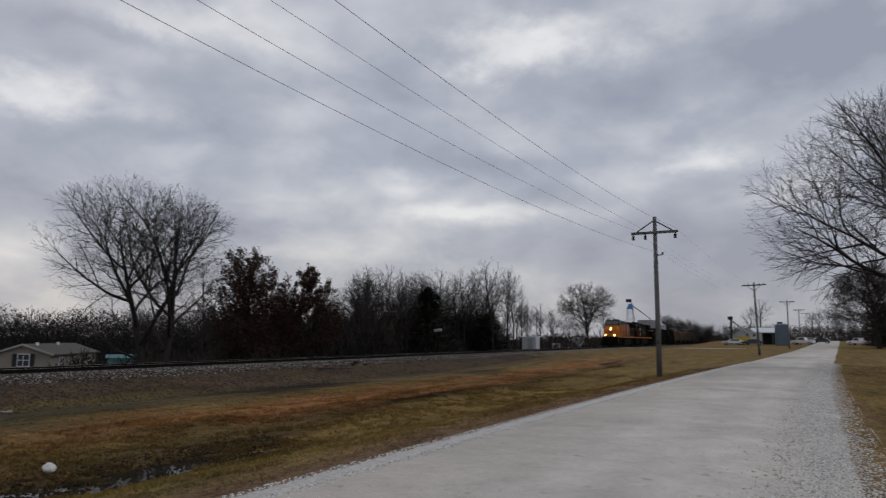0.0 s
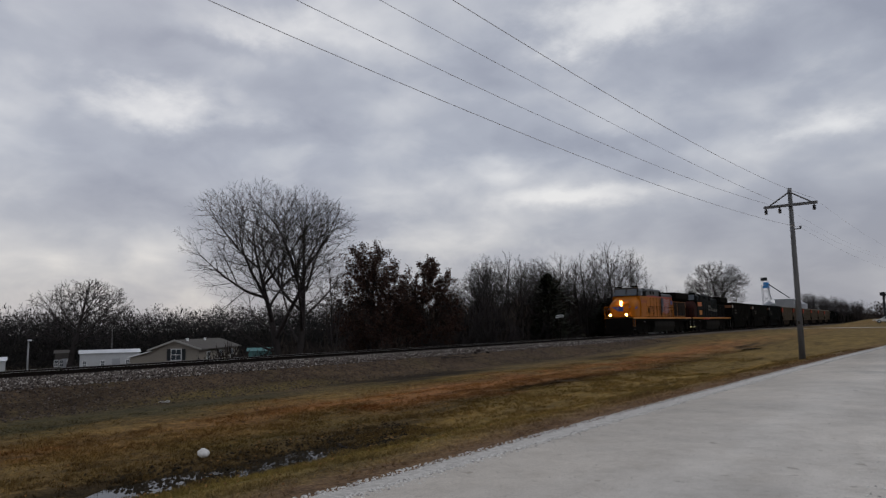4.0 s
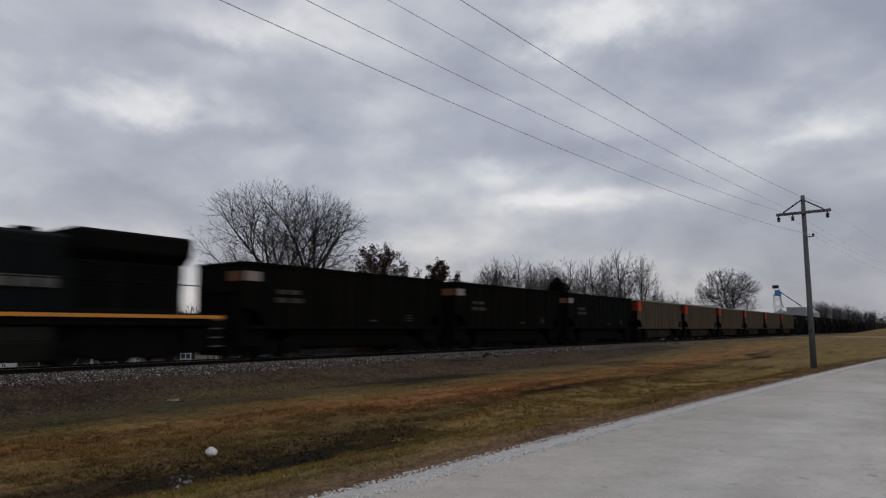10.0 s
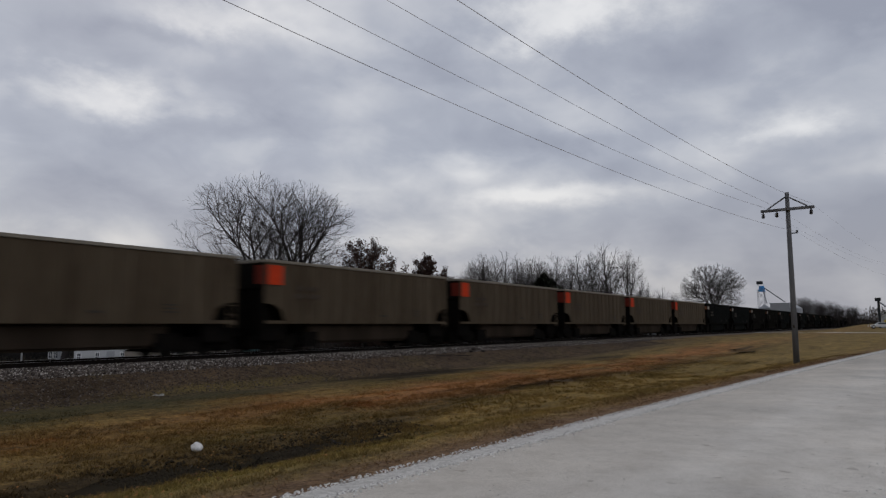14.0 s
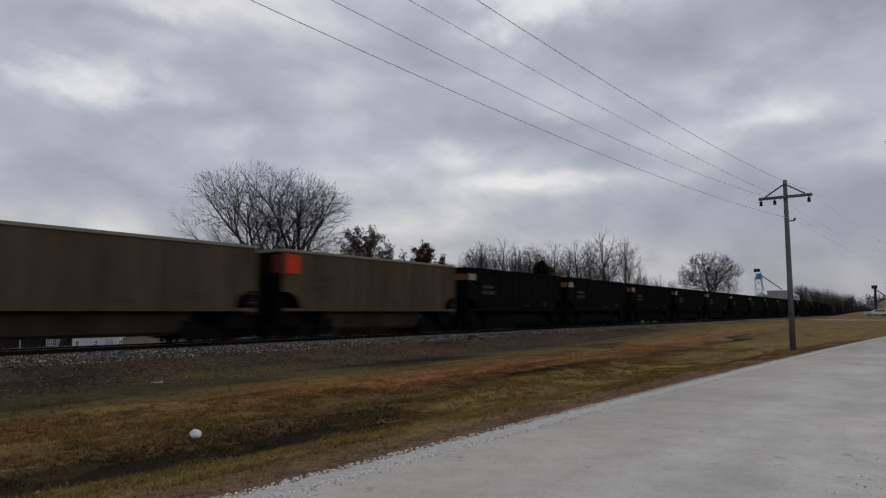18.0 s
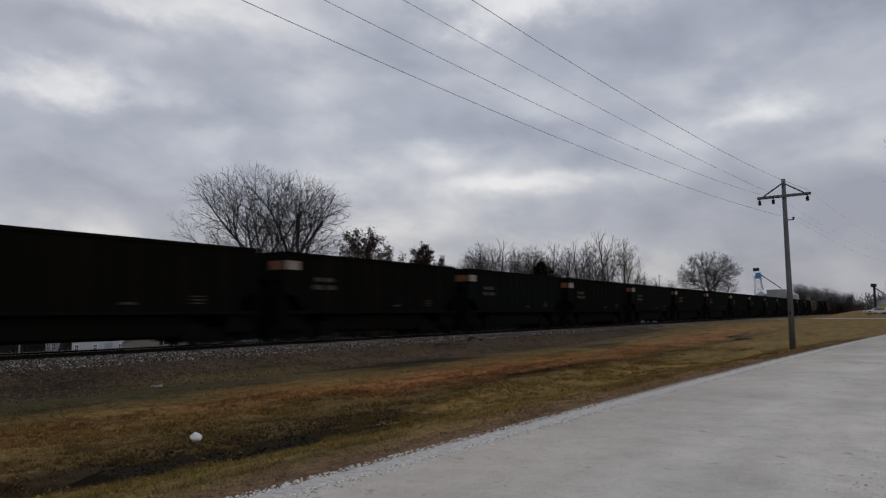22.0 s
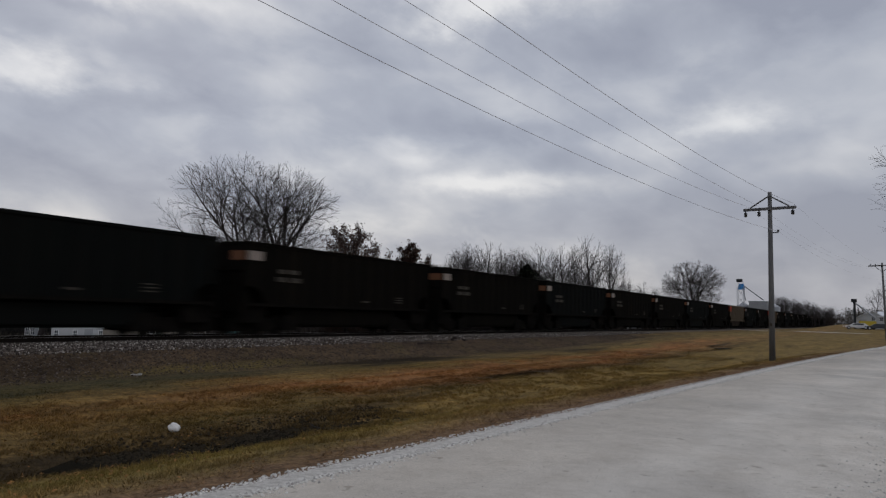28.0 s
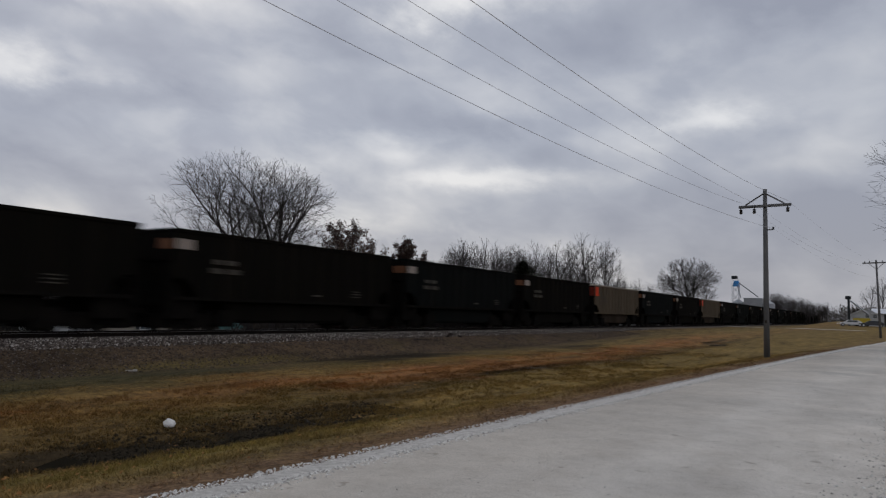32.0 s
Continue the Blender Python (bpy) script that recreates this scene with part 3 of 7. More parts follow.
def cloud_mat():
    """A thin cloud sheet: it lets the sky's light through, more where it is thin."""
    m = bpy.data.materials.new("cloud_sheet")
    m.use_nodes = True
    n, l = m.node_tree.nodes, m.node_tree.links
    n.clear()
    out = n.new("ShaderNodeOutputMaterial")
    tr = n.new("ShaderNodeBsdfTransparent")
    l.new(tr.outputs[0], out.inputs[0])
    tc = n.new("ShaderNodeTexCoord")
    tall = n.new("ShaderNodeVectorMath")
    tall.operation = "MULTIPLY"
    l.new(tc.outputs["Object"], tall.inputs[0])
    tall.inputs[1].default_value = (1, 1, 1.9)
    way = n.new("ShaderNodeVectorMath")
    way.operation = "NORMALIZE"
    l.new(tall.outputs[0], way.inputs[0])
    big = noise_tex(n, l, 3.2, 2, 0.45, way.outputs[0])
    big.inputs["Distortion"].default_value = 0.3
    mid = noise_tex(n, l, 8.5, 3, 0.45, way.outputs[0])
    mid.inputs["Distortion"].default_value = 0.25
    warp = noise_tex(n, l, 8.0, 6, 0.6, way.outputs[0])
    sc = n.new("ShaderNodeVectorMath")
    sc.operation = "MULTIPLY_ADD"
    l.new(warp.outputs["Color"], sc.inputs[0])
    sc.inputs[1].default_value = (440, 440, 0)
    l.new(tc.outputs["Object"], sc.inputs[2])
    pos = n.new("ShaderNodeVectorMath")
    pos.operation = "ADD"
    l.new(sc.outputs[0], pos.inputs[0])
    pos.inputs[1].default_value = (-220, -220, 0)
    flat = n.new("ShaderNodeVectorMath")
    flat.operation = "MULTIPLY"
    l.new(pos.outputs[0], flat.inputs[0])
    flat.inputs[1].default_value = (1, 1, 0)
    v = math_node(n, l, "MULTIPLY_ADD", big.outputs[0], 0.55)
    v.node.inputs[2].default_value = 0.0
    v2 = math_node(n, l, "MULTIPLY_ADD", mid.outputs[0], 0.34)
    l.new(v, v2.node.inputs[2])
    lumps = noise_tex(n, l, 12.0, 4, 0.5, way.outputs[0])
    lumps.inputs["Distortion"].default_value = 0.35
    v = math_node(n, l, "MULTIPLY_ADD", lumps.outputs[0], 0.26)
    l.new(v2, v.node.inputs[2])
    v = math_node(n, l, "SUBTRACT", v, 0.115)
    # the sheet looks thicker towards the horizon
    sp = n.new("ShaderNodeSeparateXYZ")
    l.new(way.outputs[0], sp.inputs[0])
    low = math_node(n, l, "MULTIPLY", math_node(n, l, "SUBTRACT", 0.36, sp.outputs[2]), 0.28)
    low = math_node(n, l, "MAXIMUM", low, 0.0)
    v = math_node(n, l, "SUBTRACT", v, low)
    for x, y, rx, ry, amp in CLOUDS:
        d = n.new("ShaderNodeVectorMath")
        d.operation = "SUBTRACT"
        l.new(flat.outputs[0], d.inputs[0])
        d.inputs[1].default_value = (x, y, 0)
        # radial and tangential size of the thin or thick spot
        rot = n.new("ShaderNodeVectorRotate")
        rot.rotation_type = "Z_AXIS"
        l.new(d.outputs[0], rot.inputs[0])
        rot.inputs["Angle"].default_value = math.atan2(x, y)
        s = n.new("ShaderNodeVectorMath")
        s.operation = "MULTIPLY"
        l.new(rot.outputs[0], s.inputs[0])
        s.inputs[1].default_value = (1 / rx, 1 / ry, 0)
        q = n.new("ShaderNodeVectorMath")
        q.operation = "DOT_PRODUCT"
        l.new(s.outputs[0], q.inputs[0])
        l.new(s.outputs[0], q.inputs[1])
        e = math_node(n, l, "POWER", 2.718, math_node(n, l, "MULTIPLY", q.outputs["Value"], -1.0))
        v3 = math_node(n, l, "MULTIPLY_ADD", e, amp * (1.12 if amp > 0 else 1.2))
        l.new(v, v3.node.inputs[2])
        v = v3
    r = ramp(n, [(0.30, (0.39, 0.412, 0.474)), (0.44, (0.492, 0.514, 0.568)), (0.56, (0.648, 0.658, 0.682)), (0.74, (0.94, 0.925, 0.895))])
    l.new(v, r.inputs[0])
    near_ground = math_node(n, l, "MULTIPLY", math_node(n, l, "SUBTRACT", 0.42, sp.outputs[2]), 3.2, True)
    l.new(mixer(n, l, near_ground, r.outputs[0], mixer(n, l, 1.0, r.outputs[0], (1.05, 0.995, 0.93), "MULTIPLY")), tr.inputs[0])
    return m


# thin (bright) and thick (dark) places of the cloud sheet: x, y, half-width across, half-length away, amount
CLOUDS = [(-854, 2216, 330, 130, 0.26), (-391, 1196, 130, 100, 0.26), (-1425, 911, 190, 110, 0.24), (-123, 1967, 120, 110, 0.2),
          (-1038, 1849, 230, 150, 0.15), (-1804, 2382, 620, 170, 0.10), (-900, 816, 160, 80, 0.12), (-202, 1216, 110, 90, 0.1),
          (-1313, 1213, 260, 110, -0.1), (-256, 1516, 260, 130, -0.1), (-743, 1217, 220, 100, -0.08), (-628, 1810, 220, 90, -0.12),
          (170, 1357, 260, 160, -0.2), (-1050, 827, 160, 60, -0.08), (-1736, 1888, 420, 130, -0.1), (138, 3212, 900, 420, -0.06), (900, 2300, 700, 500, -0.1), (-2600, 2300, 500, 500, -0.05), (-2020, 1360, 420, 350, -0.09)]


# ---- mesh helpers ----
class Shape:
    """Collects faces for one mesh."""

    def __init__(self):
        self.v, self.f = [], []

    def box(self, cx, cy, cz, sx, sy, sz, rz=0.0, taper=1.0):
        c, s, k = math.cos(radians(rz)), math.sin(radians(rz)), len(self.v)
        for dz in (-0.5, 0.5):
            q = 1.0 if dz < 0 else taper
            for dx, dy in ((-0.5, -0.5), (0.5, -0.5), (0.5, 0.5), (-0.5, 0.5)):
                x, y = dx * sx * q, dy * sy * q
                self.v.append((cx + x * c - y * s, cy + x * s + y * c, cz + dz * sz))
        self.f += [tuple(k + i for i in q) for q in ((3, 2, 1, 0), (4, 5, 6, 7), (0, 1, 5, 4), (1, 2, 6, 5), (2, 3, 7, 6), (3, 0, 4, 7))]
        return self

    def tube(self, p0, p1, r0, r1=None, n=8, caps=True):
        r1 = r0 if r1 is None else r1
        a, b = Vector(p0), Vector(p1)
        d = (b - a).normalized()
        u = d.orthogonal().normalized()
        w, k = d.cross(u), len(self.v)
        for p, r in ((a, r0), (b, r1)):
            for i in range(n):
                t = 2 * math.pi * i / n
                self.v.append(tuple(p + (u * math.cos(t) + w * math.sin(t)) * r))
        self.f += [(k + i, k + (i + 1) % n, k + n + (i + 1) % n, k + n + i) for i in range(n)]
        if caps:
            self.f += [tuple(k + i for i in reversed(range(n))), tuple(k + n + i for i in range(n))]
        return self

    def path(self, pts, r, n=5):
        for p, q in zip(pts, pts[1:]):
            self.tube(p, q, r, r, n, False)
        return self

    def rope(self, pts, r):
        """One unbroken four-sided strand through the points."""
        k = len(self.v)
        for p in pts:
            self.v += [(p[0] - r, p[1], p[2]), (p[0], p[1], p[2] - r), (p[0] + r, p[1], p[2]), (p[0], p[1], p[2] + r)]
        for j in range(len(pts) - 1):
            self.f += [(k + 4 * j + i, k + 4 * j + (i + 1) % 4, k + 4 * j + 4 + (i + 1) % 4, k + 4 * j + 4 + i) for i in range(4)]
        return self

    def prism(self, outline, a, b, axis="x"):
        """An outline of (p, q) pairs drawn from a to b along an axis. x: (y, z); y: (x, z); z: (x, y)."""
        k, n = len(self.v), len(outline)
        for w in (a, b):
            for p, q in outline:
                self.v.append({"x": (w, p, q), "y": (p, w, q), "z": (p, q, w)}[axis])
        self.f += [(k + i, k + (i + 1) % n, k + n + (i + 1) % n, k + n + i) for i in range(n)]
        self.f += [tuple(k + i for i in reversed(range(n))), tuple(k + n + i for i in range(n))]
        return self

    def blob(self, cx, cy, cz, r, squash=1.0, rnd=random, jit=0.25):
        """A rough eight-sided stone."""
        k = len(self.v)
        for d in ((1, 0, 0), (0, 1, 0), (-1, 0, 0), (0, -1, 0), (0, 0, 1), (0, 0, -1)):
            q = r * (1 + rnd.uniform(-jit, jit))
            self.v.append((cx + d[0] * q, cy + d[1] * q, cz + d[2] * q * squash))
        self.f += [tuple(k + i for i in t) for t in ((0, 1, 4), (1, 2, 4), (2, 3, 4), (3, 0, 4), (1, 0, 5), (2, 1, 5), (3, 2, 5), (0, 3, 5))]
        return self

    def mesh(self, name, material, smooth=False):
        me = bpy.data.meshes.new(name)
        me.from_pydata(self.v, [], self.f)
        me.materials.append(material)
        bm = bmesh.new()
        bm.from_mesh(me)
        if len(bm.faces) < 20000:
            bmesh.ops.recalc_face_normals(bm, faces=bm.faces)
            bm.to_mesh(me)
        bm.free()
        if smooth:
            me.polygons.foreach_set("use_smooth", [True] * len(me.polygons))
        me.update()
        return me


def bevelled(shape, name, material, width=0.05, segments=2):
    me = shape.mesh(name, material)
    bm = bmesh.new()
    bm.from_mesh(me)
    bmesh.ops.remove_doubles(bm, verts=bm.verts, dist=1e-4)
    sharp = [e for e in bm.edges if len(e.link_faces) == 2 and e.calc_face_angle(0) > 0.4]
    bmesh.ops.bevel(bm, geom=sharp, offset=width, segments=segments, affect="EDGES", clamp_overlap=True)
    bm.to_mesh(me)
    bm.free()
    return me


def part(name, shape, material, parent, label="", bevel=0.0, smooth=False, at=None):
    me = bevelled(shape, name, material, bevel) if bevel else shape.mesh(name, material, smooth)
    ob = new(name, me)
    ob.parent = parent
    if at is not None:
        ob.matrix_basis = at
    if label:
        tagged(ob, label)
    return ob


def repeat_part(ob, at):
    """Another part on the same mesh, with its own sub-parts."""
    made = ob.copy()
    scene.collection.objects.link(made)
    made.matrix_basis = at
    for c in ob.children:
        d = c.copy()
        scene.collection.objects.link(d)
        d.parent = made
    return made


def thing(name, at, label, category, group="", kind=""):
    ob = new(name)
    ob.matrix_basis = at
    return tagged(ob, label, category, group, kind)


# ---- the lie of the land ----
TRACK_X, RAIL_Z = -25.65, 0.40
CROSS_Y = 135.0


def smooth(a, b, x):
    t = min(1.0, max(0.0, (x - a) / (b - a)))
    return t * t * (3 - 2 * t)


def road_left(y):
    y = max(y, -60)
    return -5.32 + 0.05 * y + 0.00045 * y * y if 0 < y < 50 else -5.32 + 0.05 * y if y <= 0 else -1.695 + 0.095 * (y - 50)


def road_right(y):
    return road_left(y) + 5.95


def rise(y):
    return 1.9 * smooth(60, 330, y)


def land(x, y):
    """Height of the ground at x, y."""
    left, right = road_left(y), road_right(y)
    base = rise(y)
    u = x - TRACK_X
    fade = smooth(85, 40, y)
    if x > left - 0.3:
        z = base - 0.03 + (0.02 if x < right + 0.3 else -0.10 * smooth(right + 0.3, right + 2.5, x) + 0.05 * noise.noise((x * 0.2, y * 0.2, 3)))
    else:
        d = left - x
        ditch = -0.62 * fade - 0.12
        z = base - 0.03 + ditch * smooth(0.2, 5.2, d)
        z += 0.05 * noise.noise((x * 0.5, y * 0.35, 0)) * smooth(0.3, 2, d)
        z += (0.05 * noise.noise((x * 2.1, y * 1.6, 6)) + 0.04 * noise.noise((x * 4.5, y * 3.0, 8))) * math.exp(-((d - 5.4) / 1.2) ** 2)
        z -= 0.165 * math.exp(-((d - 5.4) / 0.7) ** 2) * smooth(16, 10, y) * smooth(3.5, 6.5, y) * (1 + 0.9 * noise.noise((x, y * 0.6, 9)))
        toe = -0.72 * fade + 0.08 * (1 - fade)
        z = z + (toe - z) * smooth(11.5, 8.0, u) if u < 11.5 else z
    if u < 8.5:
        if u >= 1.7:
            bank = 0.21 - 0.91 * smooth(1.75, 5.4, u)
            bank = bank * max(fade, 0.35) + (0.0 if fade > 0.35 else 0.02)
            z = bank + (z - bank) * smooth(5.0, 8.5, u)
        elif u > -2.3:
            z = 0.21
        else:
            low = -2.7 * smooth(115, 75, y) - 0.3
            z = 0.16 + (low - 0.16) * smooth(2.3, 10.0, -u) + 0.25 * noise.noise((x * 0.06, y * 0.06, 5)) * smooth(4, 12, -u)
    if y > 60 and u > -12:
        z = z + (max(z, 0.12) - z) * smooth(127, 132, y) * smooth(143, 138, y)
    return z


def spaced(lo, hi, near_lo, near_hi, fine, grow=1.16):
    out, v, step = [], near_lo, fine
    while v <= near_hi:
        out.append(v)
        v += fine
    step = fine
    while out[-1] < hi:
        step *= grow
        out.append(out[-1] + step)
    step, front = fine, []
    v = near_lo
    while v > lo:
        step *= grow
        v -= step
        front.append(v)
    return front[::-1] + out


def grid_mesh(name, xs, ys, height, material):
    v = [(x, y, height(x, y)) for y in ys for x in xs]
    w = len(xs)
    f = [(j * w + i, j * w + i + 1, (j + 1) * w + i + 1, (j + 1) * w + i) for j in range(len(ys) - 1) for i in range(w - 1)]
    me = bpy.data.meshes.new(name)
    me.from_pydata(v, [], f)
    me.materials.append(material)
    me.polygons.foreach_set("use_smooth", [True] * len(f))
    me.update()
    return me


def road_top(x, y):
    a, b = road_left(y), road_right(y)
    s = (x - a) / (b - a)
    e = min(s, 1 - s)
    if e < 0:
        return -9.0
    return rise(y) + (0.035 + 0.05 * (1 - (2 * s - 1) ** 2) if e > 0.125 else -0.025 + 0.082 * e / 0.125)


xs = spaced(-2600, 2600, -32, 6, 0.28)
ys = spaced(-2600, 3000, 1, 40, 0.4, 1.07)
ground = tagged(new("ground", grid_mesh("ground", xs, ys, land, M_GROUND)), "winter grass verge with rusty bands and a muddy ditch", "ground", kind="structure")

# road, a slightly crowned slab
ROAD_Y = spaced(-60, 700, -10, 60, 1.0, 1.2)
rv, rf = [], []
for j, y in enumerate(ROAD_Y):
    a, b = road_left(y), road_right(y)
    for i in range(9):
        s = i / 8
        wob = 0.16 * noise.noise((y * 0.7, s * 9 if i in (0, 8) else 0, 7)) if i in (0, 8) else 0
        rv.append((a + (b - a) * s + wob, y, rise(y) + 0.035 + 0.05 * (1 - (2 * s - 1) ** 2) - (0.06 if i in (0, 8) else 0)))
    if j:
        k = (j - 1) * 9
        rf += [(k + i, k + i + 1, k + i + 10, k + i + 9) for i in range(8)]
road_me = bpy.data.meshes.new("road")
road_me.from_pydata(rv, [], rf)
road_me.materials.append(M_ROAD)
road_me.polygons.foreach_set("use_smooth", [True] * len(rf))
tagged(new("road", road_me), "pale grey gravelled village road with loose white edges", "road", kind="structure")

# side road over the track
sv, sf = [], []
for j in range(30):
    x = -60 + j * 2.0
    for s in (-1.7, 1.7):
        sv.append((x, CROSS_Y + s, max(land(x, CROSS_Y + s), 0.12) + 0.05 if x < -8 else land(x, CROSS_Y + s) + 0.05))
    if j:
        sf.append((2 * j - 2, 2 * j, 2 * j + 1, 2 * j - 1))
side_me = bpy.data.meshes.new("side_road")
side_me.from_pydata(sv, [], sf)
side_me.materials.append(M_ROAD)
tagged(new("side_road", side_me), "narrow pale gravel lane crossing the track", "road", kind="structure")

# cloud sheet
CLOUD_H, CLOUD_R = 600.0, 4700.0
cv, cf = [(0, 0, CLOUD_H)], []
RINGS, SEG = 24, 48
for j in range(1, RINGS + 1):
    r = CLOUD_R * (j / RINGS) ** 0.8
    for i in range(SEG):
        a = 2 * math.pi * i / SEG
        cv.append((r * math.cos(a), r * math.sin(a), CLOUD_H * (1 - (r / CLOUD_R) ** 2)))
    for i in range(SEG):
        p, q = 1 + (j - 1) * SEG + i, 1 + (j - 1) * SEG + (i + 1) % SEG
        cf.append((0, q, p) if j == 1 else (p - SEG, p, q, q - SEG))
cloud_me = bpy.data.meshes.new("cloud_layer")
cloud_me.from_pydata(cv, [], cf)
cloud_me.materials.append(cloud_mat())
cloud_me.polygons.foreach_set("use_smooth", [True] * len(cf))
clouds = tagged(new("backdrop_clouds", cloud_me), "broken grey and lavender winter cloud cover", "sky", kind="structure")

# ---- railway track ----
track = thing("railway_track", pose(TRACK_X, 0, 0), "single railway track on a pale crushed-stone ballast bank", "railway track", kind="structure")
RAIL_OUT = [(-0.075, 0.0), (0.075, 0.0), (0.075, 0.012), (0.012, 0.03), (0.012, 0.13), (0.036, 0.14), (0.036, 0.175), (-0.036, 0.175), (-0.036, 0.14), (-0.012, 0.13), (-0.012, 0.03), (-0.075, 0.012)]
for sx in (-0.7525, 0.7525):
    part("rail", Shape().prism([(sx + p, RAIL_Z - 0.178 + q) for p, q in RAIL_OUT], -400, 1200, "y"), M_STEEL, track)
    part("rail_head", Shape().box(sx, 400, RAIL_Z - 0.001, 0.06, 1600, 0.008), M_RAILHEAD, track)
tie_me = Shape().box(0, 0, 0, 2.6, 0.22, 0.17).mesh("tie", M_TIE)
for i in range(160):
    o = new("tie", tie_me)
    o.parent = track
    o.matrix_basis = pose(random.uniform(-0.04, 0.04), -2 + i * 0.52, RAIL_Z - 0.178 - 0.075, 0, 0, random.uniform(-0.8, 0.8))
far_ties = Shape()
for i in range(600):
    far_ties.box(0, -2 + (160 + i) * 0.52, RAIL_Z - 0.253, 2.6, 0.22, 0.17)
for i in range(60):
    far_ties.box(0, -2.52 - i * 0.52, RAIL_Z - 0.253, 2.6, 0.22, 0.17)
tagged(part("distant_ties", far_ties, M_TIE, track), kind="stuff")


# ---- the train ----
# train_s: where the first hopper's front stands along the track
TRAIN = [(0, 177.4), (2, 146.1), (4, 114.6), (6.8, 70.2), (7.5, 58.8), (10, 18.9), (12, -12.6), (14, -43.9), (17, -91.5), (19, -123.6), (21, -156.0),
         (23, -188.4), (25, -221.3), (26.5, -246.0), (28.5, -279.2), (30, -304.9), (31, -321.9), (32, -339.1)]
CAR, HALF = 16.2, 7.34  # pitch of the cars, half the length of a body
WHEELS = []  # wheelsets and their radii


def truck(parent, y, axles, gap, wheel_r, side_h, name="truck"):
    """A bogie: side frames, bolster, springs and wheelsets."""
    s = Shape()
    half = gap * (axles - 1) / 2
    for sx in (-1.02, 1.02):
        s.prism([(-half - 0.35, wheel_r + 0.12), (-half - 0.35, wheel_r - 0.12), (-half + 0.25, wheel_r - 0.1), (-half + 0.5, wheel_r - 0.28), (half - 0.5, wheel_r - 0.28), (half - 0.25, wheel_r - 0.1),
                 (half + 0.35, wheel_r - 0.12), (half + 0.35, wheel_r + 0.12), (half - 0.2, side_h), (-half + 0.2, side_h)], sx - 0.09, sx + 0.09)
        for i in range(axles):
            s.box(sx * 1.1, -half + i * gap, wheel_r, 0.14, 0.3, 0.3)
    s.box(0, 0, side_h - 0.12, 2.0, 0.4, 0.24)
    t = part(name, s, M_BLACK, parent, at=pose(0, y, 0))
    for i in range(axles):
        w = Shape()
        w.tube((-1.0, 0, 0), (1.0, 0, 0), 0.085, n=8)
        for sx in (-1, 1):
            w.tube((sx * 0.70, 0, 0), (sx * 0.84, 0, 0), wheel_r, wheel_r - 0.015, 18)
            w.tube((sx * 0.66, 0, 0), (sx * 0.70, 0, 0), wheel_r + 0.03, n=18)
            w.tube((sx * 0.84, 0, 0), (sx * 0.87, 0, 0), 0.16, n=10)
        ws = part("wheelset", w, M_WHEEL, t)
        ws.matrix_parent_inverse = pose(0, -half + i * gap, wheel_r)
        WHEELS.append((ws, wheel_r))
    return t


def coupler(parent, y, sign):
    s = Shape().box(0, y + sign * 0.4, 0.85, 0.2, 0.95, 0.22).box(0, y + sign * 0.78, 0.85, 0.34, 0.22, 0.34)
    return part("coupler", s, M_BLACK, parent, bevel=0.02)


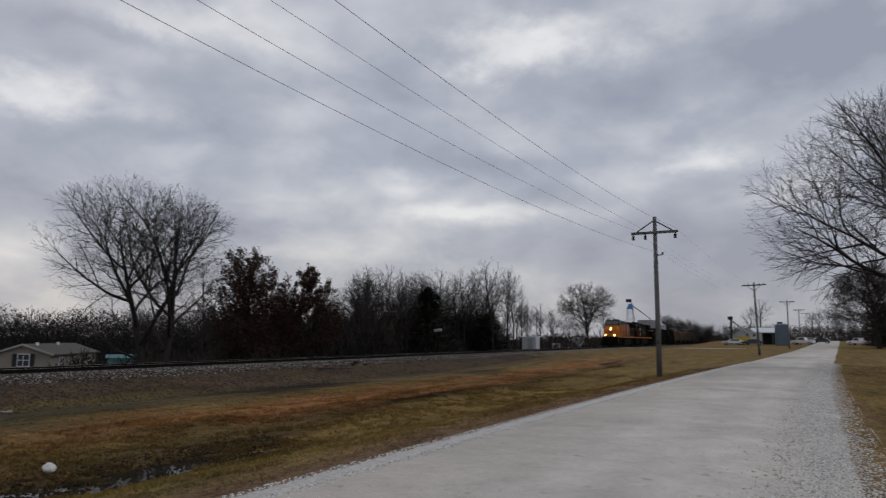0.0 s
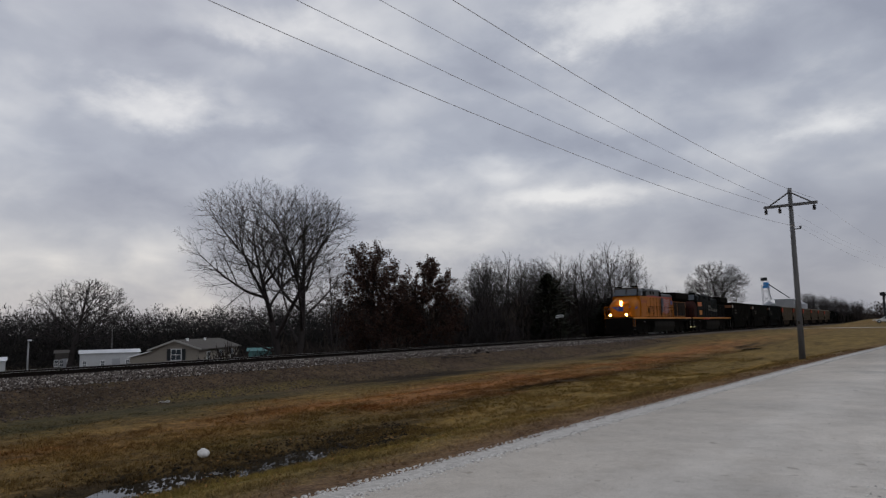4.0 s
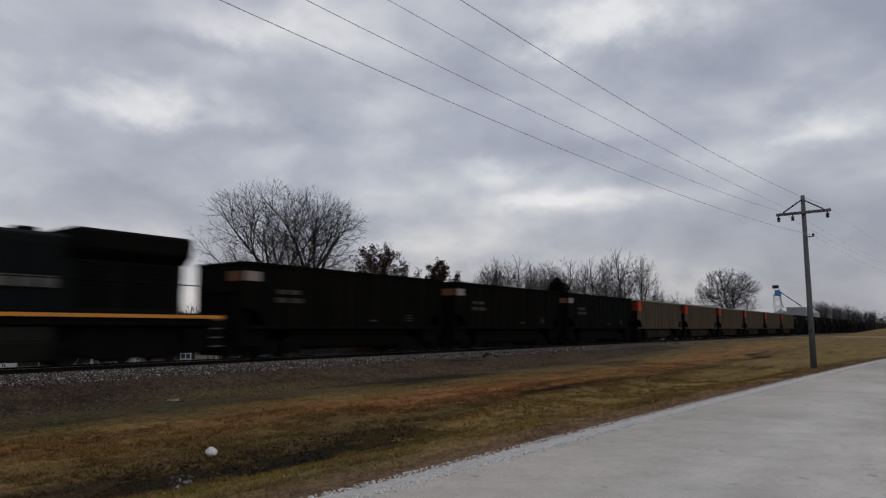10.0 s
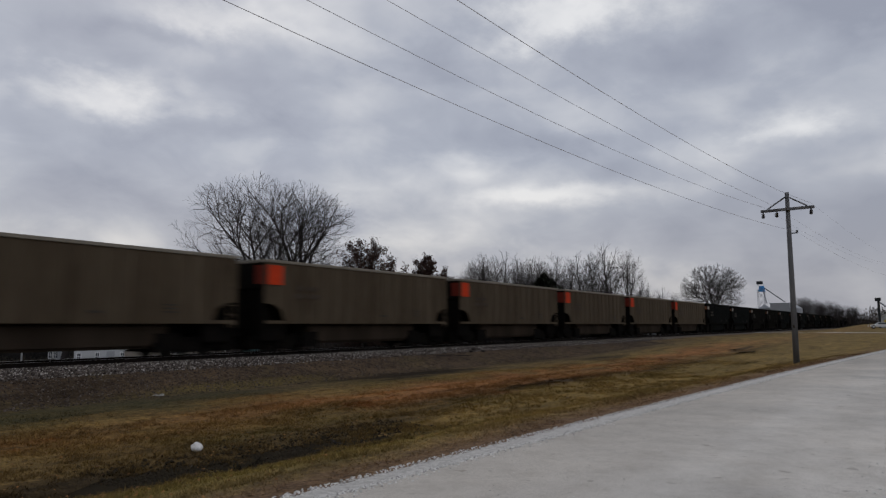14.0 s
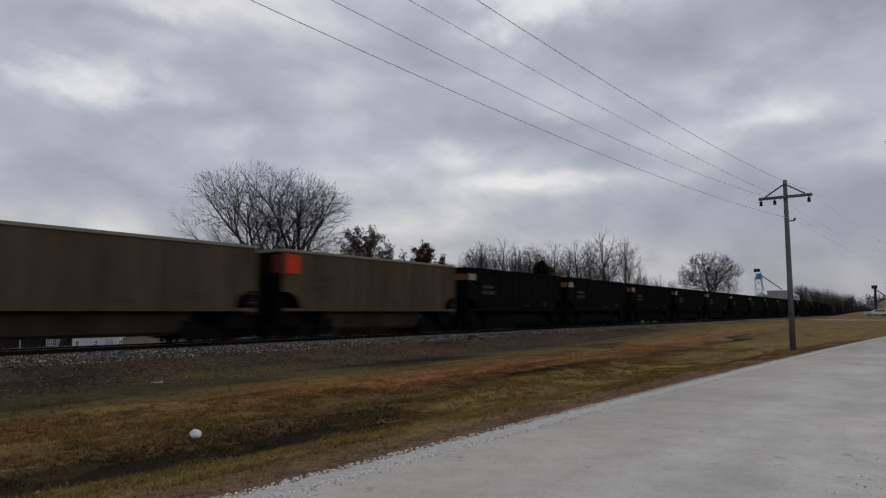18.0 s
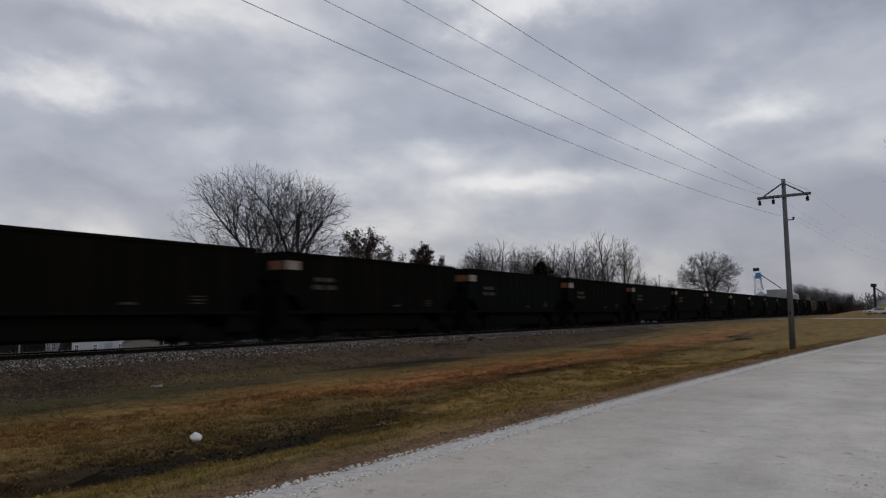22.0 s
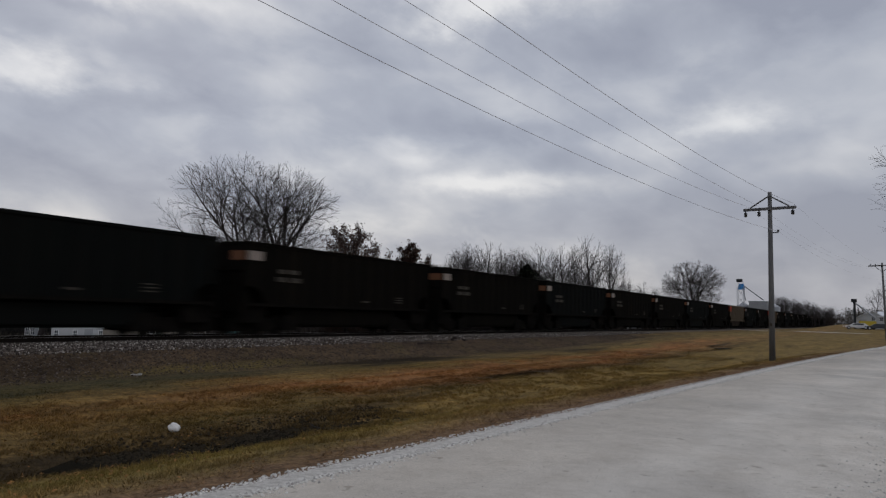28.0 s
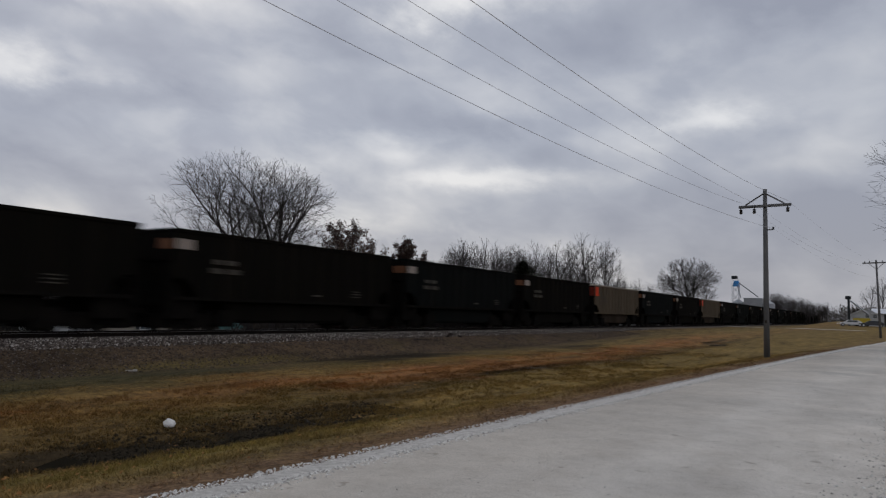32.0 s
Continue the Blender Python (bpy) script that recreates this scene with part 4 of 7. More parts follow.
def hopper(name, paint, rim, panel, end_panel, mark, label, at, tan):
    car = thing(name, at, label, "rail car", "coal train cars")
    half, w, top, sill = HALF, 1.6, 4.2, 1.43
    # each side: a plate whose lower corners are cut away over the trucks
    side = [(-half, 2.25), (-half + 0.55, 2.2), (-half + 1.0, 1.95), (-half + 1.25, sill), (half - 1.25, sill), (half - 1.0, 1.95), (half - 0.55, 2.2), (half, 2.25), (half, top), (-half, top)]
    for sx in (-1, 1):
        p = part("side_plate", Shape().prism(side, sx * (w - 0.04), sx * w), paint, car)
        rib = None
        for i in range(13):
            y = -half + 1.4 + i * (2 * half - 2.8) / 12
            if rib is None:
                rib = part("rib", Shape().prism([(-0.06, sill + 0.02), (0.06, sill + 0.02), (0.05, top - 0.14), (-0.05, top - 0.14)], 0, sx * 0.045), paint, p, at=pose(sx * (w + 0.001), y, 0))
            else:
                repeat_part(rib, pose(sx * (w + 0.001), y, 0))
        part("top_chord", Shape().box(sx * (w - 0.01), 0, top - 0.02, 0.14, 2 * half + 0.04, 0.14), rim, car, bevel=0.02)
        part("side_sill", Shape().box(sx * (w - 0.03), 0, sill - 0.03, 0.1, 2 * half - 0.2, 0.14), M_BLACK if not tan else paint, car)
    for sy in (-1, 1):
        # sloping end sheet with its posts
        s = Shape().prism([(sy * half, top), (sy * (half - 0.05), top), (sy * (half - 0.05), 3.0), (sy * (half - 1.7), sill - 0.1), (sy * (half - 1.6), sill - 0.1), (sy * half, 2.95)], -w + 0.04, w - 0.04)
        # deep shade under the slope is painted in black, along with coal dust
        part("end_sheet", s, M_BLACK, car, "end sheet blackened by coal dust and painted-in shade")
        # added black sheets that keep the space under the slope dark
        for x in (-0.9, 0.9):
            part("slope_support", Shape().prism([(sy * (half - 0.08), 1.25), (sy * (half - 0.08), 2.9), (sy * (half - 1.6), sill - 0.05), (sy * (half - 1.6), 1.25)], x - 0.05, x + 0.05), M_BLACK, car)
        # black plate that closes the view through the open end
        part("end_plate", Shape().box(0, sy * (half - 0.09), 2.05, 2 * w - 0.12, 0.03, 1.6), M_BLACK, car)
        part("end_platform", Shape().box(0, sy * (half - 0.75), 0.93, 2.8, 1.5, 0.76), M_BLACK, car, bevel=0.03)
        # rigging with an oversized box that darkens the gap beside the tub
        part("brake_rigging", Shape().box(0.3, sy * 4.2, 0.58, 2.1, 1.0, 0.72).tube((-1.1, sy * 4.1, 0.95), (1.1, sy * 4.1, 0.95), 0.12, n=8), M_BLACK, car)
        # added black block that fills the dark gap between the cars' trucks
        part("end_brake_gear", Shape().box(0, sy * (half - 0.15), 0.46, 2.2, 0.95, 0.56), M_BLACK, car, bevel=0.05)
        part("end_chord", Shape().box(0, sy * half, top - 0.02, 2 * w, 0.12, 0.14), rim, car, bevel=0.02)
        s = Shape()
        for x in (-1.45, -0.5, 0.5, 1.45):
            s.box(x, sy * (half - 0.02), 1.9, 0.1, 0.1, 2.2)
        s.box(0, sy * (half - 0.02), 1.2, 2 * w - 0.1, 0.16, 0.28)
        part("end_frame", s, M_BLACK, car)
        # tank drawn thicker to dim the view through the car's end
        part("air_reservoir", Shape().tube((-0.95, sy * (half - 0.8), 1.72), (0.95, sy * (half - 0.8), 1.72), 0.36, n=12), M_TANK, car, "grey air reservoir", smooth=True)
        part("brake_pipe", Shape().tube((1.2, sy * (half - 0.3), 1.35), (1.2, sy * (half - 1.9), 1.5), 0.05, n=6), M_BLACK, car)
        coupler(car, sy * half, sy)
        lad = Shape()
        for i in range(7):
            lad.box(w + 0.05 if sy > 0 else -w - 0.05, sy * (half - 0.28), 1.3 + i * 0.4, 0.03, 0.42, 0.03)
        for dy in (0.08, 0.49):
            lad.box(w + 0.03 if sy > 0 else -w - 0.03, sy * (half - dy), 2.5, 0.04, 0.03, 2.7)
        part("ladder", lad, paint if tan else M_BLACK, car)
        truck(car, sy * 5.5, 2, 1.78, 0.457, 0.78)
    # belly tub and centre sill
    part("belly_tub", Shape().prism([(-4.4, sill - 0.1), (-4.2, 0.8), (-3.5, 0.36), (3.5, 0.36), (4.2, 0.8), (4.4, sill - 0.1)], -1.3, 1.3), M_TUB if tan else paint, car, bevel=0.12)
    part("centre_sill", Shape().box(0, 0, 0.98, 0.5, 2 * half, 0.4), M_BLACK, car)
    bed = Shape()
    n = 16
    for j in range(n + 1):
        for i in range(5):
            x, y = -w + 0.06 + i * (2 * w - 0.12) / 4, -half + 0.1 + j * (2 * half - 0.2) / n
            bed.v.append((x, y, top - 0.25 + (0.28 if i in (1, 2, 3) and 0 < j < n else 0) + 0.07 * noise.noise((x * 2, y * 1.3, 1))))
    bed.f = [(j * 5 + i, j * 5 + i + 1, j * 5 + i + 6, j * 5 + i + 5) for j in range(n) for i in range(4)]
    part("coal_load", bed, M_COAL, car, "heaped black coal", smooth=True)
    # painted panels, low on detail: they stand a few millimetres proud
    if tan:
        part("side_panel", Shape().box(w + 0.052, -half + 0.57, 3.55, 0.006, 0.86, 0.9), panel, car, "bright red corner panel")
        part("end_panel", Shape().box(1.25, -half - 0.004, 3.55, 0.62, 0.006, 0.86), end_panel, car, "red end panel in a shaded tone")
    else:
        part("side_panel", Shape().box(w + 0.052, -half + 0.5, 3.62, 0.006, 0.86, 0.42), panel, car, "off-white corner panel")
        part("end_panel", Shape().box(1.05, -half - 0.004, 3.62, 0.95, 0.006, 0.42), end_panel, car, "rust-orange end panel")
    for dy, dz, ln, h in ((2.2, 3.0, 0.5, 0.2), (2.95, 3.0, 0.62, 0.2), (2.15, 2.62, 0.7, 0.22), (3.1, 2.62, 0.75, 0.22)):
        part("lettering_bar", Shape().box(w + 0.049, -half + dy, dz, 0.004, ln, h), mark, car)
    for dz in (1.78, 1.92, 2.06):
        part("data_bar", Shape().box(w + 0.049, half - 3.2, dz, 0.004, 0.62, 0.05), M_MARK, car)
    part("data_bar", Shape().box(w + 0.049, 1.1, 1.75, 0.004, 0.55, 0.09), M_MARK, car)
    return car


def slot(k):
    return pose(TRACK_X, TRAIN[0][1] + (k - 1) * CAR + HALF, RAIL_Z)
MOVERS = []


def locomotive(name, at, label, body, top, nose_paint, lead):
    """A six-axle wide-cab diesel; y = 0 at the front platform's edge, x > 0 faces the road."""
    L = thing(name, at, label, "locomotive", "coal train locomotives")
    sill = 1.9
    rear = 21.3 if lead else 20.3
    # underframe and walkway
    part("underframe", Shape().box(0, 11.0, 1.62, 2.9, 21.9, 0.34), M_BLACK, L, bevel=0.03)
    for sx in (-1, 1):
        part("sill_stripe", Shape().box(sx * 1.555, 11.0, sill - 0.09, 0.02, 21.7, 0.13), M_SILLSTRIPE, L, "orange reflective sill stripe")
        part("walkway", Shape().box(sx * 1.28, 12.9, sill + 0.015, 0.55, 16.9, 0.05), M_BLACK, L)
    part("centre_beam", Shape().box(0, 11.0, 1.2, 1.7, 21.0, 0.6), M_BLACK, L)
    part("pilot_plate", Shape().box(0, -0.02, 1.2, 2.9, 0.12, 1.2), M_BLACK, L, bevel=0.02)
    part("snow_plow", Shape().prism([(-1.45, 0.18), (1.45, 0.18), (1.5, 0.75), (-1.5, 0.75)], -0.28, -0.06, "y"), M_BLACK, L, bevel=0.03)
    coupler(L, -0.1, -1)
    coupler(L, 22.0, 1)
    # nose: rounded front that rises to the windshield, with chamfered shoulders
    n = Shape()
    ring = ((0.88, 1.14, 0.55, 3.02), (1.0, 1.28, 0.74, 3.28), (1.2, 1.38, 0.86, 3.46), (1.6, 1.42, 0.95, 3.62), (2.7, 1.46, 1.1, 3.92))
    for y, wide, flat, top_z in ring:
        n.v += [(-wide, y, sill), (wide, y, sill), (wide, y, top_z - 0.62), (wide - 0.06, y, top_z - 0.32), (flat, y, top_z), (-flat, y, top_z), (-wide + 0.06, y, top_z - 0.32), (-wide, y, top_z - 0.62)]
    n.f = [(j * 8 + i, j * 8 + (i + 1) % 8, j * 8 + 8 + (i + 1) % 8, j * 8 + 8 + i) for j in range(4) for i in range(8)] + [tuple(range(7, -1, -1)), tuple(range(32, 40))]
    part("nose", n, nose_paint, L, bevel=0.05)
    part("nose_door", Shape().box(0.55, 0.865, 2.6, 0.6, 0.04, 1.2), nose_paint, L, bevel=0.02)
    # cab
    part("cab", Shape().prism([(2.6, sill), (4.95, sill), (4.95, 3.96), (2.55, 3.96)], -1.53, 1.53), body, L, bevel=0.05)
    up = Shape()
    for y, side_z, top_z in ((2.52, 4.0, 4.03), (2.84, 4.36, 4.76), (3.15, 4.40, 4.86), (4.95, 4.34, 4.74)):
        up.v += [(-1.5, y, 3.964), (1.5, y, 3.964), (1.5, y, side_z), (0.9, y, top_z), (-0.9, y, top_z), (-1.5, y, side_z)]
    up.f = [(j * 6 + i, j * 6 + (i + 1) % 6, j * 6 + 6 + (i + 1) % 6, j * 6 + 6 + i) for j in range(3) for i in range(6)] + [tuple(range(5, -1, -1)), tuple(range(18, 24))]
    part("upper_cab", up, top, L, "grey upper cab with a chamfered roof", bevel=0.03)
    part("roof_hatch", Shape().box(0, 4.0, 4.86, 0.9, 0.9, 0.06), top, L, bevel=0.02)
    part("visor", Shape().prism([(2.72, 4.66), (2.84, 4.8), (2.66, 4.78)], -1.3, 1.3), top, L)
    for x in (-0.66, 0.66):
        w = part("windshield", Shape().prism([(2.47, 4.02), (2.75, 4.66), (2.77, 4.66), (2.5, 4.02)], x - 0.6, x + 0.5 if x > 0 else x + 0.6), M_GLASS, L)
        part("gasket", Shape().prism([(2.475, 3.98), (2.77, 4.70), (2.79, 4.70), (2.5, 3.98)], x - 0.64, x + 0.64), M_BLACK, w)
    for sx in (-1, 1):
        part("side_window", Shape().box(sx * 1.515, 3.16, 4.17, 0.03, 0.36, 0.32), M_GLASS, L, "fixed quarter light", bevel=0.01)
        # flat panel, its darkness is painted and there is no opening
        part("side_window", Shape().box(sx * 1.515, 3.98, 4.17, 0.03, 1.0, 0.34), M_CABIN, L, "cab window painted dark", bevel=0.01)
        part("window_frame", Shape().box(sx * 1.518, 3.77, 4.36, 0.02, 1.7, 0.04).box(sx * 1.518, 3.77, 3.985, 0.02, 1.7, 0.04).box(sx * 1.518, 3.4, 4.17, 0.02, 0.07, 0.34), M_BLACK, L)
        part("sunshade", Shape().box(sx * 1.6, 3.98, 4.40, 0.22, 1.15, 0.03), M_BLACK, L)
        part("mirror", Shape().box(sx * 1.72, 3.0, 4.3, 0.04, 0.12, 0.4), M_BLACK, L)
        for y in (2.9, 4.55):
            part("cab_seam", Shape().box(sx * 1.538, y, 2.95, 0.012, 0.03, 1.8), M_BLACK, L)
        part("battery_door", Shape().box(sx * 1.366, 5.75, 2.55, 0.02, 0.46, 0.5), M_LOUVRE, L, "dark vent door", bevel=0.01)
        # surface strip that paints in the shade of the hood's step
        part("hood_recess", Shape().box(sx * 1.364, 10.2, 2.95, 0.02, 0.34, 1.8), M_LOUVRE, L, "dark strip painted as the shaded gap at the hood's end")
    for x in (-0.9, 0.9):
        part("number_board", Shape().box(x, 2.83, 4.8, 0.75, 0.1, 0.2), M_BLACK, L, bevel=0.01)
    part("air_horn", Shape().tube((-0.3, 6.2, 5.02), (-0.3, 5.7, 5.02), 0.05, 0.12).tube((0.0, 6.2, 5.02), (0.0, 5.75, 5.02), 0.05, 0.11).box(-0.15, 6.2, 4.95, 0.5, 0.1, 0.16), M_BLACK, L)
    # equipment hood behind the cab, engine hood, radiator hood
    part("equipment_hood", Shape().box(0, 7.68, (sill + 4.0) / 2, 2.7, 5.46, 4.0 - sill), body, L, bevel=0.04)
    part("equipment_hood_top", Shape().prism([(-1.35, 4.004), (1.35, 4.004), (1.35, 4.6), (1.1, 4.78), (-1.1, 4.78), (-1.35, 4.6)], 4.96, 10.4, "y"), top, L, bevel=0.03)
    part("engine_hood", Shape().box(0, 13.1, (sill + 4.05) / 2, 2.1, 5.4, 4.05 - sill), body, L, bevel=0.04)
    part("engine_hood_top", Shape().prism([(-1.05, 4.054), (1.05, 4.054), (1.02, 4.3), (0.75, 4.44), (-0.75, 4.44), (-1.02, 4.3)], 10.4, 15.8, "y"), top, L, bevel=0.03)
    part("radiator_hood", Shape().box(0, (15.7 + rear) / 2, (sill + 3.66) / 2, 2.2, rear - 15.9, 3.66 - sill), body, L, bevel=0.04)
    part("radiator_section", Shape().prism([(-1.1, 3.664), (1.1, 3.664), (1.52, 3.95), (1.55, 4.55), (1.4, 4.66), (-1.4, 4.66), (-1.55, 4.55), (-1.52, 3.95)], 15.7, rear, "y"), M_BLACK, L, "sooty black flared radiator section", bevel=0.03)
    for sx in (-1, 1):
        part("red_stripe", Shape().box(sx * 1.356, 7.7, 3.99, 0.012, 5.4, 0.1).box(sx * 1.056, 13.1, 4.03, 0.012, 5.3, 0.1), M_REDSTRIPE if lead else top, L)
        part("grille", Shape().box(sx * 1.36, 9.9, 4.3, 0.03, 0.8, 0.5), M_BLACK, L)
        for y in (6.6, 7.5):
            part("grille", Shape().box(sx * 1.36, y, 4.36, 0.03, 0.5, 0.3), M_BLACK, L)
        part("radiator_screen", Shape().box(sx * 1.545, (15.7 + rear) / 2, 4.25, 0.03, rear - 16.4, 0.48), M_BLACK, L)
        for y0, y1 in ((15.95, 17.35), (17.6, rear - 0.45)):
            lv = part("louvre_panel", Shape().box(sx * 1.11, (y0 + y1) / 2, 2.83, 0.02, y1 - y0, 1.5), M_LOUVRE if lead else M_BLACK, L, "dark louvred panel")
            for i in range(9):
                part("slat", Shape().box(sx * 1.135, (y0 + y1) / 2, 2.2 + i * 0.157, 0.03, y1 - y0 - 0.1, 0.05), M_LOUVRE if lead else M_BLACK, lv)
        s = Shape()
        for i in range(6):
            s.box(sx * 1.062, 10.75 + i * 0.88, 2.95, 0.02, 0.03, 2.0)
        s.box(sx * 1.062, 13.0, 2.62, 0.02, 4.9, 0.03)
        for i in range(5):
            s.box(sx * 1.362, 5.4 + i * 1.05, 2.9, 0.02, 0.03, 1.9)
        s.box(sx * 1.362, 7.5, 2.75, 0.02, 4.0, 0.03)
        part("door_seams", s, M_BLACK, L)
        # handrails
        s = Shape()
        for i in range(12):
            s.tube((sx * 1.5, 5.3 + i * 1.43, sill), (sx * 1.5, 5.3 + i * 1.43, sill + 1.05), 0.022, n=5)
        s.tube((sx * 1.5, 5.3, sill + 1.05), (sx * 1.5, 21.1, sill + 1.05), 0.02, n=5)
        part("handrail", s, M_BLACK, L)
        s = Shape()
        for y in (0.1, 0.75):
            s.tube((sx * 1.5, y, 0.9), (sx * 1.5, y, sill + 1.0), 0.025, n=5)
        s.tube((sx * 1.5, 0.1, sill + 1.0), (sx * 0.5, 0.1, sill + 1.0), 0.022, n=5)
        part("grab_rail", s, body if lead else M_BLACK, L)
        for y0 in (0.45, 21.55):
            st = part("step_well", Shape().box(sx * 1.32, y0, 1.15, 0.36, 0.75, 1.2), M_BLACK, L)
            for i in range(4):
                part("step_edge", Shape().box(sx * 1.53, y0, 0.62 + i * 0.36, 0.03, 0.5, 0.05), M_LETTER, st)
            # bright yellowish strip on the lowest step, drawn with emission
            if (y0 > 20) == lead:
                part("step_lamp", Shape().box(sx * 1.56, y0, 0.66, 0.03, 0.42, 0.07), M_STEPGLOW, st, "glowing yellowish strip on the lowest step")
        part("marker_plate", Shape().box(sx * 1.56, 3.4, 1.42, 0.02, 0.32, 0.06), M_FLAGWHITE, L)
    part("fuel_tank", Shape().prism([(-1.35, 1.44), (1.35, 1.44), (1.4, 0.9), (1.15, 0.22), (-1.15, 0.22), (-1.4, 0.9)], 7.6, 15.2, "y"), M_TANK, L, bevel=0.05)
    for sx in (-1, 1):
        part("air_reservoir", Shape().box(sx * 1.15, 20.75, 0.85, 0.4, 0.95, 0.95), M_BLACK, L, bevel=0.05)
    part("exhaust_hood", Shape().box(0, 12.4, 4.55, 0.8, 1.1, 0.26), M_BLACK, L, bevel=0.03)
    part("roof_hatch", Shape().box(0, 14.6, 4.52, 0.6, 0.7, 0.2), M_BLACK, L, bevel=0.03)
    for y in (4.2, 18.0):
        truck(L, y, 3, 1.95, 0.53, 1.4)
    if not lead:
        part("roof_unit", Shape().box(0, 11.6, 4.58, 1.2, 1.5, 0.26), M_MARK, L, "pale roof-mounted unit", bevel=0.05)
    # lights
    for x, z in ((0.0, 3.26), (0.0, 3.5)) if lead else ():
        part("headlight", Shape().tube((x, 0.96, z - 0.17), (x, 0.84, z - 0.17), 0.108, n=14), M_HEADLIGHT, L, "lit amber-white headlight")
    for x in (-0.85, 0.85) if lead else ():
        part("ditch_light", Shape().tube((x, 0.02, 2.13), (x, -0.1, 2.13), 0.108, n=14), M_HEADLIGHT, L, "lit ditch light")
        part("light_bracket", Shape().box(x, 0.08, 2.0, 0.3, 0.14, 0.3), M_BLACK, L)
    if lead:
        # winged badge on the nose, a waving flag on the engine hood, plain small shapes
        part("nose_badge", Shape().box(0, 0.86, 2.72, 0.46, 0.03, 0.46), M_BADGE, L, "blue emblem shape", bevel=0.01)
        for sx in (-1, 1):
            for i in range(3):
                part("wing_bar", Shape().prism([(sx * 0.26, 2.86 - i * 0.12), (sx * (1.08 - 0.22 * i), 2.93 - i * 0.12), (sx * (1.0 - 0.22 * i), 2.84 - i * 0.12), (sx * 0.26, 2.77 - i * 0.12)], 0.862, 0.878, "y"), M_BADGE, L, "blue wing bar")
                part("wing_gap", Shape().prism([(sx * 0.26, 2.768 - i * 0.12), (sx * (0.96 - 0.22 * i), 2.84 - i * 0.12), (sx * (0.9 - 0.22 * i), 2.815 - i * 0.12), (sx * 0.26, 2.745 - i * 0.12)], 0.864, 0.878, "y"), M_FLAGWHITE, L, "white wing bar")
            part("wing_side", Shape().prism([(0.98, 2.62), (1.75, 2.78), (1.7, 2.9), (0.98, 2.76)], sx * 1.475, sx * 1.44), M_BADGE, L, "blue wing tip")
        for sx in (-1, 1):
            part("flag_field", Shape().prism([(10.7, 3.98), (11.5, 4.0), (12.05, 3.9), (12.1, 3.25), (11.9, 2.7), (11.5, 2.35), (10.9, 2.5), (10.6, 3.0), (10.55, 3.6)], sx * 1.075, sx * 1.085), M_BLUE, L, "dark blue flag field")
            for i in range(13):
                z0 = 3.92 - i * 0.125
                y0 = 12.06 if i < 7 else 11.5 + 0.04 * i
                y1 = 14.35 - 0.03 * i + 0.12 * math.sin(i * 0.9)
                top_edge = [(y0 + (y1 - y0) * k / 10, z0 + 0.085 * math.sin(k * 0.85 + i * 0.1)) for k in range(11)]
                low_edge = [(q, z - 0.13) for q, z in reversed(top_edge)]
                part("flag_stripe", Shape().prism(top_edge + low_edge, sx * (1.078 + 0.001 * (i % 2)), sx * 1.09), M_REDSTRIPE if i % 2 == 0 else M_FLAGWHITE, L, "red flag stripe" if i % 2 == 0 else "white flag stripe")
            part("shield_badge", Shape().box(sx * 1.08, 15.2, 3.5, 0.02, 0.62, 0.42), M_BADGE, L, "small blue shield")
            for i in range(6):
                part("lettering_bar", Shape().box(sx * 1.537, 2.98 + i * 0.31, 3.42, 0.01, 0.22, 0.3), M_REDWORN, L, "faded red lettering bar")
    else:
        for sx in (-1, 1):
            part("cab_patch", Shape().box(sx * 1.56, 3.75, 3.5, 0.012, 2.0, 0.5), M_PATCH, L, "orange-yellow cab patch")
            for i in range(4):
                part("number_bar", Shape().box(sx * 1.569, 3.2 + i * 0.38, 3.5, 0.006, 0.24, 0.26), M_REDSTRIPE, L)
            part("lower_patch", Shape().box(sx * 1.56, 4.1, 2.48, 0.012, 1.3, 0.55), M_PATCH, L, "orange-yellow lower patch")
            for i in range(7):
                part("lettering_bar", Shape().box(sx * 1.07, 10.7 + i * 0.72, 2.85 + 0.12 * (i < 3), 0.012, 0.6, 0.36), M_LETTER, L)
            for y, z, h in ((9.7, 3.3, 0.26), (9.65, 2.9, 0.24)):
                part("lettering_bar", Shape().box(sx * 1.37, y, z, 0.012, 1.3, h), M_LETTER, L)
            for i in range(3):
                part("red_tag", Shape().box(sx * 1.57, 5.7 + i * 1.25, 1.72, 0.01, 0.6, 0.2), M_REDSTRIPE, L)
    # the hoods and cab stand a little taller over the walkway
    for ob in L.children_recursive:
        for v in ob.data.vertices:
            if v.co.z > sill:
                v.co.z = sill + (v.co.z - sill) * 1.1
    MOVERS.append((L, None))
    return L


loco_1 = locomotive("locomotive", pose(TRACK_X, TRAIN[0][1] - 45.5, RAIL_Z), "yellow and grey freight locomotive with lit headlights and a flag panel", M_YELLOW, M_LGREY, M_YELLOW, True)
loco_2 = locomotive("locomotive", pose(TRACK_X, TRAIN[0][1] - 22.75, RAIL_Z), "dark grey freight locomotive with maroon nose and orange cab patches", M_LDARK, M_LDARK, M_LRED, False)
MOVERS[:] = [(loco_1, -45.5), (loco_2, -22.75)]

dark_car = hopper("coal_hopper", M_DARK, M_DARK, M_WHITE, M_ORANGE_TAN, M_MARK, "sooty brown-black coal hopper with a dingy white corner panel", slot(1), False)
tan_car = hopper("coal_hopper", M_TAN, M_TAN_RIM, M_RED, M_RED_END, M_DARKMARK, "weathered tan coal hopper with a red corner panel", slot(4), True)
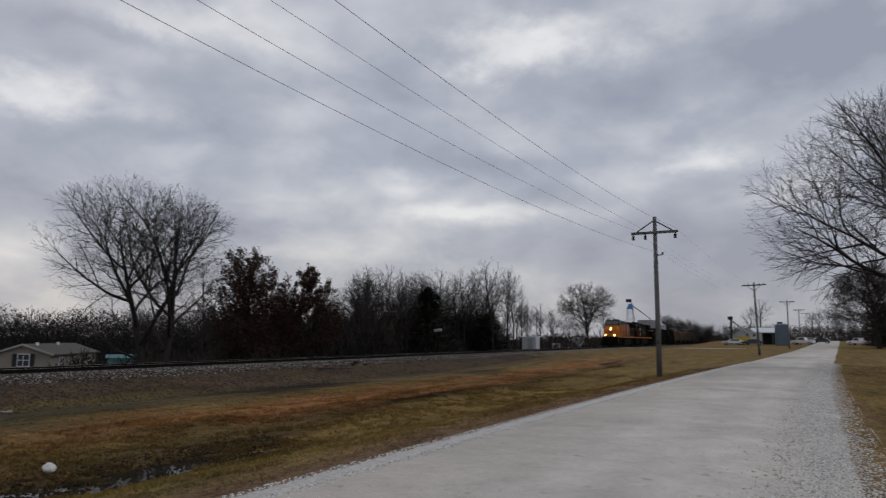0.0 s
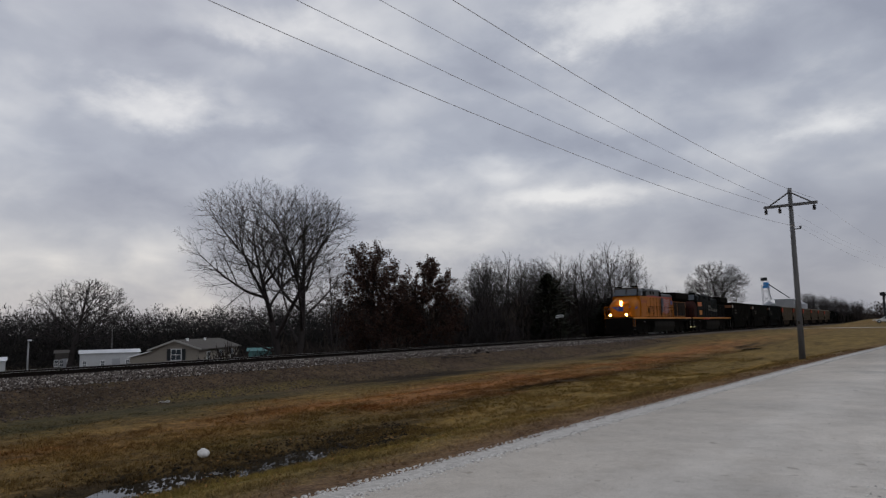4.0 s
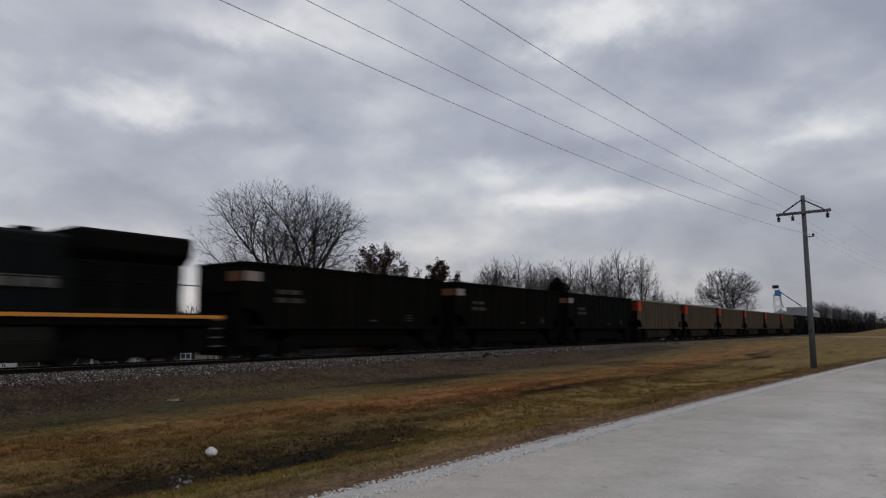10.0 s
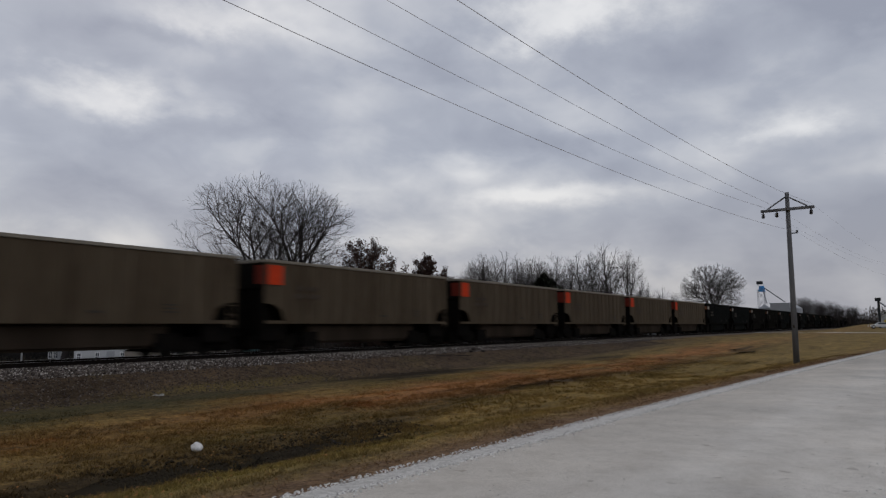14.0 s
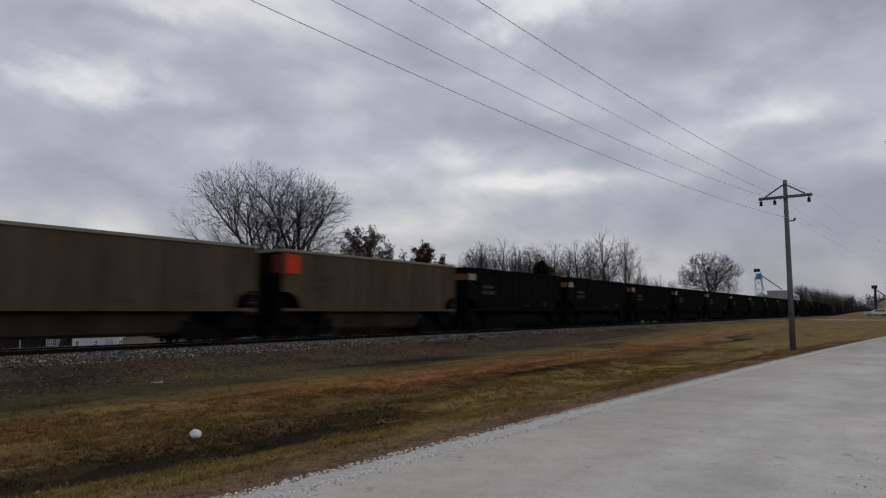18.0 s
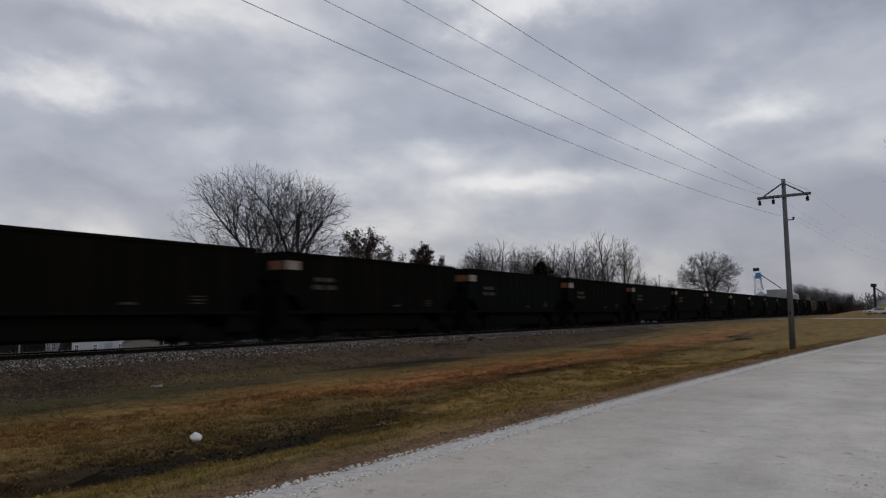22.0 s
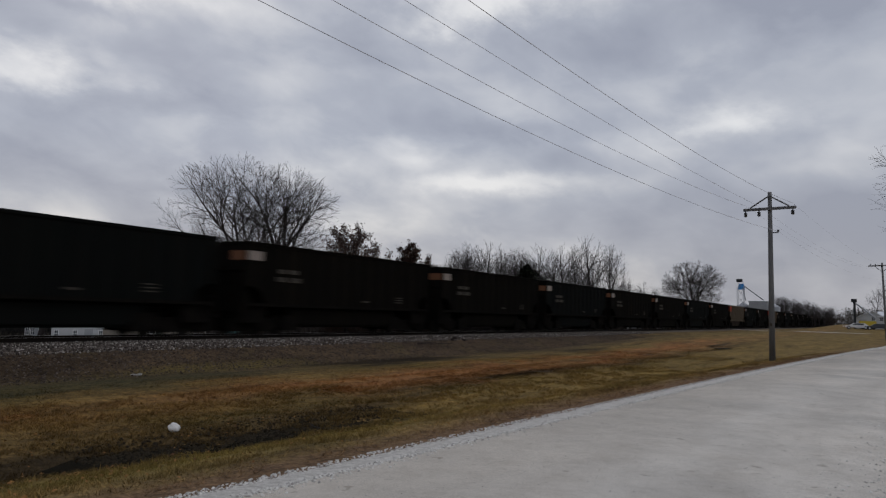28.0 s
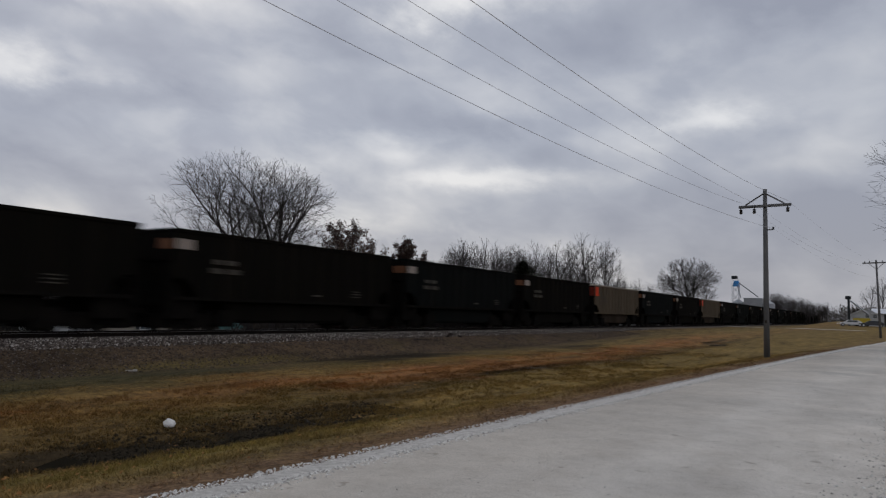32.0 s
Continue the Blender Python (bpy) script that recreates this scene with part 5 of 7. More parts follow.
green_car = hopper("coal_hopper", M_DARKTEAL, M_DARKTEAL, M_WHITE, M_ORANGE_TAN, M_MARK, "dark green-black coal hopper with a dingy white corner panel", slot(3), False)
TAN_SLOTS = {4, 5, 6, 7, 8, 9, 26, 29}
GREEN_SLOTS = {3, 10, 11, 14, 16, 18, 21, 24, 27, 31, 35}
CARS = 44
for k in range(1, CARS + 1):
    if k == 1:
        ob = dark_car
    elif k == 3:
        ob = green_car
    elif k == 4:
        ob = tan_car
    else:
        ob = copy_thing(tan_car if k in TAN_SLOTS else green_car if k in GREEN_SLOTS else dark_car, slot(k))
    MOVERS.append((ob, (k - 1) * CAR + HALF))


# ---- poles and wires ----
def utility_pole(x, y, height, label, lean=0.0, braces=True, turn=0.0):
    z = land(x, y)
    P = thing("utility_pole", pose(x, y, z - 0.02, 0, lean, turn), label, "utility pole", "roadside poles")
    part("shaft", Shape().tube((0, 0, -0.3), (0, 0, height), 0.138, 0.09, 12), M_POLE, P, smooth=True)
    part("crossarm", Shape().box(0, -0.14, height - (0.82 if braces else 0.32), 2.3 if braces else 2.6, 0.1, 0.13), M_POLE, P, bevel=0.012)
    if braces:
        for sx in (-1, 1):
            s = Shape()
            s.tube((sx * 0.03, -0.14, height - 0.22), (sx * 0.85, -0.14, height - 0.74), 0.035, n=6)
            part("brace", s, M_POLE, P)
        for xi in (-1.05, -0.45, 1.0):
            s = Shape()
            s.tube((xi, -0.14, height - 0.88), (xi, -0.14, height - 0.98), 0.03, n=8)
            for i in range(3):
                s.tube((xi, -0.14, height - 0.96 - i * 0.07), (xi, -0.14, height - 1.02 - i * 0.07), 0.085, 0.05, 10)
            part("insulator", s, M_PORCELAIN, P)
        part("bracket", Shape().box(0.2, 0, height - 1.95, 0.3, 0.05, 0.05).tube((0.34, 0, height - 1.93), (0.34, 0, height - 1.82), 0.05, n=8), M_PORCELAIN, P)
        part("tag", Shape().box(0, -0.15, 1.7, 0.09, 0.012, 0.14), M_MARK, P)
    else:
        for sx in (-1, 1):
            part("brace", Shape().tube((sx * 0.05, -0.14, height - 1.0), (sx * 0.7, -0.14, height - 0.36), 0.03, n=5), M_POLE, P)
        for xi in (-1.05, -0.6, 0.6, 1.05):
            part("insulator", Shape().tube((xi, -0.14, height - 0.26), (xi, -0.14, height - 0.08), 0.05, 0.035, 8), M_PORCELAIN, P)
    return P


POLES = [(-9.6, -17.0, 10.4), (-4.5, 35.3, 7.98), (0.0, 88.0, 8.5), (5.0, 140.0, 8.8), (9.4, 192.0, 8.9), (13.9, 244.0, 9.3), (18.5, 296.0, 8.9)]
for i, (x, y, h) in enumerate(POLES):
    utility_pole(x, y, h, "weathered grey wooden utility pole with braced crossarm and hanging insulators" if i < 2 else "distant dark wooden utility pole with straight crossarm", 0.0 if i != 2 else -1.6, i < 2, -4)
# three phases over the crossarm and the neutral on the bracket: offset at the pole, drop from its top, place and height behind the camera, sag
WIRES = [(0.34, -1.93, -11.1, 8.97, 1.25), (-1.05, -0.64, -11.1, 9.86, 1.25), (-0.55, -0.64, -11.6, 10.54, 0.75), (1.0, -0.64, -6.3, 7.4, 1.14)]
for a, b in zip(POLES, POLES[1:]):
    for off, drop, x0, z0, sag in WIRES:
        if a[1] > 0:
            x0, z0, sag = a[0] + off, land(a[0], a[1]) + a[2] + drop, 0.7
        x1, z1 = b[0] + off, land(b[0], b[1]) + b[2] + drop
        pts = [(x0 + (x1 - x0) * i / 30, a[1] + (b[1] - a[1]) * i / 30 - 0.14, z0 + (z1 - z0) * i / 30 - 4 * sag * (i / 30) * (1 - i / 30)) for i in range(31)]
        w = new("power_line", Shape().rope(pts, 0.007 if a[1] < 0 else 0.0035).mesh("power_line", M_WIRE))
        tagged(w, "thin dark overhead power line sagging between poles", "power line", "overhead wires")


# ---- trees ----
def crown_points(rng, n, kind):
    """Points that fill a crown: an egg with an open underside."""
    rx, ry, lo, hi, belly, hollow = kind["rx"], kind["ry"], kind["lo"], kind["hi"], kind["belly"], kind["hollow"]
    out = []
    while len(out) < n:
        p = rng.uniform(-1, 1, (n * 2, 3))
        h = (p[:, 2] + 1) / 2
        wide = np.where(h < belly, np.sqrt(np.clip(1 - ((belly - h) / belly) ** 2 * 0.75, 0, 1)), np.sqrt(np.clip(1 - ((h - belly) / (1 - belly)) ** 2, 0, 1)) ** kind["top"])
        r = np.hypot(p[:, 0], p[:, 1])
        ragged = 1 + 0.16 * np.sin(np.arctan2(p[:, 1], p[:, 0]) * 5 + h * 9 + kind["seed"]) + rng.normal(0, 0.06, len(r))
        ok = (r < wide * ragged) & (r > hollow * wide * (1 - h))
        q = p[ok]
        out += [(a * rx + kind["lean"][0] * b, c * ry + kind["lean"][1] * b, lo + (hi - lo) * b) for a, c, b in zip(q[:, 0], q[:, 1], h[ok])]
    return np.array(out[:n])


def skeleton_of(kind):
    """Limbs that grow step by step towards the points of the crown."""
    rng = np.random.default_rng(kind["seed"])
    att = crown_points(rng, kind["points"], kind)
    step, reach, kill = kind["step"], kind["reach"], kind["kill"]
    pos, par, way = [], [], []
    for x, y, tx, ty, h in kind["stems"]:
        d = np.array((tx, ty, 1.0)) / math.sqrt(tx * tx + ty * ty + 1)
        p, last = np.array((x, y, 0.0)), -1
        for i in range(max(2, int(h / step))):
            pos.append(p)
            par.append(last)
            way.append(d)
            last = len(pos) - 1
            d = d + rng.normal(0, 0.03, 3)
            d = d / np.linalg.norm(d)
            p = p + d * step
    near = np.full(len(att), 1e9)
    who = np.zeros(len(att), int)
    fresh = list(range(len(pos)))
    kids = {}
    for turn in range(90):
        for s in range(0, len(fresh), 64):
            ids = fresh[s:s + 64]
            d = np.linalg.norm(att[:, None, :] - np.array([pos[i] for i in ids])[None], axis=2)
            j = d.argmin(1)
            m = d[np.arange(len(att)), j]
            better = m < near
            near[better], who[better] = m[better], np.array(ids)[j[better]]
        live = near > kill
        att, near, who = att[live], near[live], who[live]
        pull = near < reach * (1.8 if turn < 12 else 1.0)
        if not len(att) or not pull.any():
            break
        fresh = []
        order = np.argsort(who[pull], kind="stable")
        w, a = who[pull][order], att[pull][order]
        cut = np.flatnonzero(np.diff(w)) + 1
        for grp_w, grp_a in zip(np.split(w, cut), np.split(a, cut)):
            i = int(grp_w[0])
            v = grp_a - pos[i]
            v = (v / np.linalg.norm(v, axis=1)[:, None]).sum(0)
            v = v / (np.linalg.norm(v) + 1e-9) + way[i] * kind["keep"] + rng.normal(0, 0.09, 3) + np.array((0, 0, kind["up"]))
            v = v / np.linalg.norm(v)
            if kids.get(i, 0) >= 3:
                near[who == i] = 1e9
                continue
            kids[i] = kids.get(i, 0) + 1
            pos.append(pos[i] + v * step)
            par.append(i)
            way.append(v)
            fresh.append(len(pos) - 1)
        if not fresh:
            break
    n = len(pos)
    e, tip = kind["pipe"], kind["tip"]
    area = np.zeros(n)
    leaf = np.ones(n, bool)
    for i in range(n - 1, -1, -1):
        if area[i] == 0:
            area[i] = tip ** e
        if par[i] >= 0:
            area[par[i]] += area[i]
            leaf[par[i]] = False
    rad = area ** (1 / e)
    top = rad.max()
    rad = tip + (rad - tip) * (kind["girth"] - tip) / max(top - tip, 1e-6)
    return pos, par, way, rad, leaf, rng


def build_tree(at, kind, label, group="trees behind the track"):
    pos, par, way, rad, leaf_end, rng = skeleton_of(kind)
    T = thing("tree", at, label, "tree", group)
    stem, fine = Shape(), Shape()
    for i, j in enumerate(par):
        if j < 0:
            continue
        r0, r1 = float(rad[j]), float(rad[i])
        if par[j] >= 0 and r0 > r1 * 1.6:
            r0 = r1 * 1.25
        sh = stem if r1 > 0.05 else fine
        sh.tube(pos[j], pos[i], r0, r1, 9 if r1 > 0.15 else 6 if r1 > 0.05 else 4 if r1 > 0.025 else 3, False)
    rt, tl, tn = kind["twig_r"], kind["twig"], kind["twigs"]
    mid = np.array((kind["lean"][0] * 0.5, kind["lean"][1] * 0.5, kind["lo"] - 1.0))
    for i in range(len(pos)):
        if rad[i] > kind["bare"] or par[i] < 0:
            continue
        out = np.array(pos[i]) - mid
        out = out / (np.linalg.norm(out) + 1e-9)
        for k in range(tn + 2 if leaf_end[i] else int(rng.random() < 0.75) + (tn > 5)):
            d = way[i] * 0.8 + out * 0.5 + rng.normal(0, 0.34, 3) + np.array((0, 0, 0.15))
            d = d / np.linalg.norm(d)
            p = np.array(pos[i])
            q = p + d * tl * rng.uniform(0.6, 1.2)
            fine.tube(p, q, rt * 1.5, rt * 0.7, 3, False)
            for s in range(kind["sub"]):
                d2 = d + rng.normal(0, 0.34, 3) + np.array((0, 0, 0.1))
                d2 = d2 / np.linalg.norm(d2)
                o = p + (q - p) * rng.uniform(0.15, 0.95)
                fine.tube(o, o + d2 * tl * rng.uniform(0.3, 0.7), rt, rt * 0.6, 3, False)
    part("trunk", stem, M_BARK, T, smooth=True)
    part("crown", fine, M_TWIG, T, "fine bare twigs")
    return T


BASE = {"rx": 5.6, "ry": 5.6, "lo": 3.6, "hi": 13.6, "belly": 0.42, "hollow": 0.3, "top": 1.0, "lean": (0, 0), "seed": 1, "points": 420, "step": 0.4, "reach": 4.0, "kill": 0.95,
        "keep": 1.1, "up": 0.03, "pipe": 1.95, "tip": 0.014, "girth": 0.36, "twig_r": 0.0072, "twig": 1.3, "twigs": 6, "sub": 5, "bare": 0.034, "stems": [(0, 0, 0, 0, 3.0)]}


def like(**change):
    return {**BASE, **change}


def stand(x, y, turn=0.0, down=0.15):
    return pose(x, y, land(x, y) - down, 0, 0, turn)


def cedar(at, height, width, label, seed, n=2600):
    rnd = random.Random(seed)
    T = thing("cedar_tree", at, label, "tree", "evergreens")
    part("trunk", Shape().tube((0, 0, 0), (0, 0, height * 0.9), 0.16, 0.03, 8), M_BARK, T)
    f = Shape()
    for i in range(n):
        h = rnd.random() ** 0.8
        a = rnd.uniform(0, 6.283)
        lobe = 0.92 + 0.26 * math.sin(h * 13 + a * 2 + seed) + 0.2 * math.sin(h * 23 - a * 3) + 0.1 * math.sin(h * 47 + a * 5)
        r = width * (1 - h ** 2.6) ** 0.65 * (0.3 + 0.7 * rnd.random()) * lobe
        z = 0.4 + h * (height - 0.4)
        c = Vector((r * math.cos(a), r * math.sin(a), z))
        o = Vector((math.cos(a), math.sin(a), rnd.uniform(-0.2, 0.7))) * rnd.uniform(0.15, 0.4)
        s = Vector((-math.sin(a), math.cos(a), rnd.uniform(-0.4, 0.4))) * rnd.uniform(0.05, 0.13)
        k = len(f.v)
        f.v += [tuple(c - o), tuple(c + s), tuple(c + o), tuple(c - s)]
        f.f.append((k, k + 1, k + 2, k + 3))
    tagged(part("foliage", f, M_CONIFER, T, "dense dark evergreen sprays"), kind="stuff")
    return T


def to_edge(p, d, kind):
    """Distance from p along d to the crown's outline."""
    c, e = kind["centre"], kind["size"]
    q = [(p[i] - c[i]) / e[i] for i in range(3)]
    w = [d[i] / e[i] for i in range(3)]
    a, b, g = sum(v * v for v in w), sum(u * v for u, v in zip(q, w)), sum(u * u for u in q) - 1
    k = b * b - a * g
    return max(0.0, (-b + math.sqrt(k)) / a) if k > 0 else 0.0


def grow_branch(stem, fine, rnd, p, d, length, r, level, kind):
    """One branch and, along it, the finer ones that leave it."""
    n = max(2, int(length / (0.55, 0.5, 0.4, 0.35, 0.4)[level]))
    step, wild = length / n, (0.035, 0.075, 0.09, 0.1, 0.1)[level]
    path = [(p, r, d)]
    sag = kind["sag"] if level == 1 and d.z < 0.55 else 0.0
    for i in range(n):
        f = (i + 1) / n
        d = (d + Vector((rnd.gauss(0, wild), rnd.gauss(0, wild), rnd.gauss(0, wild) + kind["up"] * min(level, 1) - sag * f))).normalized()
        p = p + d * step
        path.append((p, max(kind["tip"], r * (1 - f) ** 0.75), d))
    for (p0, r0, d0), (p1, r1, d1) in zip(path, path[1:]):
        (stem if r0 > 0.05 else fine).tube(p0, p1, r0, r1, 9 if r0 > 0.15 else 6 if r0 > 0.05 else 4 if r0 > 0.02 else 3, False)
    if level >= kind["levels"]:
        return
    s = length * (kind["clear"] if level == 0 else 0.24)
    turn = rnd.uniform(0, 6.28)
    while s < length * 0.98:
        f = s / length
        i = min(n - 1, int(f * n))
        (p0, r0, d0), (p1, r1, d1) = path[i], path[i + 1]
        k = f * n - i
        o, here, ax = p0.lerp(p1, k), r0 + (r1 - r0) * k, d0
        turn += 2.4 + rnd.uniform(-0.5, 0.5)
        side = ax.orthogonal().normalized()
        side = side * math.cos(turn) + ax.cross(side) * math.sin(turn)
        lo, hi = kind["angle"] if level == 0 else (26, 52)
        ang = radians(hi + (lo - hi) * f + rnd.uniform(-9, 9))
        cd = (ax * math.cos(ang) + side * math.sin(ang)).normalized()
        room = to_edge(o, cd, kind)
        if level == 0:
            ln = room * rnd.uniform(0.82, 1.04)
        else:
            ln = min(length * (0.62 - 0.3 * f) * rnd.uniform(0.6, 1.25), room + rnd.uniform(0.0, 0.5))
        if ln > 0.25:
            grow_branch(stem, fine, rnd, o, cd, ln, min(here * 0.75, kind["tip"] + ln * (kind["limb"] if level == 0 else 0.0108)), level + 1, kind)
        s += kind["gap"][level] * rnd.uniform(0.6, 1.4)


def bare_tree(at, kind, label, group="trees behind the track"):
    """A leafless tree: stems, arching limbs, branches and twigs."""
    kind = {**SPREAD, **kind}
    rnd = random.Random(kind["seed"])
    T = thing("tree", at, label, "tree", group)
    stem, fine = Shape(), Shape()
    for x, y, tx, ty, h, r in kind["stems"]:
        stem.tube((x, y, -0.1), (x, y, 0.35), r * 1.5, r, 9, False)
        grow_branch(stem, fine, rnd, Vector((x, y, 0.3)), Vector((tx, ty, 1)).normalized(), h, r, 0, kind)
    part("trunk", stem, M_BARK, T, smooth=True)
    part("crown", fine, M_TWIG, T, "fine bare twigs")
    return T


def leafy_oak(at, kind, label, leaves, leaf):
    """An oak that keeps its withered leaves: they sit along the twigs of a full, pointed crown."""
    kind = {**SPREAD, **kind}
    rnd = random.Random(kind["seed"])
    T = thing("tree", at, label, "tree", "leafy oaks")
    stem, fine, lf = Shape(), Shape(), Shape()
    for x, y, tx, ty, h, r in kind["stems"]:
        stem.tube((x, y, -0.1), (x, y, 0.35), r * 1.5, r, 9, False)
        grow_branch(stem, fine, rnd, Vector((x, y, 0.3)), Vector((tx, ty, 1)).normalized(), h, r, 0, kind)
    for i in range(leaves):
        p = fine.v[rnd.randrange(len(fine.v))]
        c = Vector((p[0] + rnd.gauss(0, 0.1), p[1] + rnd.gauss(0, 0.1), p[2] + rnd.gauss(0, 0.1)))
        a = Vector((rnd.gauss(0, 1), rnd.gauss(0, 1), rnd.gauss(0, 1))).normalized()
        b = a.cross(Vector((rnd.gauss(0, 1), rnd.gauss(0, 1), rnd.gauss(0, 1)))).normalized()
        k, s = len(lf.v), leaf * rnd.uniform(0.5, 1.25)
        lf.v += [tuple(c - a * s), tuple(c + b * s * 0.55), tuple(c + a * s), tuple(c - b * s * 0.55)]
        lf.f.append((k, k + 1, k + 2, k + 3))
    part("trunk", stem, M_BARK, T, smooth=True)
    part("crown", fine, M_TWIG, T, "fine bare twigs")
    tagged(part("leaves", lf, M_BROWN_LEAF, T, "withered brown leaves"), kind="stuff")
    return T


SPREAD = {"centre": (0, 0, 8.4), "size": (5.6, 5.6, 5.4), "seed": 1, "up": 0.02, "sag": 0.05, "limb": 0.0125, "tip": 0.006, "clear": 0.3, "angle": (32, 74), "gap": (0.75, 0.62, 0.42, 0.3), "levels": 4,
          "stems": [(0, 0, 0, 0, 12.0, 0.3)]}
FAR = {"tip": 0.009, "gap": (0.7, 0.62, 0.45, 0.34)}

# the big spreading tree, two stems from one foot; its crown leans away from the wood
bare_tree(stand(-34.1, 31.4), {"seed": 11, "up": 0.035, "sag": 0.075, "limb": 0.0165, "centre": (-0.9, -0.95, 8.75), "size": (6.75, 6.75, 5.4), "stems": [(0, 0, -0.17, -0.18, 11.6, 0.27), (0.24, 0.26, 0.03, 0.03, 11.4, 0.26)], "clear": 0.24,
                              "tip": 0.0065, "gap": (0.66, 0.46, 0.29, 0.18)}, "large spreading bare tree with two stems behind the track")
bare_tree(stand(-75.0, 37.8), {**FAR, "seed": 8, "tip": 0.015, "limb": 0.017, "up": 0.04, "clear": 0.26, "gap": (0.42, 0.4, 0.28, 0.2), "centre": (0.6, 0.6, 6.5), "size": (5.7, 5.7, 4.1), "stems": [(0, 0, 0.05, 0, 10.4, 0.34)]}, "round-crowned bare tree beside the mobile homes")
bare_tree(stand(-36.8, 37.6), {"seed": 3, "centre": (0, 0, 6.2), "size": (2.3, 2.3, 4.4), "angle": (24, 48), "stems": [(0, 0, 0, 0, 10.0, 0.11), (0.08, 0.06, 0.14, 0.12, 8.5, 0.09)]}, "slender bare tree beside a large one")
leafy_oak(stand(-37.2, 42.8), {"seed": 21, "tip": 0.008, "clear": 0.1, "angle": (34, 72), "gap": (0.36, 0.42, 0.36, 0.3), "levels": 3, "centre": (0, 0, 5.6), "size": (3.4, 3.4, 6.5), "up": 0.05,
                              "stems": [(0, 0, 0, 0, 11.8, 0.22), (0.1, 0.1, 0.12, 0.1, 10.4, 0.14)]}, "oak holding withered maroon-brown leaves", 33000, 0.085)
leafy_oak(stand(-34.8, 47.8), {"seed": 22, "tip": 0.008, "clear": 0.1, "angle": (34, 74), "gap": (0.36, 0.42, 0.36, 0.3), "levels": 3, "centre": (0, 0, 4.8), "size": (3.2, 3.2, 5.9), "up": 0.05,
                              "stems": [(0, 0, 0, 0, 10.4, 0.18)]}, "smaller oak holding withered maroon-brown leaves", 27000, 0.085)
cedar(stand(-33.2, 68.2), 9.6, 3.5, "dark cedar among bare trees", 4, 5200)
cedar(stand(-31.0, 81.0), 5.8, 2.8, "dark cedar at the end of the wood", 6, 3600)
bare_tree(stand(-34.0, 150.0), {**FAR, "seed": 15, "tip": 0.014, "gap": (0.55, 0.52, 0.38, 0.28), "centre": (0, 0, 8.8), "size": (6.6, 6.6, 5.9), "stems": [(0, 0, 0.03, 0, 13.0, 0.32), (0.3, 0.2, -0.18, 0.1, 11.0, 0.22)]}, "broad bare tree beyond the lane")
# roadside trees
bare_tree(stand(8.6, 45.0), {"seed": 31, "centre": (-0.6, 0, 9.6), "size": (8.8, 7.6, 6.4), "sag": 0.06, "clear": 0.26, "stems": [(0, 0, -0.1, 0, 14.5, 0.36), (0.3, 0.1, 0.2, 0.1, 12.0, 0.22)], "gap": (0.52, 0.5, 0.35, 0.24)},
          "tall bare tree reaching over the road", "roadside trees")
bare_tree(stand(20.5, 152.0), {"seed": 33, "tip": 0.018, "clear": 0.2, "gap": (0.55, 0.5, 0.36, 0.28), "centre": (0, 0, 9.0), "size": (8.8, 8.0, 7.4), "stems": [(0, 0, 0.04, 0, 15.0, 0.4), (0.3, 0.2, -0.2, 0, 12.0, 0.25)]}, "dark twiggy roadside tree", "roadside trees")
cedar(stand(23.0, 158.0), 9.0, 4.4, "dark evergreen beyond the parked truck", 35, 6000)
cedar(stand(29.5, 163.0), 8.0, 4.8, "broad dark evergreen beyond the parked truck", 36, 6000)

# woods: a few trees, then copies of them
wood_kinds = [bare_tree(stand(x, y), {**FAR, "tip": 0.009, "seed": sd, "centre": (0, 0, cz), "size": (rx, rx, rz), "angle": an, "stems": st}, lb, "wood edge")
              for x, y, sd, rx, cz, rz, an, st, lb in (
                  (-39.5, 66.0, 41, 2.7, 8.0, 4.9, (20, 40), [(0, 0, 0, 0, 12.5, 0.16), (0.12, 0.1, 0.1, 0.07, 11.0, 0.1)], "bare slender tree in the wood edge"),
                  (-36.0, 72.0, 42, 3.2, 7.7, 5.0, (22, 44), [(0, 0, 0.1, 0, 12.3, 0.15), (-0.1, 0.1, -0.1, 0.1, 11.6, 0.13)], "bare forked tree in the wood edge"),
                  (-33.5, 79.0, 43, 3.7, 8.3, 4.9, (26, 56), [(0, 0, 0, 0.04, 12.8, 0.2)], "bare tree with a rounded crown in the wood edge"))]
bush_kind = build_tree(stand(-36.0, 58.0), like(seed=44, rx=1.9, ry=1.9, lo=0.4, hi=4.6, points=160, kill=0.55, step=0.25, reach=2.0, girth=0.07, twig_r=0.011, twig=0.8, twigs=4, sub=4, hollow=0.0,
                                              stems=[(0, 0, 0, 0, 0.6), (0.4, 0.2, 0.4, 0.1, 0.6), (-0.3, 0.2, -0.4, 0.2, 0.6)]), "leafless thicket shrub beside the track", "thicket")
rw = random.Random(77)


def copies(src, spots):
    for x, y, s in spots:
        ob = copy_thing(src, stand(x, y, rw.uniform(0, 360)))
        ob.scale = (s * rw.uniform(0.92, 1.08), s * rw.uniform(0.92, 1.08), s)


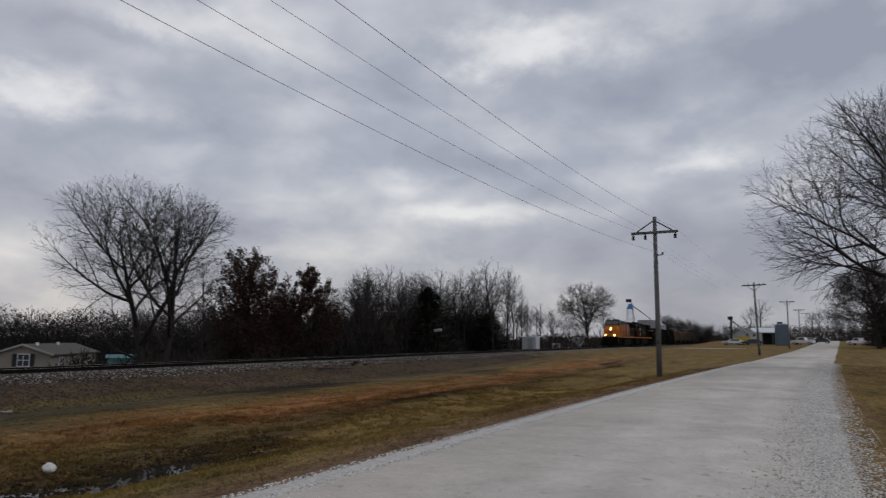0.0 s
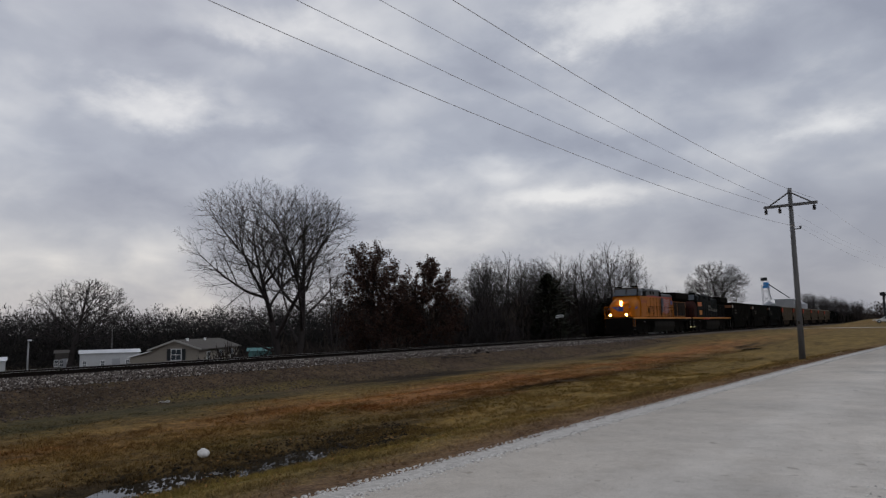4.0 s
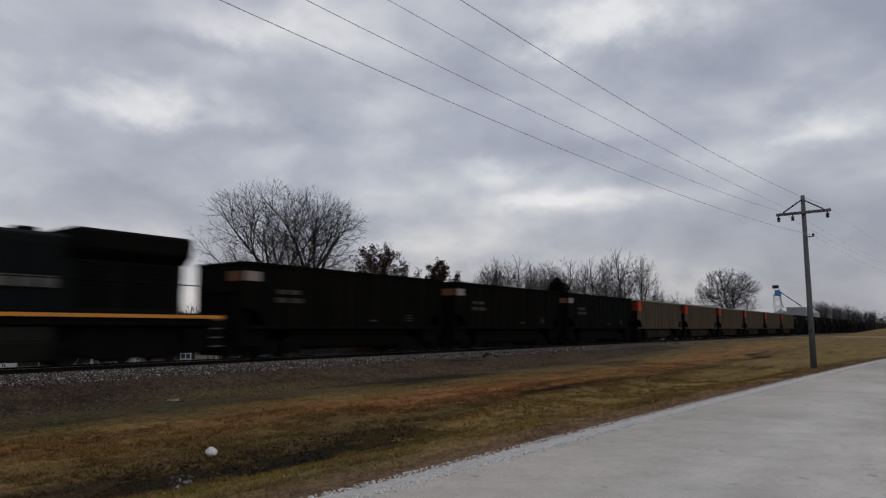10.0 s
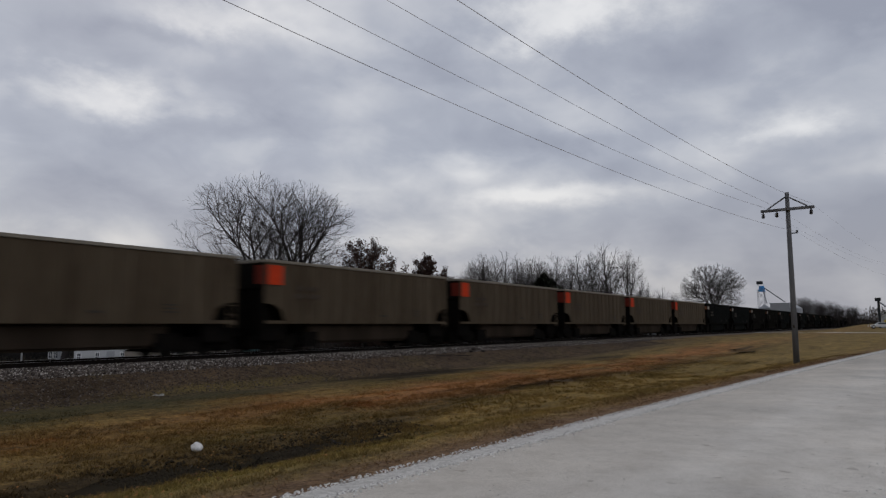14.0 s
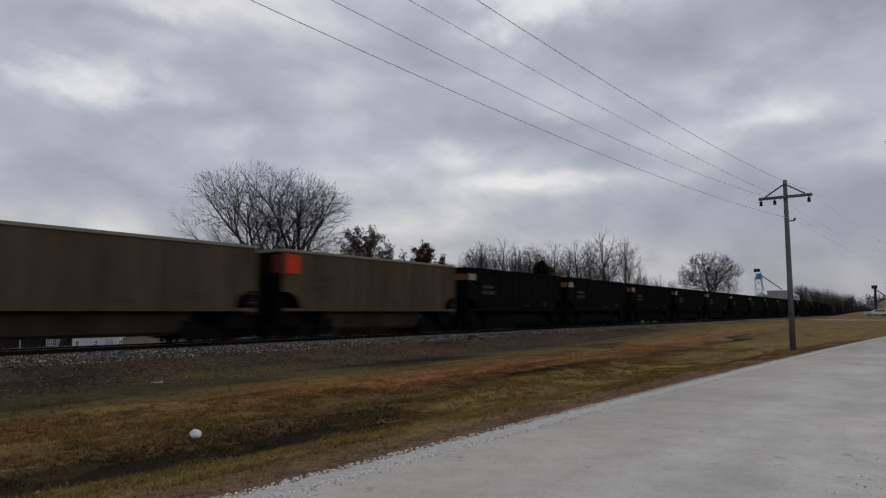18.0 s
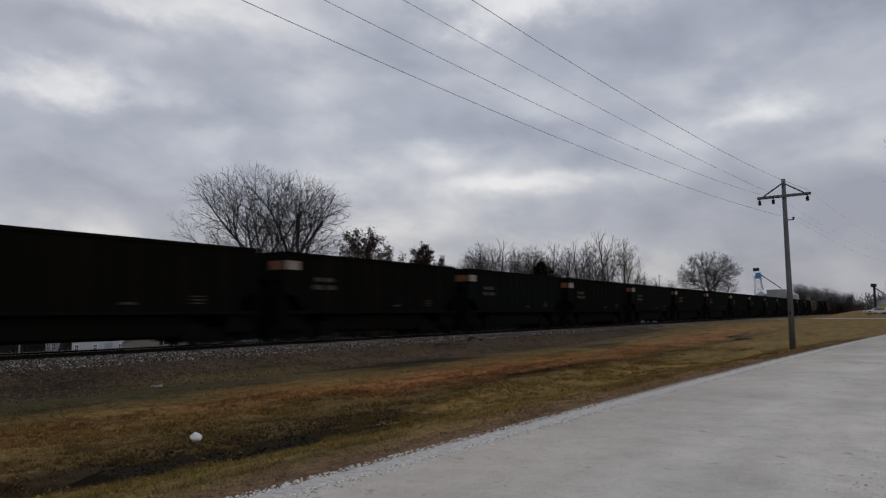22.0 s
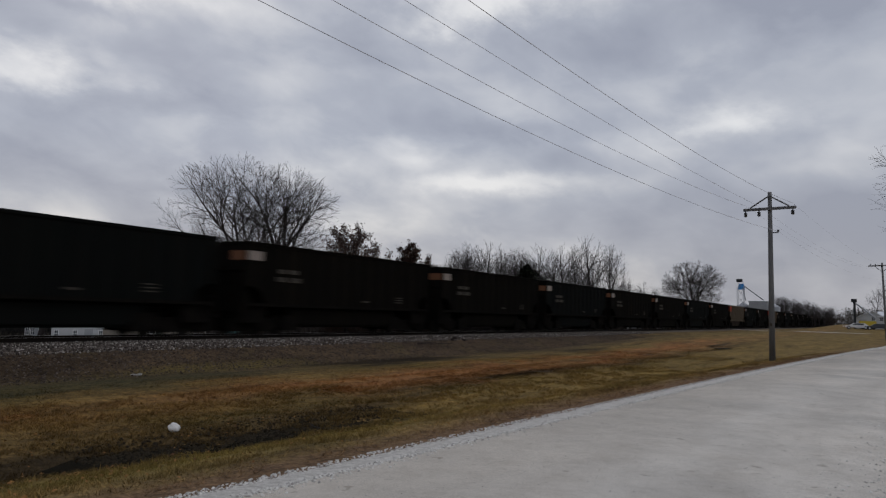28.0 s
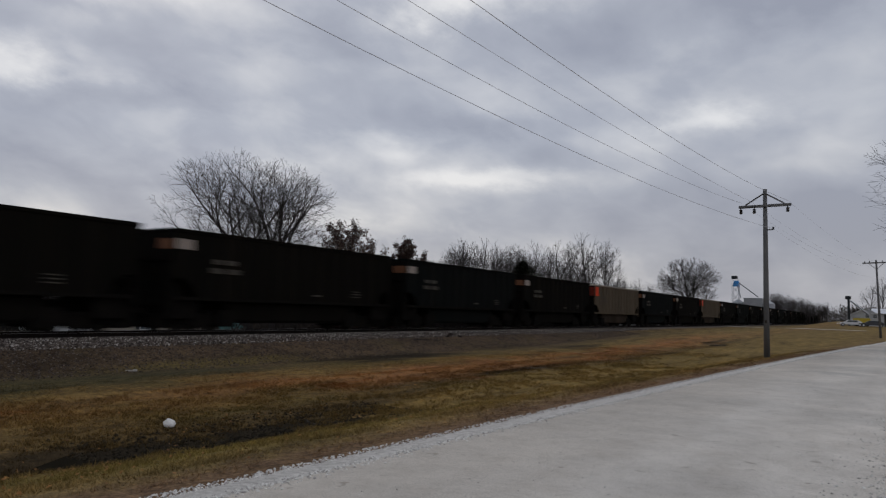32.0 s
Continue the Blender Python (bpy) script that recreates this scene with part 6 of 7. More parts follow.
WOOD = [(-42.0, 68.0, 0.96), (-40.5, 71.5, 1.0), (-39.0, 69.0, 1.02), (-38.0, 74.5, 1.0), (-37.5, 77.0, 0.98), (-35.8, 76.0, 1.03), (-35.0, 80.0, 1.0), (-33.0, 83.0, 1.02), (-30.8, 81.5, 0.98),
        (-29.9, 85.5, 0.9), (-42.5, 64.0, 0.8), (-40.0, 60.0, 0.62), (-29.6, 79.0, 0.7), (-30.2, 89.0, 0.72), (-44.0, 73.0, 0.95), (-41.0, 78.0, 1.0)] + [(-33.5 - 10 * (i * 0.618 % 1), 56 + 1.7 * i, 0.66 + 0.3 * (i * 0.37 % 1)) for i in range(22)]
for i, (x, y, s) in enumerate(WOOD):
    copies(wood_kinds[i % 3], [(x, y, s)])
for i in range(54):
    a, d = rw.uniform(41, 71), rw.uniform(112, 145)
    copies(wood_kinds[i % 3], [(-d * math.sin(radians(a)), d * math.cos(radians(a)), rw.uniform(0.42, 0.62))])
for i in range(74):
    y = rw.uniform(26, 94) if i < 30 else rw.uniform(46, 94)
    copies(bush_kind, [(-33.5 - 10 * rw.random(), y, rw.uniform(0.45, 0.8) * (1.0 if y < 46 else 1.9))])
# far woods beyond the elevator and at the road's end
for i in range(34):
    f = i / 33
    copies(wood_kinds[1 + i % 2], [(-34 + 18 * f + rw.uniform(-1, 1), rw.uniform(270, 300), (1.0 - 0.4 * f) * rw.uniform(0.85, 1.0))])
for i in range(40):
    copies(wood_kinds[i % 3] if i % 3 else bush_kind, [(rw.uniform(17, 72), rw.uniform(300, 380), rw.uniform(0.8, 1.25))])
for i in range(12):
    copies(bush_kind if i % 2 else wood_kinds[2], [(rw.uniform(24, 48), rw.uniform(150, 195), rw.uniform(0.6, 0.95))])
for i in range(12):
    copies(bush_kind if i % 3 else wood_kinds[2], [(-33 + rw.uniform(-9, 3), rw.uniform(112, 190), rw.uniform(0.45, 0.75))])
copies(wood_kinds[2], [(0.5, 205, 0.95), (-2.0, 212, 0.8)])
# low trees between the wood and the lane
for i, (x, y, k) in enumerate(((-32.6, 100, 0.62), (-35.5, 108, 0.6), (-37.0, 116, 0.66), (-37.5, 124, 0.58), (-38.6, 130, 0.7), (-37.4, 134, 0.62), (-36.6, 138, 0.5), (-39.5, 142, 0.6), (-38.0, 150, 0.55))):
    copies(wood_kinds[(i * 2) % 3], [(x, y, k)])


def thicket(name, label, n, where, h_lo, h_hi, seed, width=0.05, long=1.1, splay=0.85, material=M_BRUSH):
    """A lumpy tangle of short leafless twigs, thinning out towards its top."""
    rnd = random.Random(seed)
    s = Shape()
    for i in range(n):
        x, y = where(rnd)
        lump = 0.5 + 0.25 * math.sin(x * 0.55 + seed) * math.cos(y * 0.43) + 0.25 * math.sin(x * 1.3 + y * 0.9 + seed * 2)
        z = land(x, y) - 0.1 + (h_lo + (h_hi - h_lo) * lump) * rnd.random() ** 1.25
        a, h = rnd.uniform(0, 6.283), long * rnd.uniform(0.5, 1.5)
        b, tilt = rnd.uniform(0, 6.283), abs(rnd.gauss(0, splay))
        w = width * rnd.uniform(0.4, 1.5)
        dx, dy = math.cos(a) * w, math.sin(a) * w
        tx, ty, tz = math.sin(tilt) * math.cos(b) * h, math.sin(tilt) * math.sin(b) * h, math.cos(tilt) * h
        k = len(s.v)
        s.v += [(x - dx, y - dy, z), (x + dx, y + dy, z), (x + tx, y + ty, z + tz)]
        s.f.append((k, k + 1, k + 2))
    return tagged(new(name, s.mesh(name, material)), label, "brush", kind="stuff")


thicket("track_brush", "dense dark leafless brush along the track's far side", 46000, lambda r: (-33.6 - 10 * r.random(), 31 + 61 * r.random()), 1.7, 3.9, 51, 0.06, 0.8, 1.2)
thicket("wood_brush", "dense dark brush at the foot of the wood", 90000, lambda r: (-34.0 - 13 * r.random(), r.uniform(47, 97)), 4.4, 8.2, 57, 0.055, 1.1)
thicket("low_brush", "low dead weeds on the far bank", 9000, lambda r: (-30.5 - 4 * r.random(), r.uniform(28, 110)), 0.3, 0.8, 52, 0.04, 0.6)


def far_belt(r):
    a, d = radians(r.uniform(40, 74)), r.uniform(108, 150)
    return -d * math.sin(a), d * math.cos(a)


thicket("far_brush", "dark tangle of far leafless woods", 190000, far_belt, 4.8, 9.4, 53, 0.066, 0.42, 1.5, M_FAR_BRUSH)
thicket("lane_brush", "dark brush beyond the lane", 8000, lambda r: (-45 + 18 * r.random(), r.uniform(100, 200)), 1.0, 2.8, 54, 0.12, 1.0)
thicket("horizon_brush", "dark far hedges and woods", 60000, lambda r: (r.uniform(-60, 110), r.uniform(330, 420)), 4.2, 8.4, 55, 0.15, 0.8, 1.4)
thicket("right_brush", "dark hedge growth beside the road", 40000, lambda r: (r.uniform(23, 52), r.uniform(150, 200)), 2.0, 7.5, 56, 0.08, 0.7, 1.4)


# ---- buildings ----
def window_unit(parent, at, w, h, shutters=False):
    p = part("window", Shape().box(0, 0, 0, w + 0.14, 0.08, h + 0.14), M_TRIM, parent, at=at)
    part("pane", Shape().box(0, -0.05, 0, w, 0.02, h), M_GLASS, p)
    part("glazing_bar", Shape().box(0, -0.065, 0, w, 0.02, 0.05).box(0, -0.066, 0, 0.04, 0.02, h), M_TRIM, p)
    if shutters:
        for sx in (-1, 1):
            part("shutter", Shape().box(sx * (w / 2 + 0.28), -0.03, 0, 0.34, 0.06, h + 0.1), M_SHUTTER, p)
    return p


def gable_home(at, width, length, wall_h, pitch, wall, label, trim=True, annex=0.0):
    H = thing("mobile_home", at, label, "house", "homes beyond the track")
    part("wall", Shape().prism([(-width / 2, 0), (width / 2, 0), (width / 2, wall_h), (0, wall_h + pitch), (-width / 2, wall_h)], 0, length, "y"), wall, H)
    for sx in (-1, 1):
        part("roof", Shape().prism([(0, wall_h + pitch + 0.02), (sx * (width / 2 + 0.3), wall_h - 0.14), (sx * (width / 2 + 0.3), wall_h - 0.04), (0, wall_h + pitch + 0.14)], -0.3, length + 0.3, "y"), M_ROOF, H)
        part("fascia", Shape().prism([(0, wall_h + pitch + 0.0), (sx * (width / 2 + 0.32), wall_h - 0.17), (sx * (width / 2 + 0.32), wall_h), (0, wall_h + pitch + 0.17)], -0.34, -0.31, "y"), M_FASCIA, H)
    window_unit(H, pose(0.1, -0.04, wall_h - 0.55), 0.9, 1.0, True)
    for i in range(3):
        window_unit(H, pose(width / 2 + 0.04, length * (0.2 + 0.3 * i), wall_h - 0.9, 0, 0, 90), 0.8, 1.0)
    for i in range(2):
        part("roof_vent", Shape().tube((0.4, length * (0.15 + 0.4 * i), wall_h + pitch - 0.2), (0.4, length * (0.15 + 0.4 * i), wall_h + pitch + 0.25), 0.14, n=8), M_TRIM, H)
    if annex:
        part("annex_wall", Shape().prism([(-width / 2 - annex, 0), (-width / 2, 0), (-width / 2, wall_h - 0.2), (-width / 2 - annex, wall_h - 0.75)], 0.4, 6, "y"), wall, H)
        part("annex_roof", Shape().prism([(-width / 2 - annex - 0.2, wall_h - 0.82), (-width / 2, wall_h - 0.18), (-width / 2, wall_h - 0.08), (-width / 2 - annex - 0.2, wall_h - 0.7)], 0.2, 6.2, "y"), M_TRIM, H)
    return H


gable_home(pose(-59.7, 40.3, -3.05, 0, 0, 35), 4.6, 13, 3.05, 0.75, M_SIDING_TAN, "tan-sided mobile home with a dark-shuttered window", True, 2.3)


def box_home(at, length, depth, h, wall, label, cover=None):
    H = thing("mobile_home", at, label, "house", "homes beyond the track")
    part("wall", Shape().box(0, depth / 2, h / 2, length, depth, h), wall, H, bevel=0.03)
    part("roof", Shape().prism([(-0.15, h), (depth + 0.15, h), (depth / 2, h + 0.32)], -length / 2 - 0.15, length / 2 + 0.15), cover or M_METALROOF, H)
    for x in (-0.42, -0.12, 0.3):
        window_unit(H, pose(x * length, -0.04, h * 0.62), 0.3, 0.62)
    part("door", Shape().box(0.1 * length, -0.04, h * 0.42, 0.75, 0.08, h * 0.74), M_SHEDWALL, H)
    part("skirting", Shape().box(0, -0.03, 0.25, length, 0.06, 0.5), M_SHEDWALL, H)
    return H


box_home(pose(-68.3, 38.6, -3.2, 0, 0, 62), 5.5, 4.0, 2.85, M_SIDING_WHITE, "long white mobile home with a pale metal roof")
box_home(pose(-72.0, 27.6, -3.3, 0, 0, 66), 5.0, 3.5, 2.55, M_SIDING_WHITE, "small white mobile home beside a lamp post")
box_home(pose(-76.2, 37.9, -3.2, 0, 0, 62), 1.7, 3.0, 2.8, M_SHABBY, "small weathered grey-brown shed", M_SHABBY)
box_home(pose(-57.0, 48.9, -3.1, 0, 0, 48), 3.2, 3.0, 2.6, M_TEAL, "faded teal-painted shed behind the track", M_TEAL)


def plain_post(x, y, z, h, label, lamp):
    P = thing("lamp_post" if lamp else "utility_pole", pose(x, y, z), label, "pole")
    part("shaft", Shape().tube((0, 0, 0), (0, 0, h), 0.1, 0.07, 8), M_CONCRETE if lamp else M_POLE, P, smooth=True)
    if lamp:
        part("lamp_head", Shape().box(0.25, 0, h, 0.6, 0.2, 0.14), M_METALROOF, P, bevel=0.03)
    else:
        part("crossarm", Shape().box(0, 0, h - 0.4, 1.2, 0.08, 0.1), M_POLE, P)


plain_post(-73.0, 32.8, -3.2, 4.3, "pale slim lamp post among the homes", True)
plain_post(-78.3, 44.4, -3.2, 5.8, "thin dark pole among the homes", False)


def grain_elevator():
    E = thing("grain_elevator", pose(-33.6, 219, land(-33.6, 219)), "grain elevator with a bright blue head and pale bins", "grain elevator")
    leg = Shape()
    for dx in (-0.9, 0.9):
        for dy in (-0.9, 0.9):
            leg.box(-2.6 + dx, dy, 6.2, 0.1, 0.1, 12.4)
    for i in range(6):
        z = 1.0 + 2.1 * i
        for dy in (-0.9, 0.9):
            leg.tube((-3.5, dy, z), (-1.7, dy, z + 2.0), 0.04, n=4).tube((-1.7, dy, z), (-3.5, dy, z + 2.0), 0.04, n=4)
    part("leg_tower", leg, M_SHEDWALL, E)
    part("head_house", Shape().box(-2.4, 0, 12.3, 1.7, 1.7, 1.7, 0, 0.7), M_BLUEBRIGHT, E, "bright blue head", bevel=0.08)
    part("head_cap", Shape().box(-2.9, 0, 14.1, 1.5, 1.5, 0.9), M_SHUTTER, E)
    part("spout", Shape().tube((-1.8, 0, 12.6), (3.6, 0, 8.3), 0.13, n=8), M_SHUTTER, E)
    part("spout", Shape().tube((-2.0, 0, 11.6), (-1.2, 0.2, 8.0), 0.14, n=8), M_SHEDWALL, E)
    for x, r, h in ((-2.0, 1.7, 6.6), (6.0, 1.9, 6.4)):
        b = part("bin", Shape().tube((x, 0.5, 0), (x, 0.5, h), r, n=20), M_SHEDWALL, E)
        part("bin_roof", Shape().tube((x, 0.5, h), (x, 0.5, h + 1.0), r + 0.1, 0.25, 20), M_SHEDWALL, b)
        for i in range(1, 7):
            part("hoop", Shape().tube((x, 0.5, h * i / 7), (x, 0.5, h * i / 7 + 0.08), r + 0.04, n=20), M_SHEDWALL, b)
    part("annex", Shape().box(2.4, 0, 3.9, 4.8, 5, 7.8), M_CONCRETE, E, "pale block annex", bevel=0.05)
    part("annex_roof", Shape().box(2.4, 0, 7.9, 5.1, 5.3, 0.22), M_SHEDWALL, E)


grain_elevator()


def farm_shed():
    S = thing("farm_shed", pose(-1.2, 192, land(0, 192)), "white gabled barn with pale metal roof and dark bay", "shed")
    part("wall", Shape().prism([(-5.0, 0), (1.0, 0), (1.0, 2.7), (-1.6, 4.2), (-5.0, 2.5)], 0, 9, "y"), M_SIDING_WHITE, S, "white boarded gable")
    for a, b, za, zb in ((-5.4, -1.6, 2.35, 4.24), (-1.6, 1.4, 4.24, 2.5)):
        part("roof", Shape().prism([(a, za), (b, zb), (b, zb + 0.14), (a, za + 0.14)], -0.35, 9.3, "y"), M_METALROOF, S)
    part("bay_roof", Shape().prism([(-0.5, 2.95), (6.0, 4.15), (6.0, 4.3), (-0.5, 3.1)], -0.6, 7.0), M_METALROOF, S, "pale sloping metal roof")
    part("bay_wall", Shape().box(1.5, 0.1, 1.45, 0.9, 0.2, 2.9), M_SIDING_WHITE, S)
    part("bay_back", Shape().box(4.5, 4.9, 1.5, 5.0, 0.2, 3.0), M_SHUTTER, S)
    for x in (2.1, 4.5, 6.9):
        part("bay_post", Shape().box(x, 0.1, 1.45, 0.18, 0.18, 2.9), M_POLE, S)
    part("door", Shape().box(-3.6, -0.06, 1.1, 1.6, 0.1, 2.2), M_SHEDWALL, S)
    for x in (-1.4, 0.2):
        window_unit(S, pose(x, -0.05, 2.4), 0.7, 0.8)


farm_shed()
BT = thing("storage_tower", pose(5.0, 181, land(5.0, 181)), "blue-grey metal storage building with a small roof cap", "silo")
part("wall", Shape().box(0, 0, 2.4, 2.9, 2.9, 4.8), M_BLUEWALL, BT, bevel=0.06)
part("roof", Shape().box(0, 0, 4.95, 2.7, 2.7, 0.3, 0, 0.7), M_BLUEWALL, BT)
part("cap", Shape().box(-0.3, 0, 5.3, 1.2, 1.2, 0.5), M_BLUEWALL, BT, bevel=0.04)
GA = thing("grain_auger", pose(-6.3, 191, land(-6.3, 191)), "tall dark auger leg with a sloping spout", "grain auger")
part("leg", Shape().box(0, 0, 3.3, 0.5, 0.5, 6.6), M_SHUTTER, GA)
part("head", Shape().box(-0.1, 0, 6.7, 1.2, 0.8, 0.8), M_SHUTTER, GA, bevel=0.05)
part("spout", Shape().tube((0.3, 0, 6.0), (4.2, 0, 2.6), 0.2, n=8), M_SHEDWALL, GA)
YB = thing("seed_wagon", pose(-3.6, 186, land(-3.6, 186)), "yellow wagon parked before the shed", "wagon")
part("hopper_body", Shape().prism([(-1.7, 1.9), (1.7, 1.9), (1.7, 1.3), (1.1, 0.6), (-1.1, 0.6), (-1.7, 1.3)], -1, 1, "y"), M_YELLOWWALL, YB, bevel=0.04)
for sx in (-1, 1):
    for sy in (-1, 1):
        part("wheel", Shape().tube((sx * 1.1, sy * 1.05, 0.4), (sx * 1.1, sy * 0.85, 0.4), 0.4, n=14), M_RUBBER, YB)


def pickup(name, at, paint, label, cargo=False, truck_bed=True):
    P = thing(name, at, label, "vehicle", "parked vehicles")
    prof = [(-2.6, 0.45), (2.6, 0.45), (2.6, 0.95), (2.5, 1.05), (1.3, 1.12), (0.75, 1.75), (-0.6, 1.78), (-0.85, 1.12), (-2.6, 1.12)] if truck_bed else \
           [(-2.2, 0.4), (2.2, 0.4), (2.25, 0.8), (1.3, 0.95), (0.6, 1.42), (-1.4, 1.42), (-2.2, 0.95)]
    part("body", Shape().prism(prof, -0.92, 0.92, "x"), paint, P, bevel=0.06)
    for sx in (-1, 1):
        part("side_window", Shape().prism([(-0.6, 1.18), (1.0, 1.18), (0.68, 1.64), (-0.5, 1.66)] if truck_bed else [(-1.3, 0.98), (1.0, 0.98), (0.5, 1.34), (-1.2, 1.34)], sx * 0.9, sx * 0.935), M_GLASS, P)
        part("lamp", Shape().box(sx * 0.7, 2.6, 0.85, 0.3, 0.06, 0.16), M_TRIM, P)
        for y in (-1.65, 1.65):
            w = part("wheel", Shape().tube((sx * 0.74, y, 0.38), (sx * 0.95, y, 0.38), 0.38, n=16), M_RUBBER, P)
            part("rim", Shape().tube((sx * 0.945, y, 0.38), (sx * 0.965, y, 0.38), 0.2, n=12), M_METALROOF, w)
    part("bumper", Shape().box(0, 2.65, 0.55, 1.8, 0.12, 0.2), M_METALROOF, P)


pickup("pickup_truck", pose(22.2, 195, land(22.2, 195), 0, 0, 48), M_CARWHITE, "white pickup truck parked beside the road")
pickup("pickup_truck", pose(9.8, 190, land(9.8, 190), 0, 0, 70), M_CARWHITE, "white pickup truck parked by the shed")
pickup("parked_car", pose(-5.6, 181, land(-5.6, 181), 0, 0, 95), M_CARWHITE, "white car parked on the grass", truck_bed=False)
pickup("parked_car", pose(-1.6, 181, land(-1.6, 181), 0, 0, 95), M_CARDARK, "dark car parked on the grass", truck_bed=False)
pickup("parked_car", pose(15.2, 212, land(15.2, 212), 0, 0, 75), M_CARDARK, "dark car parked along the road", truck_bed=False)
pickup("parked_car", pose(13.6, 228, land(13.6, 228), 0, 0, 85), M_CARWHITE, "white car parked along the road", truck_bed=False)
pickup("parked_car", pose(28.5, 196, land(28.5, 196), 0, 0, 100), M_CARRED, "dark red car parked behind a truck", truck_bed=False)

CB = thing("equipment_cabinet", pose(-29.5, 94.3, land(-29.5, 94.3) - 0.05), "white trackside equipment cabin", "cabinet")
part("body", Shape().box(0, 0, 1.0, 2.0, 2.0, 2.0), M_SIDING_WHITE, CB, bevel=0.04)
part("roof", Shape().box(0, 0, 2.05, 2.2, 2.2, 0.12), M_METALROOF, CB)
part("door", Shape().box(0.2, -1.02, 0.95, 0.8, 0.05, 1.7), M_SHEDWALL, CB)
C2 = thing("equipment_cabinet", pose(-30.0, 123.0, land(-30.0, 123.0) - 0.05), "low grey trackside cabinet", "cabinet")
part("body", Shape().box(0, 0, 0.95, 2.6, 1.4, 1.9), M_SHEDWALL, C2, bevel=0.04)
part("roof", Shape().box(0, 0, 1.94, 2.8, 1.6, 0.08), M_METALROOF, C2)
part("door", Shape().box(0.4, -0.72, 0.9, 0.8, 0.05, 1.5), M_SHEDWALL, C2)
C3 = thing("junction_box", pose(-30.7, 112.0, land(-30.7, 112.0) - 0.05), "small pale trackside junction box", "cabinet")
part("body", Shape().box(0, 0, 0.5, 1.2, 0.8, 1.0), M_SIDING_WHITE, C3, bevel=0.03)
part("lid", Shape().box(0, 0, 1.03, 1.3, 0.9, 0.07), M_METALROOF, C3)
SG = thing("track_sign", pose(-28.8, 61.6, land(-28.8, 61.6) - 0.2), "small white two-plate track sign on a post", "sign")
part("post", Shape().tube((0, 0, 0), (0, 0, 2.95), 0.035, n=8), M_STEEL, SG)
for x in (-0.22, 0.22):
    p = part("plate", Shape().box(x, -0.05, 2.6 + 0.05 * (x > 0), 0.40, 0.02, 0.24), M_TRIM, SG)
    part("text_bars", Shape().box(x, -0.064, 2.6 + 0.05 * (x > 0), 0.28, 0.006, 0.1), M_SHUTTER, p)

# foam lump in the grass
bm = bmesh.new()
bmesh.ops.create_icosphere(bm, subdivisions=3, radius=0.115)
for v in bm.verts:
    n3 = noise.noise(v.co * 9) * 0.05 + noise.noise(v.co * 22) * 0.02
    v.co = v.co * (1 + n3 / 0.125)
    v.co.z *= 0.76 if v.co.x > -0.03 else 0.58
    v.co.y *= 0.85
bx, by = -11.56, 8.46
fme = bpy.data.meshes.new("foam_lump")
bm.to_mesh(fme)
bm.free()
fme.materials.append(M_FOAM)
fme.polygons.foreach_set("use_smooth", [True] * len(fme.polygons))
FB = tagged(new("foam_lump", fme), "dirty white foam lump lying in the grass", "litter")
FB.matrix_basis = pose(bx, by, land(bx, by) + 0.08)


# ---- ditch water, stones, grass ----
def water_strip(name, pts, label):
    s = Shape()
    for x, y, w, z in pts:
        s.v += [(x - w, y, z), (x + w, y, z)]
    s.f = [(2 * i, 2 * i + 1, 2 * i + 3, 2 * i + 2) for i in range(len(pts) - 1)]
    return tagged(new(name, s.mesh(name, M_WATER)), label, "water", kind="structure")


WATER_Z = -0.847
water_strip("water", [(road_left(y) - 5.4, y, w, WATER_Z) for y, w in ((5.4, 0.05), (6.2, 0.6), (9, 0.75), (11, 0.75), (12.4, 0.5), (13.6, 0.05))], "shallow dark puddles along the ditch bottom")


def stones(name, label, n, where, lo, hi, seed, material, squash=0.75, base=-9.0):
    rnd = random.Random(seed)
    s = Shape()
    for i in range(n):
        x, y = where(rnd)
        r = rnd.uniform(lo, hi)
        s.blob(x, y, max(land(x, y), road_top(x, y), base) + r * 0.25, r, squash, rnd, 0.35)
    return tagged(new(name, s.mesh(name, material)), label, "stones", kind="stuff")


def near_y(r, a, b):
    return a + (b - a) * r.random() ** 1.5


stones("ballast", "grey and white crushed ballast stones", 42000, lambda r: (TRACK_X + 0.85 + 2.1 * r.random() ** 1.2, near_y(r, 2, 80)), 0.022, 0.055, 61, M_STONE)
stones("bank_stones", "scattered dark stones at the bank's foot", 15000, lambda r: (TRACK_X + 2.2 + 3.0 * r.random() ** 1.4, near_y(r, 4, 70)), 0.018, 0.045, 62, M_DARKSTONE)


water_strip("puddle", [(-11.25 + 0.1 * i, 56.4 + 0.6 * i, 0.5 - 0.12 * abs(i - 3), land(-11.0, 58.2) + 0.05) for i in range(7)], "small puddle shining on the grass")


def litter_piece(name, shape, material, x, y, turn, label, category):
    ob = tagged(new(name, bevelled(shape, name, material, 0.01)), label, category)
    ob.matrix_basis = pose(x, y, land(x, y) + 0.02, 0, 0, turn)


litter_piece("board", Shape().box(0, 0, 0, 0.34, 0.16, 0.03).box(0.1, 0.05, 0.03, 0.12, 0.1, 0.03), M_FASCIA, -20.7, 13.6, 30, "pale scrap of board lying in the moss", "litter")
